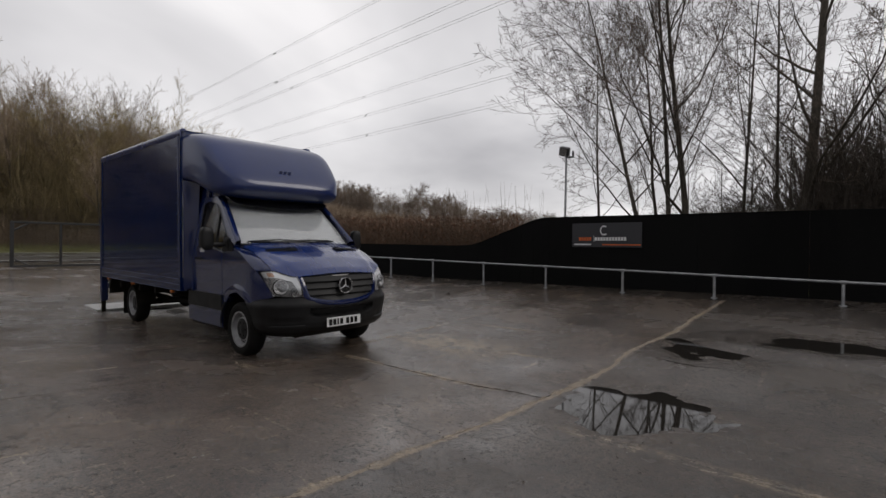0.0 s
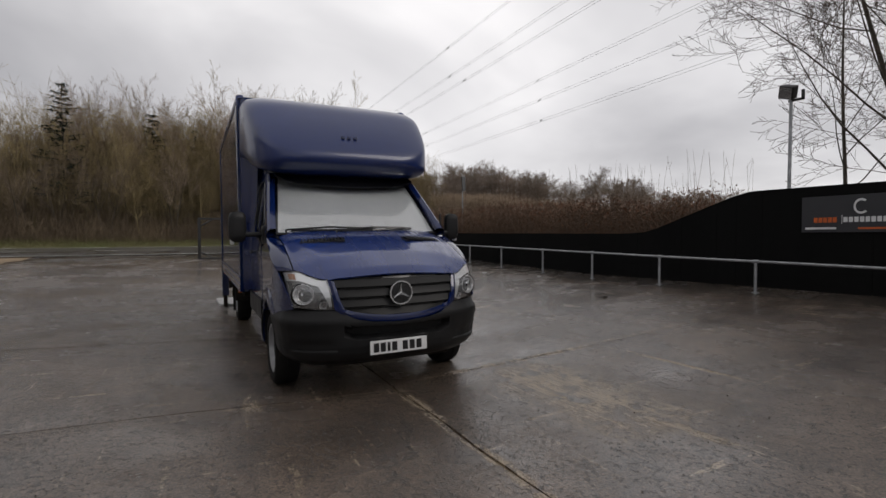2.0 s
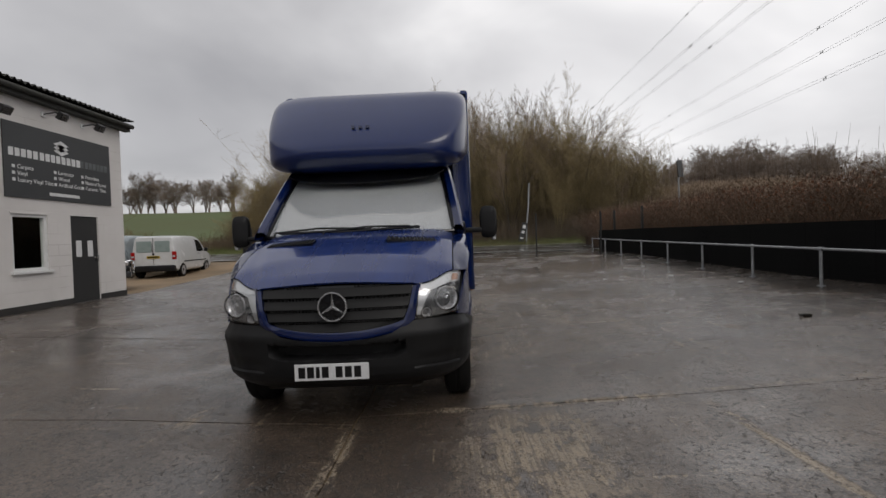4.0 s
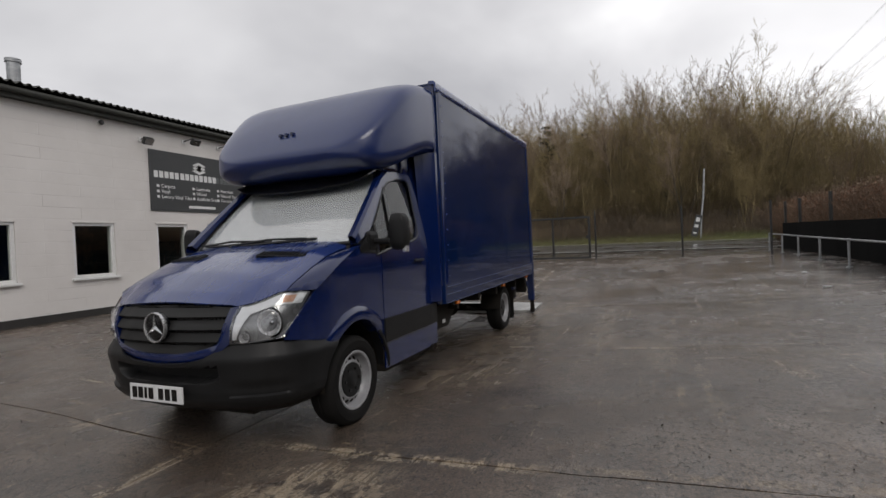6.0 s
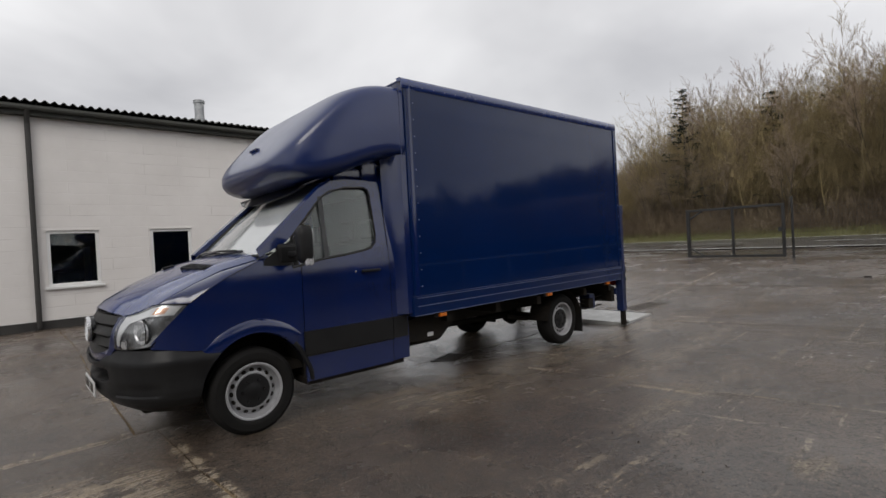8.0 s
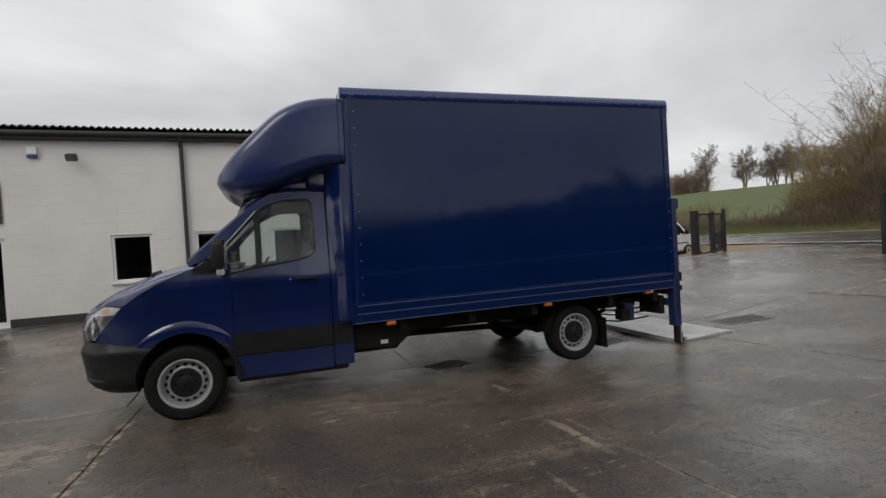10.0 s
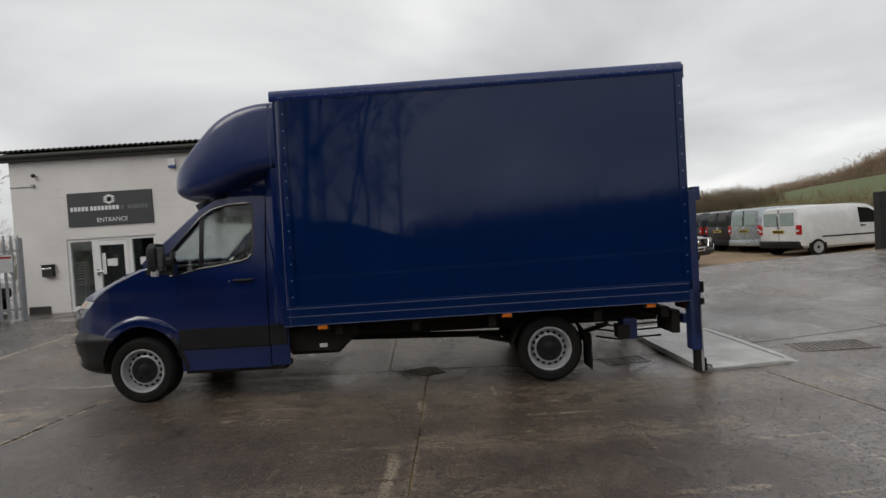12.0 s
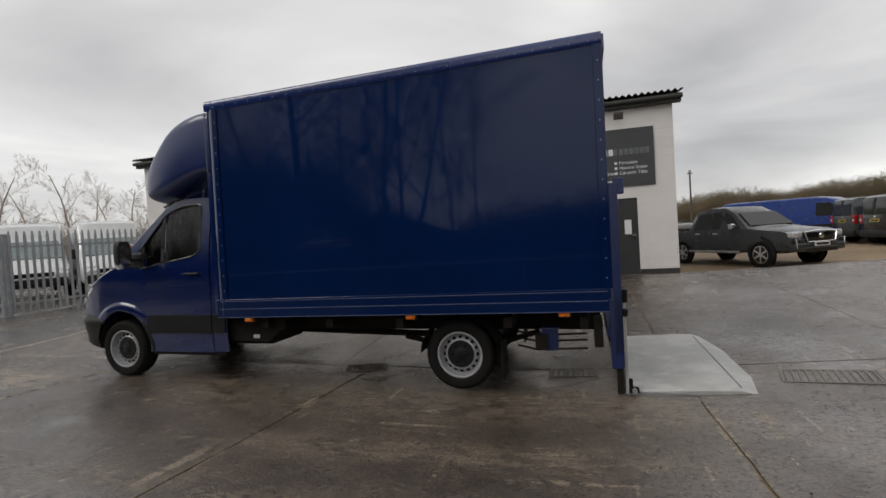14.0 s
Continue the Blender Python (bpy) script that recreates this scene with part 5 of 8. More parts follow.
INDICATOR = mat("indicator_bulb_lens", (0.62, 0.34, 0.20), 0.2, 0.2, (0.5, 0.26, 0.15), 20, 50, 0.0)
for sgn in (1, -1):
    # front wing, cut out round the wheel and along the bumper's top
    wing = part("front_wing", strip(sgn, frange(3.88, 5.03, 40), lambda x: max(arch(x), 0.34 if x < 3.89 else lerp([(4.6, 0.742), (4.76, 0.752), (5.03, 0.80)], x) if x > HUB_X else 0.36), shoulder, 8), BLUE, van, smooth=True)

    def flare(t0, t1, k_n, lift=0.0, ring=((0.0, -0.10), (0.0, 0.004), (0.012, 0.022), (0.07, 0.024), (0.105, 0.012), (0.122, -0.004))):
        rows = []
        for k in range(k_n + 1):
            t = t0 + (t1 - t0) * k / k_n
            fade = min(1.0, 3.0 * min(k, k_n - k) / k_n + 0.25)
            rows.append([])
            for r, o in ring:
                rr = open_r(t) + r
                x, z = HUB_X + rr * math.cos(t), HUB_Z + rr * math.sin(t)
                rows[-1].append((x, sgn * (side_y(x, z) + (o * fade if o > 0 else o) + lift), z))
        return grid(rows)
    part("arch_flare", flare(0.80, 2.36, 28), BLUE, wing, smooth=True)
    part("arch_trim", flare(2.36, 3.16, 12, 0.002, ((0.0, -0.10), (0.0, 0.010), (0.008, 0.018), (0.030, 0.016), (0.045, -0.004))), PLASTIC, wing, "black plastic arch trim", True)
    rows = [[(HUB_X + (open_r(t) + 0.006) * math.cos(t), sgn * yy, HUB_Z + (open_r(t) + 0.006) * math.sin(t)) for yy in (0.95, 0.60)] for t in [math.pi * k / 24 for k in range(25)]]
    part("wheel_housing", grid(rows), UNDER, wing)
    part("wheel_well_back", boxes((3.86, 4.80, *sorted((sgn * 0.58, sgn * 0.60)), 0.30, 0.86)), UNDER, wing)
    # door
    door = part("cab_door", strip(sgn, frange(2.945, 3.874, 12), lambda x: 0.325, belt, 14, 0.004), BLUE, van, smooth=True)
    part("pressed_crease", strip(sgn, frange(2.96, 3.55, 6), lambda x: 1.085 - (3.55 - x) * -0.02, lambda x: 1.10 - (3.55 - x) * -0.02, 2, 0.008, 0.006), BLUE, door)
    part("rubbing_strip", strip(sgn, frange(2.945, 3.886, 8), lambda x: 0.560, lambda x: 0.765, 3, 0.018, 0.02), PLASTIC, door, "black plastic rubbing strip")
    part("strip_lip", strip(sgn, frange(2.945, 3.870, 8), lambda x: 0.548, lambda x: 0.558, 1, 0.014, 0.012), GLOSSBLACK, door)
    part("door_handle", boxes((3.07, 3.28, sgn * 1.012 - 0.014, sgn * 1.012 + 0.014, 1.252, 1.278), bevel=0.010), PLASTIC, door)
    part("handle_recess", lathe([(0.0, 0.006), (0.045, 0.006), (0.05, 0.0)], 18, "y"), GLOSSBLACK, door).location = (3.17, sgn * 0.980, 1.238)
    part("lock_barrel", lathe([(0.0, 0.006), (0.010, 0.005), (0.012, 0.0)], 12, "y"), CHROME, door).location = (3.335, sgn * 0.985, 1.262)
    # side rubbing strip ahead of the rear corner, and panel behind the door
    part("rear_trim", strip(sgn, frange(2.76, 2.935, 2), lambda x: 0.560, lambda x: 0.765, 2, 0.014, 0.02), PLASTIC, van)
    part("cab_rear_panel", strip(sgn, frange(2.74, 2.935, 3), lambda x: 0.335, lambda x: 2.34, 12, 0.0), BLUE, van, smooth=True)
    # fairing that fills between cab and box
    fairing = [[(x, sgn * (lerp([(2.72, 1.085), (2.80, 1.075), (2.86, 1.0), (2.93, 0.925)], x) - 0.045 * max(0, z - 1.6) * (x > 2.83)), z) for z in frange(0.80, 2.40, 8)] for x in (2.70, 2.74, 2.80, 2.83, 2.86, 2.90, 2.93)]
    part("cab_fairing", grid(fairing), BLUE, van, smooth=True)
    part("door_shut_gap", strip(sgn, frange(2.915, 2.965, 2), lambda x: 0.325, lambda x: 2.12, 6, -0.022, 0.004), UNDER, van)
    part("front_shut_gap", strip(sgn, frange(3.868, 3.890, 1), lambda x: 0.36, lambda x: 1.34, 6, -0.016, 0.004), UNDER, van)
    # upper door frame: pillar, header, rear post with rounded glass corners
    part("window_frame", strip(sgn, frange(2.95, 3.075, 2), belt, lambda x: 2.13, 6, 0.004), BLUE, door, smooth=True)
    part("window_frame", strip(sgn, frange(3.075, 3.20, 6), belt, lambda x: lerp([(3.075, 1.60), (3.10, 1.52), (3.14, 1.475), (3.20, 1.452)], x), 2, 0.003), BLUE, door, smooth=True)
    part("window_header", strip(sgn, frange(3.075, 3.50, 8), lambda x: lerp([(3.075, 2.0), (3.10, 2.05), (3.14, 2.07), (3.35, 2.05), (3.52, 2.01), (3.6, 1.97)], x), lambda x: lerp([(2.9, 2.14), (3.35, 2.135), (3.5, 2.11)], x), 2, 0.004), BLUE, door, smooth=True)
    # A pillar as a swept bar
    rows = []
    for k in range(11):
        t = k / 10
        x = 3.46 + (4.235 - 3.46) * t
        zt = lerp([(3.46, 2.135), (3.62, 2.045), (3.98, 1.72), (4.30, 1.43)], x)
        zb = lerp([(3.46, 2.02), (3.62, 1.94), (3.98, 1.555), (4.30, 1.40)], x)
        yo = side_y(x, zt)
        rows.append([(px, py, pz + RISE) for px, py, pz in ((x, sgn * (side_y(x, zb) + 0.005), zb), (x + 0.01, sgn * (yo + 0.005), zt - 0.015), (x + 0.015, sgn * (yo - 0.02), zt + 0.008), (x, sgn * (yo - 0.075), zt + 0.008), (x - 0.03, sgn * (yo - 0.085), zt - 0.02), (x - 0.03, sgn * (yo - 0.05), zb))])
    part("a_pillar", grid(rows, closed_v=True), BLUE, van, smooth=True)
    # black sail panel at the mirror foot, divider bar, glass
    part("sail_panel", strip(sgn, frange(3.90, 4.20, 4), lambda x: lerp([(3.9, 1.345), (4.2, 1.36)], x), lambda x: lerp([(3.9, 1.60), (4.2, 1.405)], x), 2, 0.008), PLASTIC, door)
    part("divider_bar", strip(sgn, frange(3.60, 3.645, 1), lambda x: 1.39, lambda x: 1.96, 4, 0.006), GLOSSBLACK, door)
    g1 = part("window_glass", strip(sgn, frange(3.08, 3.60, 6), belt, lambda x: lerp([(3.08, 2.07), (3.35, 2.06), (3.6, 2.0)], x), 5, -0.012, 0.004), GLASS, door)
    g2_ = part("quarter_glass", strip(sgn, frange(3.645, 3.92, 4), belt, lambda x: lerp([(3.6, 1.97), (3.92, 1.62)], x), 4, -0.012, 0.004), GLASS, door)
    g1.visible_shadow = g2_.visible_shadow = False
    # window rubber, one closed bead round the glass
    path = [(3.075, 1.60), (3.08, 2.0), (3.10, 2.045), (3.14, 2.065), (3.35, 2.055), (3.52, 2.01), (3.62, 1.945), (3.94, 1.59), (3.95, 1.33), (3.66, 1.388), (3.41, 1.418), (3.20, 1.452), (3.13, 1.475), (3.09, 1.52)]
    bead = [Vector((x, sgn * (side_y(x, z) + 0.004), z + RISE)) for x, z in path]
    rows = []
    for i, p in enumerate(bead):
        run = (bead[(i + 1) % len(bead)] - bead[i - 1]).normalized()
        out = Vector((0, sgn, 0))
        flat = run.cross(out).normalized()
        rows.append([p + out * 0.009 * math.cos(a) + flat * 0.012 * math.sin(a) for a in [2 * math.pi * j / 6 for j in range(6)]])
    part("window_seal", grid(rows, True, True), GLOSSBLACK, door)
    # mirror: a tall rounded shell on a short arm
    shell = []
    for k, s in enumerate((0.55, 0.86, 1.0, 1.0, 0.95, 0.80)):
        x = (0.058, 0.050, 0.030, -0.020, -0.045, -0.050)[k]
        ring = []
        for j in range(24):
            t = 2 * math.pi * j / 24
            cx, sx = math.cos(t), math.sin(t)
            ring.append((x, 0.082 * s * math.copysign(abs(cx) ** 0.55, cx), 0.155 * s * math.copysign(abs(sx) ** 0.55, sx)))
        shell.append(ring)
    bm = grid(shell, closed_v=True)
    cap_rows(bm, shell[0]); cap_rows(bm, shell[-1])
    bmesh.ops.remove_doubles(bm, verts=bm.verts, dist=0.0005)
    bm.transform(Matrix.Translation((3.95, sgn * 1.215, 1.535)) @ Matrix.Rotation(sgn * radians(-8), 4, "Z"))
    mir = part("door_mirror", bm, PLASTIC, van, "black plastic door mirror on a double arm", True)
    part("mirror_arm", boxes((3.92, 4.00, min(sgn * 0.95, sgn * 1.15), max(sgn * 0.95, sgn * 1.15), 1.435, 1.485), bevel=0.018), PLASTIC, mir)
    part("mirror_foot", boxes((3.90, 4.08, min(sgn * 0.91, sgn * 0.99), max(sgn * 0.91, sgn * 0.99), 1.375, 1.55), bevel=0.03), PLASTIC, mir)
    part("mirror_glass", box(bmesh.new(), -0.056, -0.052, -0.058, 0.058, -0.12, 0.12, 0, Matrix.Translation((3.95, sgn * 1.215, 1.535)) @ Matrix.Rotation(sgn * radians(-8), 4, "Z")), CHROME, mir)
    part("indicator", box(bmesh.new(), -0.03, 0.04, -0.020, 0.020, -0.042, 0.042, 0.012, Matrix.Translation((3.935, sgn * 1.265, 1.40))), REFL, mir, "clear indicator lens")

    # headlamp: reflector bowl behind a clear swept cover
    def lamp_top(u):
        if u < 0.62:
            yy = 0.606 + (0.850 - 0.606) * u / 0.62
            xx = bonnet_front(yy) - 0.002
            return Vector((xx, yy, bonnet_z(xx, yy) - 0.010))
        k = (u - 0.62) / 0.38
        a, c = Vector((bonnet_front(0.85) - 0.002, 0.850, bonnet_z(bonnet_front(0.85), 0.85) - 0.010)), Vector((4.780, 0.924, 1.120))
        return a.lerp(c, k) + Vector((0.01, 0.008, 0.002)) * math.sin(math.pi * k)

    def lamp_low(u):
        yy = 0.570 + 0.315 * u
        return Vector((nose_x(yy) - 0.02 * u ** 3, yy, 0.808 + 0.026 * u ** 2))

    def lamp_pt(u, v):
        """u: 0 at the grille to 1 at the wing; v: 0 low to 1 high."""
        p = lamp_low(u).lerp(lamp_top(u), v) + Vector((0.035, 0.022 * u, 0.0)) * (4 * v * (1 - v)) * min(1, (1.02 - u) * 3)
        return p.x, p.y, p.z

    def lamp_sheet(us, vs, dx):
        return grid([[(lamp_pt(u, v)[0] + dx, sgn * lamp_pt(u, v)[1], lamp_pt(u, v)[2]) for v in vs] for u in us])
    hl = part("headlamp", lamp_sheet(frange(0, 1, 14), frange(0, 1, 8), -0.050), LAMPGREY, van, "clear-lensed headlamp with chrome reflectors", True)
    cv = part("lens_cover", lamp_sheet(frange(0, 1, 14), frange(0, 1, 8), 0.004), LENS, hl, smooth=True)
    cv.visible_shadow = False
    # bright hockey-stick band: along the top and down beside the grille
    part("light_band", solid(lamp_sheet(frange(0.03, 0.93, 14), (0.74, 0.85, 0.96), -0.016), 0.006), LAMPWHITE, hl, "bright running-light band", True)
    band_rows = [[(lamp_pt(u, v)[0] - 0.016, sgn * lamp_pt(u, v)[1], lamp_pt(u, v)[2]) for u in (0.02, 0.02 + 0.5 * (0.07 + 0.20 * v ** 1.5), 0.02 + 0.07 + 0.20 * v ** 1.5)] for v in frange(0.10, 0.78, 7)]
    part("light_band", solid(grid(band_rows), 0.006), LAMPWHITE, hl, "", True)
    for u, v, r in ((0.58, 0.38, 0.078), (0.22, 0.13, 0.032)):
        x, yy, z = lamp_pt(u, v)
        bowl = part("reflector_bowl", lathe([(r * 0.16, -0.045), (r * 0.5, -0.036), (r * 0.85, -0.012), (r, 0.002), (r * 1.10, 0.004), (r * 1.14, -0.004)], 20, "x"), REFL, hl)
        bowl.location = (x - 0.026, sgn * yy, z)
        bowl.rotation_euler = (0, 0, sgn * 0.35)
        bulb = part("bulb", lathe([(0.0, 0.02), (r * 0.22, 0.008), (r * 0.25, -0.03)], 14, "x"), CHROME, hl)
        bulb.location = (x - 0.05, sgn * yy, z)
        part("lamp_well", lathe([(r * 1.14, -0.010), (r * 1.30, -0.016)], 20, "x"), GLOSSBLACK, hl).location = (x - 0.028, sgn * yy, z)
    rim = [lamp_pt(u, 0) for u in frange(0, 1, 12)] + [lamp_pt(1, v) for v in frange(0, 1, 6)[1:]] + [lamp_pt(u, 1) for u in frange(1, 0, 14)[1:]] + [lamp_pt(0, v) for v in frange(1, 0, 6)[1:]]
    part("lamp_surround", path_tube(bmesh.new(), [(x - 0.008, sgn * y, z) for x, y, z in rim], 0.005, 6), GLOSSBLACK, hl)
    part("indicator_strip", lamp_sheet(frange(0.62, 0.80, 4), (0.78, 0.86, 0.93), -0.009), INDICATOR, hl)
    # top of the wing, rolling over to the bonnet's edge and ending at the lamp
    roll = []
    for k in range(23):
        x = 3.98 + (4.95 - 3.98) * k / 22
        t = max(0.0, (x - 4.10) / 0.86)
        yh = 0.86 * (1 - 0.012 * t) + 0.007
        zh = bonnet_z(max(x, 4.1), yh) - 0.006
        if x < 4.78:
            ys_, zs = side_y(x, shoulder(x)), shoulder(x) + RISE
        else:
            q = min((lamp_top(0.62 + 0.38 * i / 60) for i in range(61)), key=lambda p: abs(p.x - x))
            ys_, zs = q.y, q.z + 0.003
        roll.append([(x, sgn * (yh + (ys_ - yh) * a), zh + (zs - zh) * b + c * (1 - t)) for a, b, c in ((0, 0, 0), (0.25, 0.08, 0.004), (0.5, 0.26, 0.008), (0.75, 0.52, 0.009), (0.92, 0.80, 0.005), (1, 1, 0))])
    part("wing_top", solid(grid(roll), 0.008), BLUE, wing, smooth=True)
    # bonnet vent grille
    vc = Vector((4.585, sgn * 0.515, bonnet_z(4.585, 0.515) + 0.011))
    seat_m = Matrix.Translation(vc) @ Matrix.Rotation(sgn * radians(11), 4, "Z") @ Matrix.Rotation(sgn * radians(-3), 4, "X") @ Matrix.Rotation(radians(16), 4, "Y")
    bv = part("scuttle_vent", box(bmesh.new(), -0.050, 0.050, -0.21, 0.21, -0.022, 0.004, 0.004, seat_m), GLOSSBLACK, van, "black slatted bonnet vent")
    for k in range(13):
        part("vent_slat", box(bmesh.new(), -0.05, 0.05, -0.005, 0.005, 0.003, 0.010, 0, seat_m @ Matrix.Translation((0, -0.186 + k * 0.031, 0))), PLASTIC, bv)


rows = []
for k in range(33):
    t = k / 32
    row = []
    for j in range(41):
        y = -0.86 + 1.72 * j / 40
        hw = 1.0 - 0.012 * t
        yy = y * hw
        xf = bonnet_front(yy)
        xb = 4.10 + 0.10 * (1 - (yy / 0.9) ** 2)
        x = xb + (xf - xb) * t
        row.append((x, yy, bonnet_z(x, yy) + 0.01 * (1 - t) - 0.02 * sstep(0.93, 1.0, t) * (abs(yy) < 0.6)))
    rows.append(row)
part("bonnet", solid(grid(rows), 0.015), BLUE_SKYLIT, van, "rain-wet blue bonnet with the sky's sheen in its paler blue", True)


# grille: a blue U-shaped surround, black slats and the ring emblem
def grille_half(z):
    return lerp([(0.72, 0.40), (0.808, 0.488), (0.90, 0.528), (1.045, 0.560)], z)


def grille_low(y):
    return 0.738 + 0.068 * (min(abs(y), 0.488) / 0.488) ** 2


def face_x(y, z):
    return nose_x(y) + 0.006 - 0.055 * max(0, z - 0.93) / 0.15


def grille_top_z(y):
    return 1.074 - 0.026 * (abs(y) / 0.56) ** 2


inner = [(grille_half(z), z) for z in frange(1.045, 0.808, 8)] + [(y, grille_low(y)) for y in frange(0.488, 0, 10)[1:]]
outer = [(lerp([(0.808, 0.566), (1.05, 0.612)], z), z) for z in frange(1.055, 0.808, 8)] + [(y * 0.545 / 0.488, 0.676 + 0.090 * (y / 0.488) ** 2.2) for y in frange(0.488, 0, 10)[1:]]
inner = inner + [(-y, z) for y, z in inner[-2::-1]]
outer = outer + [(-y, z) for y, z in outer[-2::-1]]
rows = []
for (yi, zi), (yo, zo) in zip(inner, outer):
    ym, zm = (yi + yo) / 2, (zi + zo) / 2
    rows.append([(face_x(yi, zi) - 0.045, yi, zi), (face_x(yi, zi) + 0.004, yi, zi), (face_x(ym, zm) + 0.012, ym, zm), (face_x(yo, zo), yo, zo), (face_x(yo, zo) - 0.04, yo, zo)])
surr = part("grille_surround", solid(grid(rows), 0.006), BLUE, van, "blue grille surround", True)


def grille_sheet(z0, z1, inset, dx0, dx1, k=3):
    rows = []
    for i in range(k + 1):
        row = []
        for j in range(29):
            z = z0 + (z1 - z0) * i / k
            y = (grille_half(z) - inset) * (-1 + 2 * j / 28)
            z = min(max(z, grille_low(y) + 0.006 * i), grille_top_z(y))
            row.append((face_x(y, z) + dx0 + (dx1 - dx0) * i / k, y, z))
        rows.append(row)
    return grid(rows)


part("grille_backing", solid(grille_sheet(0.738, 1.085, -0.01, -0.040, -0.040, 6), 0.004), GLOSSBLACK, surr)
for k in range(4):
    z0 = 0.744 + k * 0.083
    part("grille_slat", solid(grille_sheet(z0, z0 + 0.058, 0.006, 0.006, -0.022, 4), 0.012), GRILLE, surr, smooth=True)
bm = bmesh.new()
for k in range(4):
    for j in range(40):
        y = -0.50 + j * 0.0256
        z = 0.744 + k * 0.083 + 0.068
        if abs(y) < grille_half(z) - 0.03 and abs(y) > 0.12 and z < grille_top_z(y) and z > grille_low(y):
            x = face_x(y, z) - 0.022
            box(bm, x - 0.004, x + 0.006, y - 0.007, y + 0.007, z - 0.006, z + 0.006)
part("grille_studs", bm, GRILLE, surr)["kind"] = "stuff"
emb = part("grille_emblem", lathe([(0.093, 0.0), (0.096, 0.014), (0.104, 0.014), (0.107, 0.0), (0.104, -0.012), (0.094, -0.012)], 40, "x"), BADGE, surr, "chrome ring emblem with three spokes", True)
emb.location = (5.302, -0.005, 0.928)
part("emblem_disc", lathe([(0.0, 0.004), (0.095, 0.002), (0.10, -0.04)], 30, "x"), GLOSSBLACK, emb)
bm = bmesh.new()
for k in range(3):
    t = radians(90 + 120 * k)
    d, s = Vector((0, math.cos(t), math.sin(t))), Vector((0, -math.sin(t), math.cos(t)))
    tip, a, b, c0 = d * 0.097, s * 0.014, s * -0.014, Vector((0.022, 0, 0))
    v = [bm.verts.new(p) for p in (tip + Vector((0.008, 0, 0)), a + Vector((0.004, 0, 0)), c0, b + Vector((0.004, 0, 0)))]
    bm.faces.new((v[0], v[1], v[2])); bm.faces.new((v[0], v[2], v[3]))
part("emblem_spokes", bm, BADGE, emb)


# bumper: one moulding from wheel opening to wheel opening
PLAN = [(5.292, 0.0), (5.288, 0.15), (5.274, 0.30), (5.250, 0.45), (5.212, 0.60), (5.155, 0.73), (5.085, 0.83), (5.005, 0.90), (4.915, 0.945), (4.82, 0.968), (4.70, 0.980)]


def bumper_top(s, y):
    """Top edge; s runs 0 to 1 from the middle to the wheel opening."""
    z = lerp([(0, 0.672), (0.25, 0.688), (0.40, 0.722), (0.50, 0.775), (0.56, 0.800), (0.95, 0.806)], y)
    return z - 0.042 * sstep(0.80, 1.0, s)


def bumper_section(z):
    return lerp([(0.30, -0.20), (0.33, -0.13), (0.37, -0.065), (0.42, -0.022), (0.48, -0.004), (0.56, 0.0), (0.63, 0.010), (0.69, 0.022), (0.72, 0.018), (0.76, -0.006), (0.82, -0.035)], z)


bumper_rows = []
N_ALONG = 30
along = [k / N_ALONG for k in range(-N_ALONG, N_ALONG + 1)]
for i in range(41):
    row = []
    for s in along:
        a = abs(s)
        f = a * (len(PLAN) - 1)
        j = min(int(f), len(PLAN) - 2)
        (xa, ya), (xb, yb) = PLAN[j], PLAN[j + 1]
        x, y = xa + (xb - xa) * (f - j), ya + (yb - ya) * (f - j)
        top = bumper_top(a, y)
        z = 0.30 + (top - 0.30) * i / 40
        nx, ny = (1.0 - sstep(0.45, 0.95, a)), sstep(0.35, 0.85, a)
        nl = math.hypot(nx, ny)
        d = bumper_section(z)
        d -= 0.10 * sstep(0.548, 0.565, z) * sstep(0.652, 0.640, z) * sstep(0.50 - 1.0 * (0.60 - min(z, 0.60)), 0.44 - 1.0 * (0.60 - min(z, 0.60)), y)      # upper air slot
        d -= 0.022 * sstep(0.575, 0.50, z) * sstep(0.452, 0.462, z) * sstep(0.52, 0.62, y) * sstep(0.94, 0.86, y) * (a < 0.9)      # scooped cheek over a shelf
        if a > 0.8:
            x = x + (arch_front(z) + 0.012 - PLAN[-1][0]) * sstep(0.8, 1.0, a)
        row.append((x + d * nx / nl, (1 if s > 0 else -1) * (y + d * ny / nl * (y > 0.01)), z))
    bumper_rows.append(row)
bump = part("front_bumper", solid(grid(bumper_rows), 0.018), PLASTIC, van, "black plastic front bumper", True)
part("under_tray", boxes((4.70, 4.98, -0.66, 0.66, 0.315, 0.330), bevel=0.004), UNDER, bump)
plate = part("number_plate", boxes((5.300, 5.310, -0.295, 0.235, 0.410, 0.528), bevel=0.004), WHITEP, bump, "white number plate")
for i, yb in enumerate((-0.265, -0.203, -0.140, -0.098, 0.0, 0.066, 0.132)):
    part("plate_bar", boxes((5.310, 5.3125, yb, yb + (0.026 if i == 2 else 0.048), 0.430, 0.508)), GLOSSBLACK, plate)


# windscreen
def screen_pt(u, v, out=0.0):
    """u: -1..1 across; v: 0 at the scuttle, 1 at the roof."""
    hw = 0.875 + (0.755 - 0.875) * v
    y = u * hw
    x = (4.335 - 0.155 * u * u) + ((3.475 - 0.06 * u * u) - (4.335 - 0.155 * u * u)) * v + 0.03 * math.sin(math.pi * v)
    z = 1.437 + (2.148 - 1.437) * v + 0.018 * u * u
    return x + out * 0.6, y, z + out * 0.7


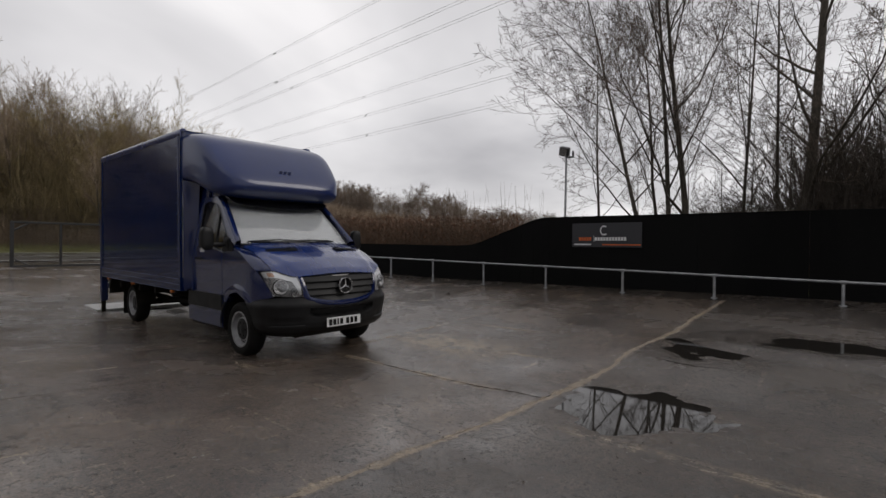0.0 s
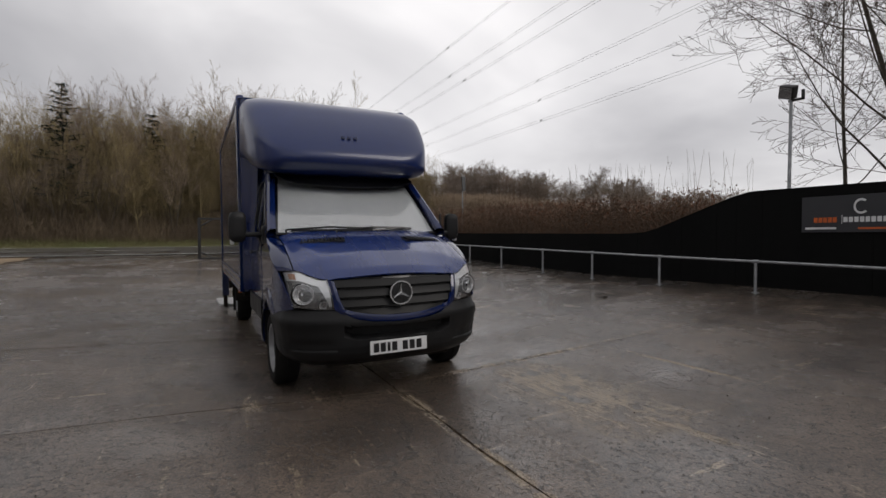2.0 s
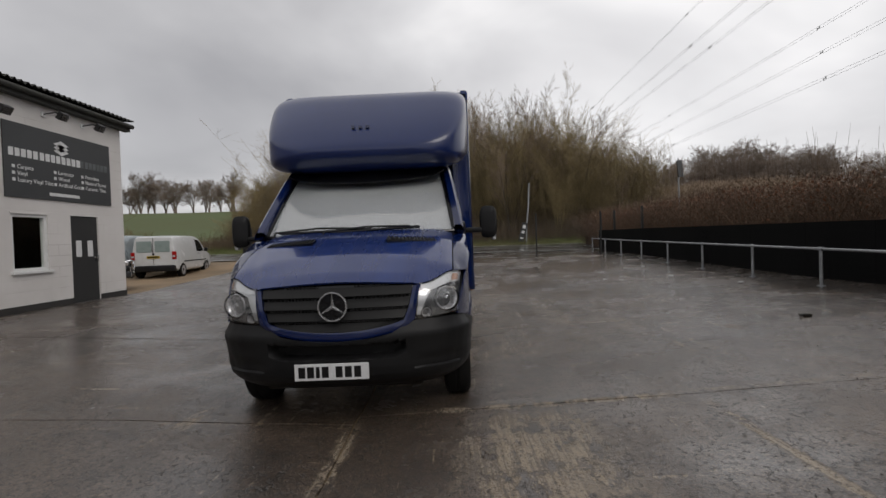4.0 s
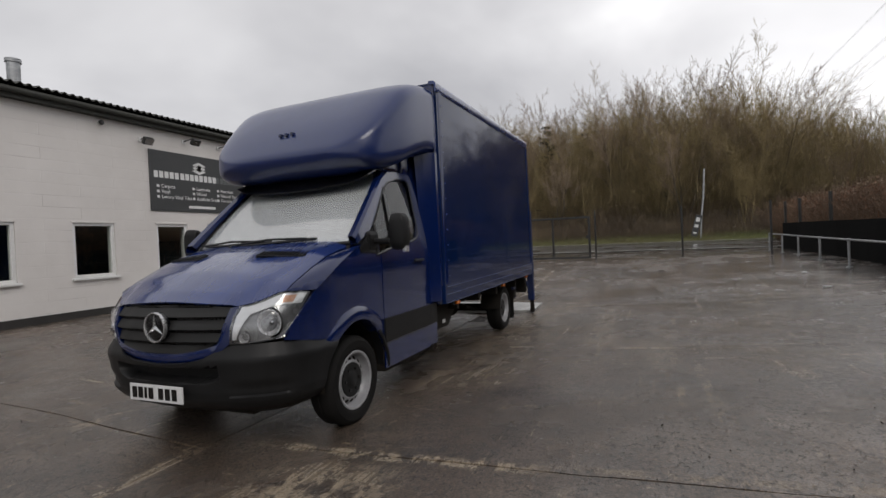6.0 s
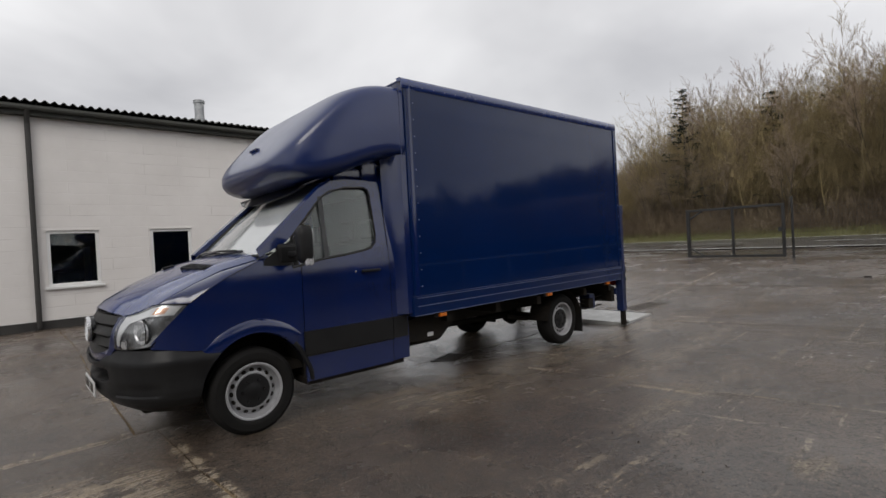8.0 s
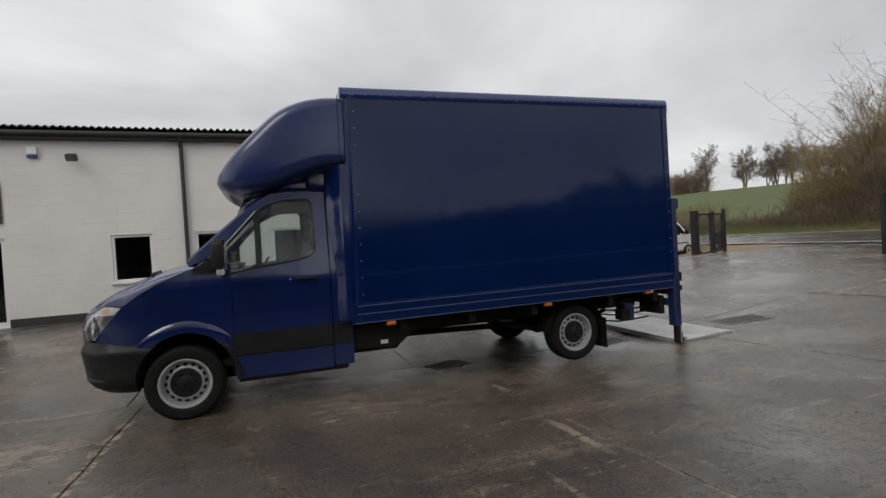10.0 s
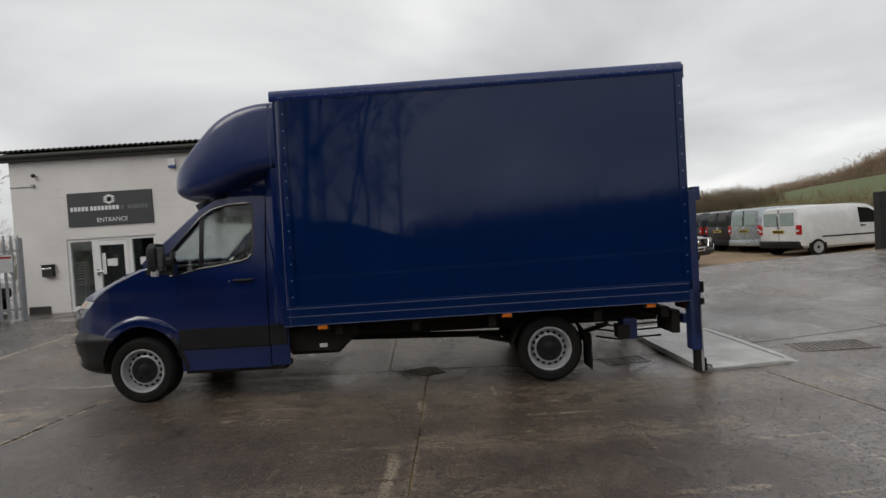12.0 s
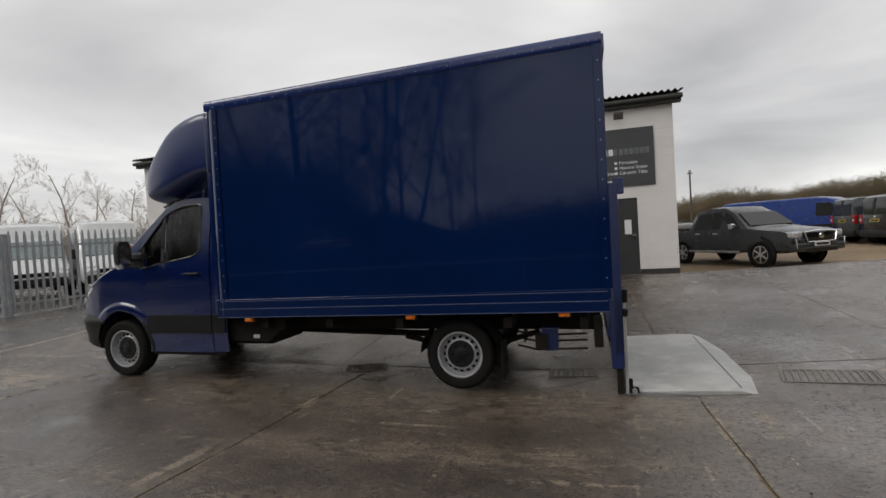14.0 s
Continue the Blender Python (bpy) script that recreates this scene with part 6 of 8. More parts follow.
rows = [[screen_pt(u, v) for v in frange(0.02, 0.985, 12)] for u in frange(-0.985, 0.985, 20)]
wsn = part("windscreen", solid(grid(rows), 0.005), MISTED, van, "rain-wet windscreen, lightly misted, with pale sky sheen in its film", True)
wsn.visible_shadow = False
edge = [screen_pt(u, 0.0, 0.008) for u in frange(-1, 1, 14)] + [screen_pt(1, v, 0.008) for v in frange(0, 1, 8)[1:]] + [screen_pt(u, 1.0, 0.008) for u in frange(1, -1, 14)[1:]] + [screen_pt(-1, v, 0.008) for v in frange(1, 0, 8)[1:]]
part("screen_seal", path_tube(bmesh.new(), edge, 0.016, 6), GLOSSBLACK, wsn)
rows = [[screen_pt(u, -0.02 - 0.10 * v, 0.0) for v in (0, 0.5, 1)] for u in frange(-1, 1, 16)]
part("scuttle_panel", solid(grid(rows), 0.01), PLASTIC, van)
for u0, u1, l in ((-0.35, 0.55, 0.62), (-0.90, 0.05, 0.62)):
    a, b = screen_pt(u0, 0.035, 0.035), screen_pt(u1, 0.075, 0.03)
    wip = part("wiper_arm", path_tube(bmesh.new(), [screen_pt(u0, -0.05, 0.03), a, tuple((Vector(a) + Vector(b)) / 2 + Vector((0.01, 0, 0.02))), b], 0.010, 6), GLOSSBLACK, van)
    part("wiper_blade", path_tube(bmesh.new(), [screen_pt(u0 + 0.05, 0.045, 0.016), screen_pt((u0 + u1) / 2, 0.06, 0.016), screen_pt(u1 + 0.1, 0.075, 0.016)], 0.012, 6), GLOSSBLACK, wip)
# roof of the cab
rows = [[(x, y, 2.155 + 0.03 * math.sin(math.pi * (x - 2.9) / 0.58) - 0.03 * (abs(y) / 0.84) ** 3) for y in frange(-0.84, 0.84, 12)] for x in frange(2.74, 3.50, 6)]
part("cab_roof", solid(grid(rows), 0.012), BLUE, van, smooth=True)
# sun visor below the pod
rows = [[(3.56 + 0.10 * (1 - u * u) + 0.17 * v, 0.80 * u, 2.16 - (0.155 + 0.02 * math.cos(3 * u)) * v * (1 - 0.5 * abs(u) ** 8)) for v in frange(0, 1, 3)] for u in frange(-1, 1, 20)]
part("sun_visor", solid(grid(rows), 0.01), GLOSSBLACK, van, "smoked black sun visor", True)
part("roof_filler", boxes((2.77, 3.42, -0.80, 0.80, 2.13, 2.30), (2.77, 3.12, -0.84, 0.84, 2.12, 2.41), bevel=0.04), BLUE, van, smooth=True)

# inside the cab
inside = part("dashboard", boxes((3.72, 4.16, -0.80, 0.80, 0.95, 1.40), (3.80, 4.20, -0.80, 0.80, 1.40, 1.45), bevel=0.03), DASH, van)
part("cab_floor", boxes((2.80, 4.2, -0.86, 0.86, 0.45, 0.52)), UNDER, van)
part("cab_back", boxes((2.76, 2.80, -0.86, 0.86, 0.5, 2.12)), CLOTH, van)
part("headlining", boxes((2.82, 3.46, -0.78, 0.78, 2.06, 2.12)), DASH, van)
for y0, w in ((-0.52, 0.27), (0.20, 0.25), (0.62, 0.22)):
    seat = part("seat", boxes((3.0, 3.5, y0 - w, y0 + w, 0.78, 0.95), (2.88, 3.04, y0 - w, y0 + w, 0.95, 1.55), bevel=0.05), CLOTH, van, smooth=True)
    part("headrest", boxes((2.90, 2.99, y0 - 0.13, y0 + 0.13, 1.58, 1.78), bevel=0.04), CLOTH, seat)
sw = part("steering_wheel", lathe([(0.19 + 0.015 * math.cos(t), 0.015 * math.sin(t)) for t in [2 * math.pi * i / 8 for i in range(9)]], 28, "x"), GLOSSBLACK, van)
sw.location, sw.rotation_euler = (3.62, -0.50, 1.33), (0, radians(-32), 0)
part("wheel_hub", boxes((-0.02, 0.02, -0.06, 0.06, -0.05, 0.05), (-0.01, 0.01, -0.18, 0.18, -0.015, 0.015), bevel=0.01), GLOSSBLACK, sw)
part("rear_view_mirror", boxes((3.60, 3.63, -0.12, 0.12, 1.93, 2.0), bevel=0.012), GLOSSBLACK, van)

# ---- overcab pod ----
PX = frange(2.74, 3.70, 16) + frange(3.72, 3.985, 14)


def pod_top(x):
    return curve([(2.74, 3.118), (2.95, 3.112), (3.17, 3.07), (3.38, 2.975), (3.57, 2.81), (3.72, 2.66), (3.84, 2.525), (3.92, 2.42), (3.968, 2.345), (3.985, 2.305)], x)


def pod_low(x):
    return curve([(2.74, 2.375), (2.95, 2.36), (3.2, 2.27), (3.45, 2.165), (3.70, 2.115), (3.85, 2.148), (3.94, 2.205), (3.972, 2.240), (3.985, 2.270)], x)


def pod_half(x):
    return curve([(2.74, 1.082), (3.1, 1.077), (3.35, 1.062), (3.6, 1.022), (3.76, 0.968), (3.86, 0.895), (3.93, 0.78), (3.97, 0.64), (3.985, 0.52)], x)


rows = []
for x in PX:
    zt, zl, hw = pod_top(x), pod_low(x), pod_half(x)
    zc, hh = (zt + zl) / 2, (zt - zl) / 2
    ring = []
    e = lerp([(2.74, 10.0), (3.2, 7.5), (3.6, 5.5), (3.985, 4.0)], x)
    for j in range(56):
        t = 2 * math.pi * j / 56
        c, s = math.cos(t), math.sin(t)
        ring.append((x, hw * math.copysign(abs(c) ** (2 / e), c), zc + hh * math.copysign(abs(s) ** (2 / e), s)))
    rows.append(ring)
bm = grid(rows, closed_v=True)
cap_rows(bm, rows[-1])
bmesh.ops.remove_doubles(bm, verts=bm.verts, dist=0.0005)
pod = part("overcab_pod", bm, BLUE_POD, van, "moulded blue overcab pod, wet on top, sky sheen in its paler blue", True)
for sgn in (1, -1):
    part("pod_seam", path_tube(bmesh.new(), [(2.79, sgn * 1.078, z) for z in (2.40, 2.7, 3.06)], 0.006, 6), BLUE, pod)
bm = bmesh.new()
for k, (yb, w) in enumerate(((-0.10, 0.05), (-0.03, 0.05), (0.04, 0.05))):
    x = 3.93
    box(bm, 3.82, 3.862, yb, yb + w * 0.6, 2.525, 2.55)
part("pod_mark", bm, BLUE, pod)["kind"] = "stuff"

# ---- load box ----
X0, X1, HB, ZB, ZT = -1.44, 2.755, 1.104, 0.762, 3.172


def lean(bm):
    """The box sits a little nose-down."""
    for v in bm.verts:
        v.co.z -= (0.009 + 0.008 * (v.co.z - 0.75) / 2.4) * (v.co.x - 2.75)
    return bm


lb = part("load_box", lean(boxes((X0 + 0.02, X1 - 0.02, -HB + 0.006, HB - 0.006, ZB + 0.20, ZT - 0.03))), BLUE_BOX, van, "glossy dark blue load box panels")
part("roof_panel", lean(boxes((X0, X1, -HB + 0.02, HB - 0.02, ZT - 0.029, ZT - 0.004), bevel=0.006)), BLUE_BOX, lb)
for sgn in (1, -1):
    ya, yb = sorted((sgn * (HB - 0.045), sgn * (HB + 0.004)))
    bm = bmesh.new()
    ring = [(0.0, -0.105), (0.004, -0.10), (0.007, -0.035), (0.005, -0.016), (-0.004, 0.0), (-0.020, 0.010), (-0.045, 0.014), (-0.08, 0.014), (-0.08, -0.02), (-0.012, -0.03), (-0.012, -0.105)]
    rows = [[(x, sgn * (HB + a), ZT + b) for a, b in ring] for x in (X0 - 0.01, X1 + 0.01)]
    bm = grid(rows, closed_v=True)
    for r in rows:
        cap_rows(bm, r)
    bmesh.ops.remove_doubles(bm, verts=bm.verts, dist=0.0005)
    # rails take the lightened blue for the sky on their top face
    part("roof_rail", lean(bm), BLUE_SKYLIT, lb, smooth=True)
    part("bottom_rail", lean(boxes((X0, X1, ya, yb, ZB, ZB + 0.205), bevel=0.006)), BLUE_BOX, lb)
    for zl in (ZB + 0.095, ZB + 0.178):
        part("trim_line", lean(boxes((X0 + 0.03, X1 - 0.05, min(sgn * (HB + 0.004), sgn * (HB + 0.008)), max(sgn * (HB + 0.004), sgn * (HB + 0.008)), zl, zl + 0.007))), PALELINE, lb)
    part("lower_lip", lean(boxes((X0 + 0.01, X1 - 0.01, min(sgn * (HB + 0.004), sgn * (HB + 0.007)), max(sgn * (HB + 0.004), sgn * (HB + 0.007)), ZB + 0.002, ZB + 0.009))), PALELINE, lb)
    # rounded front corner post and flat rear post
    rows = [[(X1 - 0.09 + 0.09 * math.sin(t) + (0.0 if t < 1.5 else 0.0), sgn * (HB - 0.088 + 0.094 * math.cos(t)), z) for t in [math.pi / 2 * k / 6 for k in range(7)]] for z in frange(ZB, ZT - 0.01, 2)]
    part("front_corner_post", lean(grid(rows)), BLUE, lb, smooth=True)
    part("corner_flange", lean(boxes((X1 - 0.15, X1 - 0.09, *sorted((sgn * (HB + 0.0), sgn * (HB + 0.006))), ZB + 0.205, ZT - 0.10))), BLUE_BOX, lb)
    part("rear_post", lean(boxes((X0 - 0.012, X0 + 0.07, *sorted((sgn * (HB - 0.06), sgn * (HB + 0.006))), ZB + 0.205, ZT - 0.10), bevel=0.004)), BLUE_BOX, lb)
    # rivets
    bm = bmesh.new()
    for xr in (X1 - 0.12, X0 + 0.03):
        for k in range(13):
            z = ZB + 0.30 + k * 0.17
            box(bm, xr - 0.007, xr + 0.007, *sorted((sgn * (HB + 0.005), sgn * (HB + 0.010))), z - 0.007, z + 0.007)
    for k in range(26):
        x = X0 + 0.1 + k * 0.16
        box(bm, x - 0.006, x + 0.006, *sorted((sgn * (HB + 0.004), sgn * (HB + 0.009))), ZT - 0.075, ZT - 0.063)
    part("rivets", lean(bm), PALELINE, lb)["kind"] = "stuff"
    # side marker lamps
    for xm, z in ((2.355, 0.738), (0.455, 0.758), (-1.03, 0.777)):
        ml = part("marker_lamp", boxes((xm - 0.05, xm + 0.05, *sorted((sgn * 1.06, sgn * 1.10)), z - 0.022, z + 0.022), bevel=0.010), AMBER, van, "amber side marker lamp")
        part("lamp_bracket", boxes((xm - 0.06, xm + 0.06, *sorted((sgn * 1.02, sgn * 1.058)), z - 0.03, z + 0.04), bevel=0.006), BLACK, ml)
part("front_bulkhead", lean(boxes((X1 - 0.02, X1 + 0.0, -HB + 0.09, HB - 0.09, ZB, ZT - 0.03))), BLUE, lb)
part("rear_shutter", lean(boxes((X0 - 0.005, X0 + 0.02, -HB + 0.07, HB - 0.07, ZB + 0.1, ZT - 0.03))), ALU, lb)
part("rear_header", lean(boxes((X0 - 0.03, X0 + 0.02, -HB, HB, ZT - 0.16, ZT - 0.02), bevel=0.006)), BLUE, lb)

# ---- tail lift ----
lift = part("tail_lift", boxes((X0 - 0.07, X0 + 0.05, -1.02, 1.02, 0.56, 0.66), bevel=0.008), BLUE_WORN, van, "lowered column tail lift")
for sgn in (1, -1):
    ya, yb = sorted((sgn * 1.0, sgn * 1.115))
    col = part("lift_column", boxes((X0 - 0.085, X0 - 0.012, ya, yb, 0.42, 1.93), (X0 - 0.085, X0 + 0.02, ya, yb, 0.30, 0.92), bevel=0.006), BLUE_WORN, lift)
    part("column_foot", boxes((X0 - 0.075, X0 - 0.02, *sorted((sgn * 1.03, sgn * 1.10)), 0.07, 0.44), bevel=0.005), UNDER, col)
    part("slide_rail", boxes((X0 - 0.115, X0 - 0.086, *sorted((sgn * 1.02, sgn * 1.08)), 0.07, 0.92), bevel=0.004), ALU, col)
    part("latch_bracket", boxes((X0 - 0.14, X0 - 0.05, *sorted((sgn * 1.02, sgn * 1.10)), 1.83, 1.97), bevel=0.008), BLUE_WORN, col)
    part("latch_bracket", boxes((X0 - 0.13, X0 - 0.086, *sorted((sgn * 1.05, sgn * 1.11)), 0.88, 1.0), bevel=0.008), GLOSSBLACK, col)
    part("latch_bracket", boxes((X0 - 0.13, X0 - 0.086, *sorted((sgn * 1.05, sgn * 1.11)), 0.76, 0.83), bevel=0.008), GLOSSBLACK, col)
    part("hinge_arm", boxes((X0 - 0.20, X0 - 0.08, *sorted((sgn * 1.02, sgn * 1.075)), 0.075, 0.125), (X0 - 0.15, X0 - 0.11, *sorted((sgn * 1.03, sgn * 1.065)), 0.10, 0.20), bevel=0.012), UNDER, col)
    part("hinge_pin", tube(bmesh.new(), (X0 - 0.16, sgn * 0.99, 0.10), (X0 - 0.16, sgn * 1.10, 0.10), 0.022, 0.022, 10), GALV, col)
    part("tail_lamp", boxes((X0 - 0.04, X0 + 0.0, *sorted((sgn * 0.72, sgn * 0.98)), 0.70, 0.78), bevel=0.008), REDLENS, lift)
rows = []
LX = [X0 - 0.12, X0 - 0.25, X0 - 0.80, X0 - 1.00, X0 - 1.12, X0 - 1.215]
for k, x in enumerate(LX):
    yn, yf = (1.04, 1.04, 1.04, 1.04, 1.04, 1.04)[k], (1.16, 1.18, 1.20, 1.20, 1.15, 1.02)[k]
    zt = (0.085, 0.085, 0.082, 0.078, 0.050, 0.030)[k]
    ring = [(x, -yf, 0.018), (x, yn, 0.018), (x, yn, zt - 0.005), (x, yn - 0.01, zt), (x, -yf + 0.01, zt), (x, -yf, zt - 0.005)]
    rows.append([(p[0], p[1], p[2] + 0.010 * (1.04 - p[1]) + 0.05 * (X0 - 0.12 - p[0])) for p in ring])
bm = grid(rows, closed_v=True)
for r in (rows[0], rows[-1]):
    cap_rows(bm, r)
bmesh.ops.remove_doubles(bm, verts=bm.verts, dist=0.0005)
plat = part("lift_platform", bm, ALU, lift, "worn aluminium platform lying on the ground")
for yy in frange(-1.05, 0.95, 8)[:-1]:
    zz = 0.079 + 0.010 * (1.04 - yy - 0.125) + 0.045
    part("platform_seam", boxes((X0 - 1.023, X0 - 1.019, yy, yy + 0.25, zz - 0.006, zz + 0.004)), GALV, plat)
part("platform_edge", boxes((X0 - 1.0, X0 - 0.12, 1.041, 1.046, 0.045, 0.083), bevel=0.002), GALV, plat)

# ---- underside ----
ch = part("chassis_rail", boxes((-1.35, 4.1, 0.36, 0.46, 0.52, 0.70), bevel=0.006), UNDER, van)
part("chassis_rail", boxes((-1.35, 4.1, -0.46, -0.36, 0.52, 0.70), bevel=0.006), UNDER, van)
for xm in (-1.2, -0.5, 0.6, 1.4, 2.2):
    part("cross_member", boxes((xm - 0.04, xm + 0.04, -1.02, 1.02, 0.64, 0.745), bevel=0.004), UNDER, van)
part("rear_axle", tube(bmesh.new(), (0, -0.80, HUB_Z), (0, 0.80, HUB_Z), 0.06, 0.06, 14), UNDER, van)
part("differential", lathe([(0.0, -0.14), (0.10, -0.10), (0.15, 0.0), (0.10, 0.10), (0.0, 0.14)], 18, "x"), UNDER, van, smooth=True).location = (0, 0, HUB_Z)
part("propshaft", tube(bmesh.new(), (0.1, 0, 0.36), (3.4, 0, 0.46), 0.04, 0.04, 10), UNDER, van)
for sgn in (1, -1):
    part("leaf_spring", path_tube(bmesh.new(), [(0.72, sgn * 0.55, 0.46), (0.35, sgn * 0.55, 0.38), (0, sgn * 0.55, 0.36), (-0.35, sgn * 0.55, 0.40), (-0.75, sgn * 0.55, 0.52)], 0.028, 6), UNDER, van)
    part("mudguard", grid([[(r * math.cos(t), sgn * y, HUB_Z + r * math.sin(t)) for y in (0.68, 1.0)] for r in (0.40,) for t in [math.pi * (0.02 + 0.96 * k / 18) for k in range(19)]]), UNDER, van)
    part("mudflap", boxes((-0.43, -0.415, *sorted((sgn * 0.70, sgn * 0.99)), 0.12, 0.50), bevel=0.002), RUBBER, van)
    part("rear_bearer", boxes((-1.36, -1.28, *sorted((sgn * 0.62, sgn * 1.0)), 0.46, 0.70), bevel=0.006), UNDER, van)
tank = [[(x, 0.55 + 0.36 * a, 0.56 + b * (0.17 if x < 2.70 else 0.14)) for a, b in ((-1, -0.6), (-0.8, -1), (0.8, -1), (1, -0.6), (1, 1), (-1, 1))] for x in (2.02, 2.10, 2.25, 2.76)]
tank = [[(x, y, max(z, 0.62 - 0.22 * sstep(2.02, 2.3, x))) for x, y, z in r] for r in tank]
bm = grid(tank, closed_v=True)
for r in (tank[0], tank[-1]):
    cap_rows(bm, r)
part("fuel_tank", bm, UNDER, van, smooth=False)
part("tank_label", boxes((2.36, 2.44, 0.912, 0.918, 0.50, 0.54)), PAPER, van)
part("exhaust", path_tube(bmesh.new(), [(2.6, -0.3, 0.42), (1.4, -0.35, 0.42), (0.6, -0.5, 0.45), (-0.9, -0.55, 0.50)], 0.045, 10), UNDER, van)
part("silencer", tube(bmesh.new(), (1.9, -0.33, 0.44), (1.3, -0.33, 0.44), 0.11, 0.11, 16), UNDER, van)
bm = bmesh.new()
for z in (0.42, 0.50, 0.56):
    path_tube(bm, [(-0.55, 0.75, z), (-0.75, 0.85, z - 0.02), (-1.22, 0.85, z)], 0.010, 6)
box(bm, -0.86, -0.74, 0.78, 0.92, 0.42, 0.56)
part("hydraulic_pipe_run", bm, UNDER, van)["kind"] = "stuff"
part("lift_pump", boxes((-0.95, -0.80, 0.72, 0.90, 0.40, 0.62), bevel=0.01), BLUE_WORN, van)
part("engine_tray", boxes((3.7, 5.05, -0.6, 0.6, 0.28, 0.50), bevel=0.03), UNDER, van)
part("sill_step", boxes((2.80, 3.86, 0.70, 0.955, 0.30, 0.36), bevel=0.01), UNDER, van)
part("sill_step", boxes((2.80, 3.86, -0.955, -0.70, 0.30, 0.36), bevel=0.01), UNDER, van)


# ---- wheels ----
def steel_wheel(parent, x, y, r=0.350, w=0.225, out=1, label=""):
    """A tyre with its steel rim, black discs for the shade in its holes, and black centre cap; out: +1 where the outer
    face looks along +y.
    """
    rim = 0.222
    prof = [(rim + 0.004, -w * 0.40), (rim + 0.02, -w * 0.47), (r - 0.075, -w * 0.505), (r - 0.04, -w * 0.49), (r - 0.012, -w * 0.41), (r, -w * 0.30), (r, -w * 0.06), (r - 0.006, -w * 0.05), (r - 0.006, w * 0.05), (r, w * 0.06), (r, w * 0.30), (r - 0.012, w * 0.41), (r - 0.04, w * 0.49), (r - 0.048, w * 0.485), (r - 0.075, w * 0.505), (rim + 0.03, w * 0.485), (rim + 0.02, w * 0.465), (rim + 0.004, w * 0.40)]
    t = part("wheel", lathe(prof, 56, "y"), RUBBER, parent, label, True)
    t.location = (x, y, HUB_Z)
    t.scale = (1, out, 1)
    rp = [(rim + 0.010, w * 0.41), (rim + 0.010, w * 0.445), (rim + 0.002, w * 0.455), (rim - 0.012, w * 0.43), (rim - 0.016, w * 0.30), (rim - 0.022, w * 0.17), (rim - 0.030, w * 0.13), (rim - 0.036, w * 0.15), (0.154, w * 0.245), (0.146, w * 0.265), (0.136, w * 0.255), (0.0, w * 0.24)]
    part("rim", lathe(rp, 56, "y"), STEEL, t, "silver steel rim", True)
    # the rim is unpierced: black discs stand in for the dark of its holes
    hole = lathe([(0.0165, 0.0), (0.0160, 0.0025), (0.0, 0.0025)], 12, "y")
    bmesh.ops.scale(hole, vec=(1.25, 1, 1), verts=hole.verts)
    me = bpy.data.meshes.new("hole_shade_disc")
    hole.to_mesh(me); hole.free(); me.materials.append(UNDER)
    for k in range(16):
        a = 2 * math.pi * k / 16
        hb = part("hole_shade_disc", me, None, t)
        hb.matrix_basis = Matrix.Rotation(-a, 4, "Y") @ Matrix.Translation((0, w * 0.199, 0.170)) @ Matrix.Rotation(radians(32), 4, "X")
    cap = part("hub_cap", lathe([(0.137, w * 0.25), (0.135, w * 0.285), (0.120, w * 0.30), (0.085, w * 0.285), (0.060, w * 0.30), (0.048, w * 0.33), (0.0, w * 0.335)], 36, "y"), PLASTIC, t, "black plastic centre cap", True)
    for k in range(6):
        a = 2 * math.pi * k / 6
        part("wheel_bolt", tube(bmesh.new(), (0.090 * math.cos(a), w * 0.27, 0.090 * math.sin(a)), (0.090 * math.cos(a), w * 0.325, 0.090 * math.sin(a)), 0.012, 0.011, 6), GLOSSBLACK, cap)
    return t


for wx in (HUB_X, 0.005):
    for sgn in (1, -1):
        steel_wheel(van, wx, sgn * 0.855, out=sgn)



# ---- other vehicles ----
def plain_wheel(parent, x, y, r, out, spokes=0, rim_mat=STEEL, cover=False):
    w = 0.2
    prof = [(r * 0.62, -w * 0.45), (r * 0.70, -w * 0.5), (r * 0.93, -w * 0.45), (r, -w * 0.3), (r, w * 0.3), (r * 0.93, w * 0.45), (r * 0.70, w * 0.5), (r * 0.62, w * 0.45)]
    t = part("wheel", lathe(prof, 28, "y"), RUBBER, parent, "", True)
    t.location, t.scale = (x, y, r), (1, out, 1)
    if spokes:
        part("rim", lathe([(r * 0.66, w * 0.46), (r * 0.62, w * 0.46), (r * 0.60, w * 0.42), (0.0, w * 0.42)], 28, "y"), GLOSSBLACK, t, "dark rim well")
        bm = bmesh.new()
        for k in range(spokes):
            a = 2 * math.pi * k / spokes
            box(bm, -0.028, 0.028, w * 0.425, w * 0.475, 0.02, r * 0.62, 0.003, Matrix.Rotation(a, 4, "Y"))
        tube(bm, (0, w * 0.42, 0), (0, w * 0.49, 0), r * 0.17, r * 0.15, 14)
        part("spokes", bm, rim_mat, t, "bright alloy spokes")
        part("rim_lip", lathe([(r * 0.66, w * 0.47), (r * 0.60, w * 0.47)], 28, "y"), rim_mat, t)
    else:
        part("rim", lathe([(r * 0.66, w * 0.49), (r * 0.61, w * 0.48), (r * 0.56, w * 0.43), (r * 0.35, w * 0.465), (0.0, w * 0.47)], 28, "y"), rim_mat, t, "", True)
        part("hub", lathe([(r * 0.20, w * 0.46), (r * 0.17, w * 0.50), (0.0, w * 0.51)], 14, "y"), GLOSSBLACK, t)
    return t


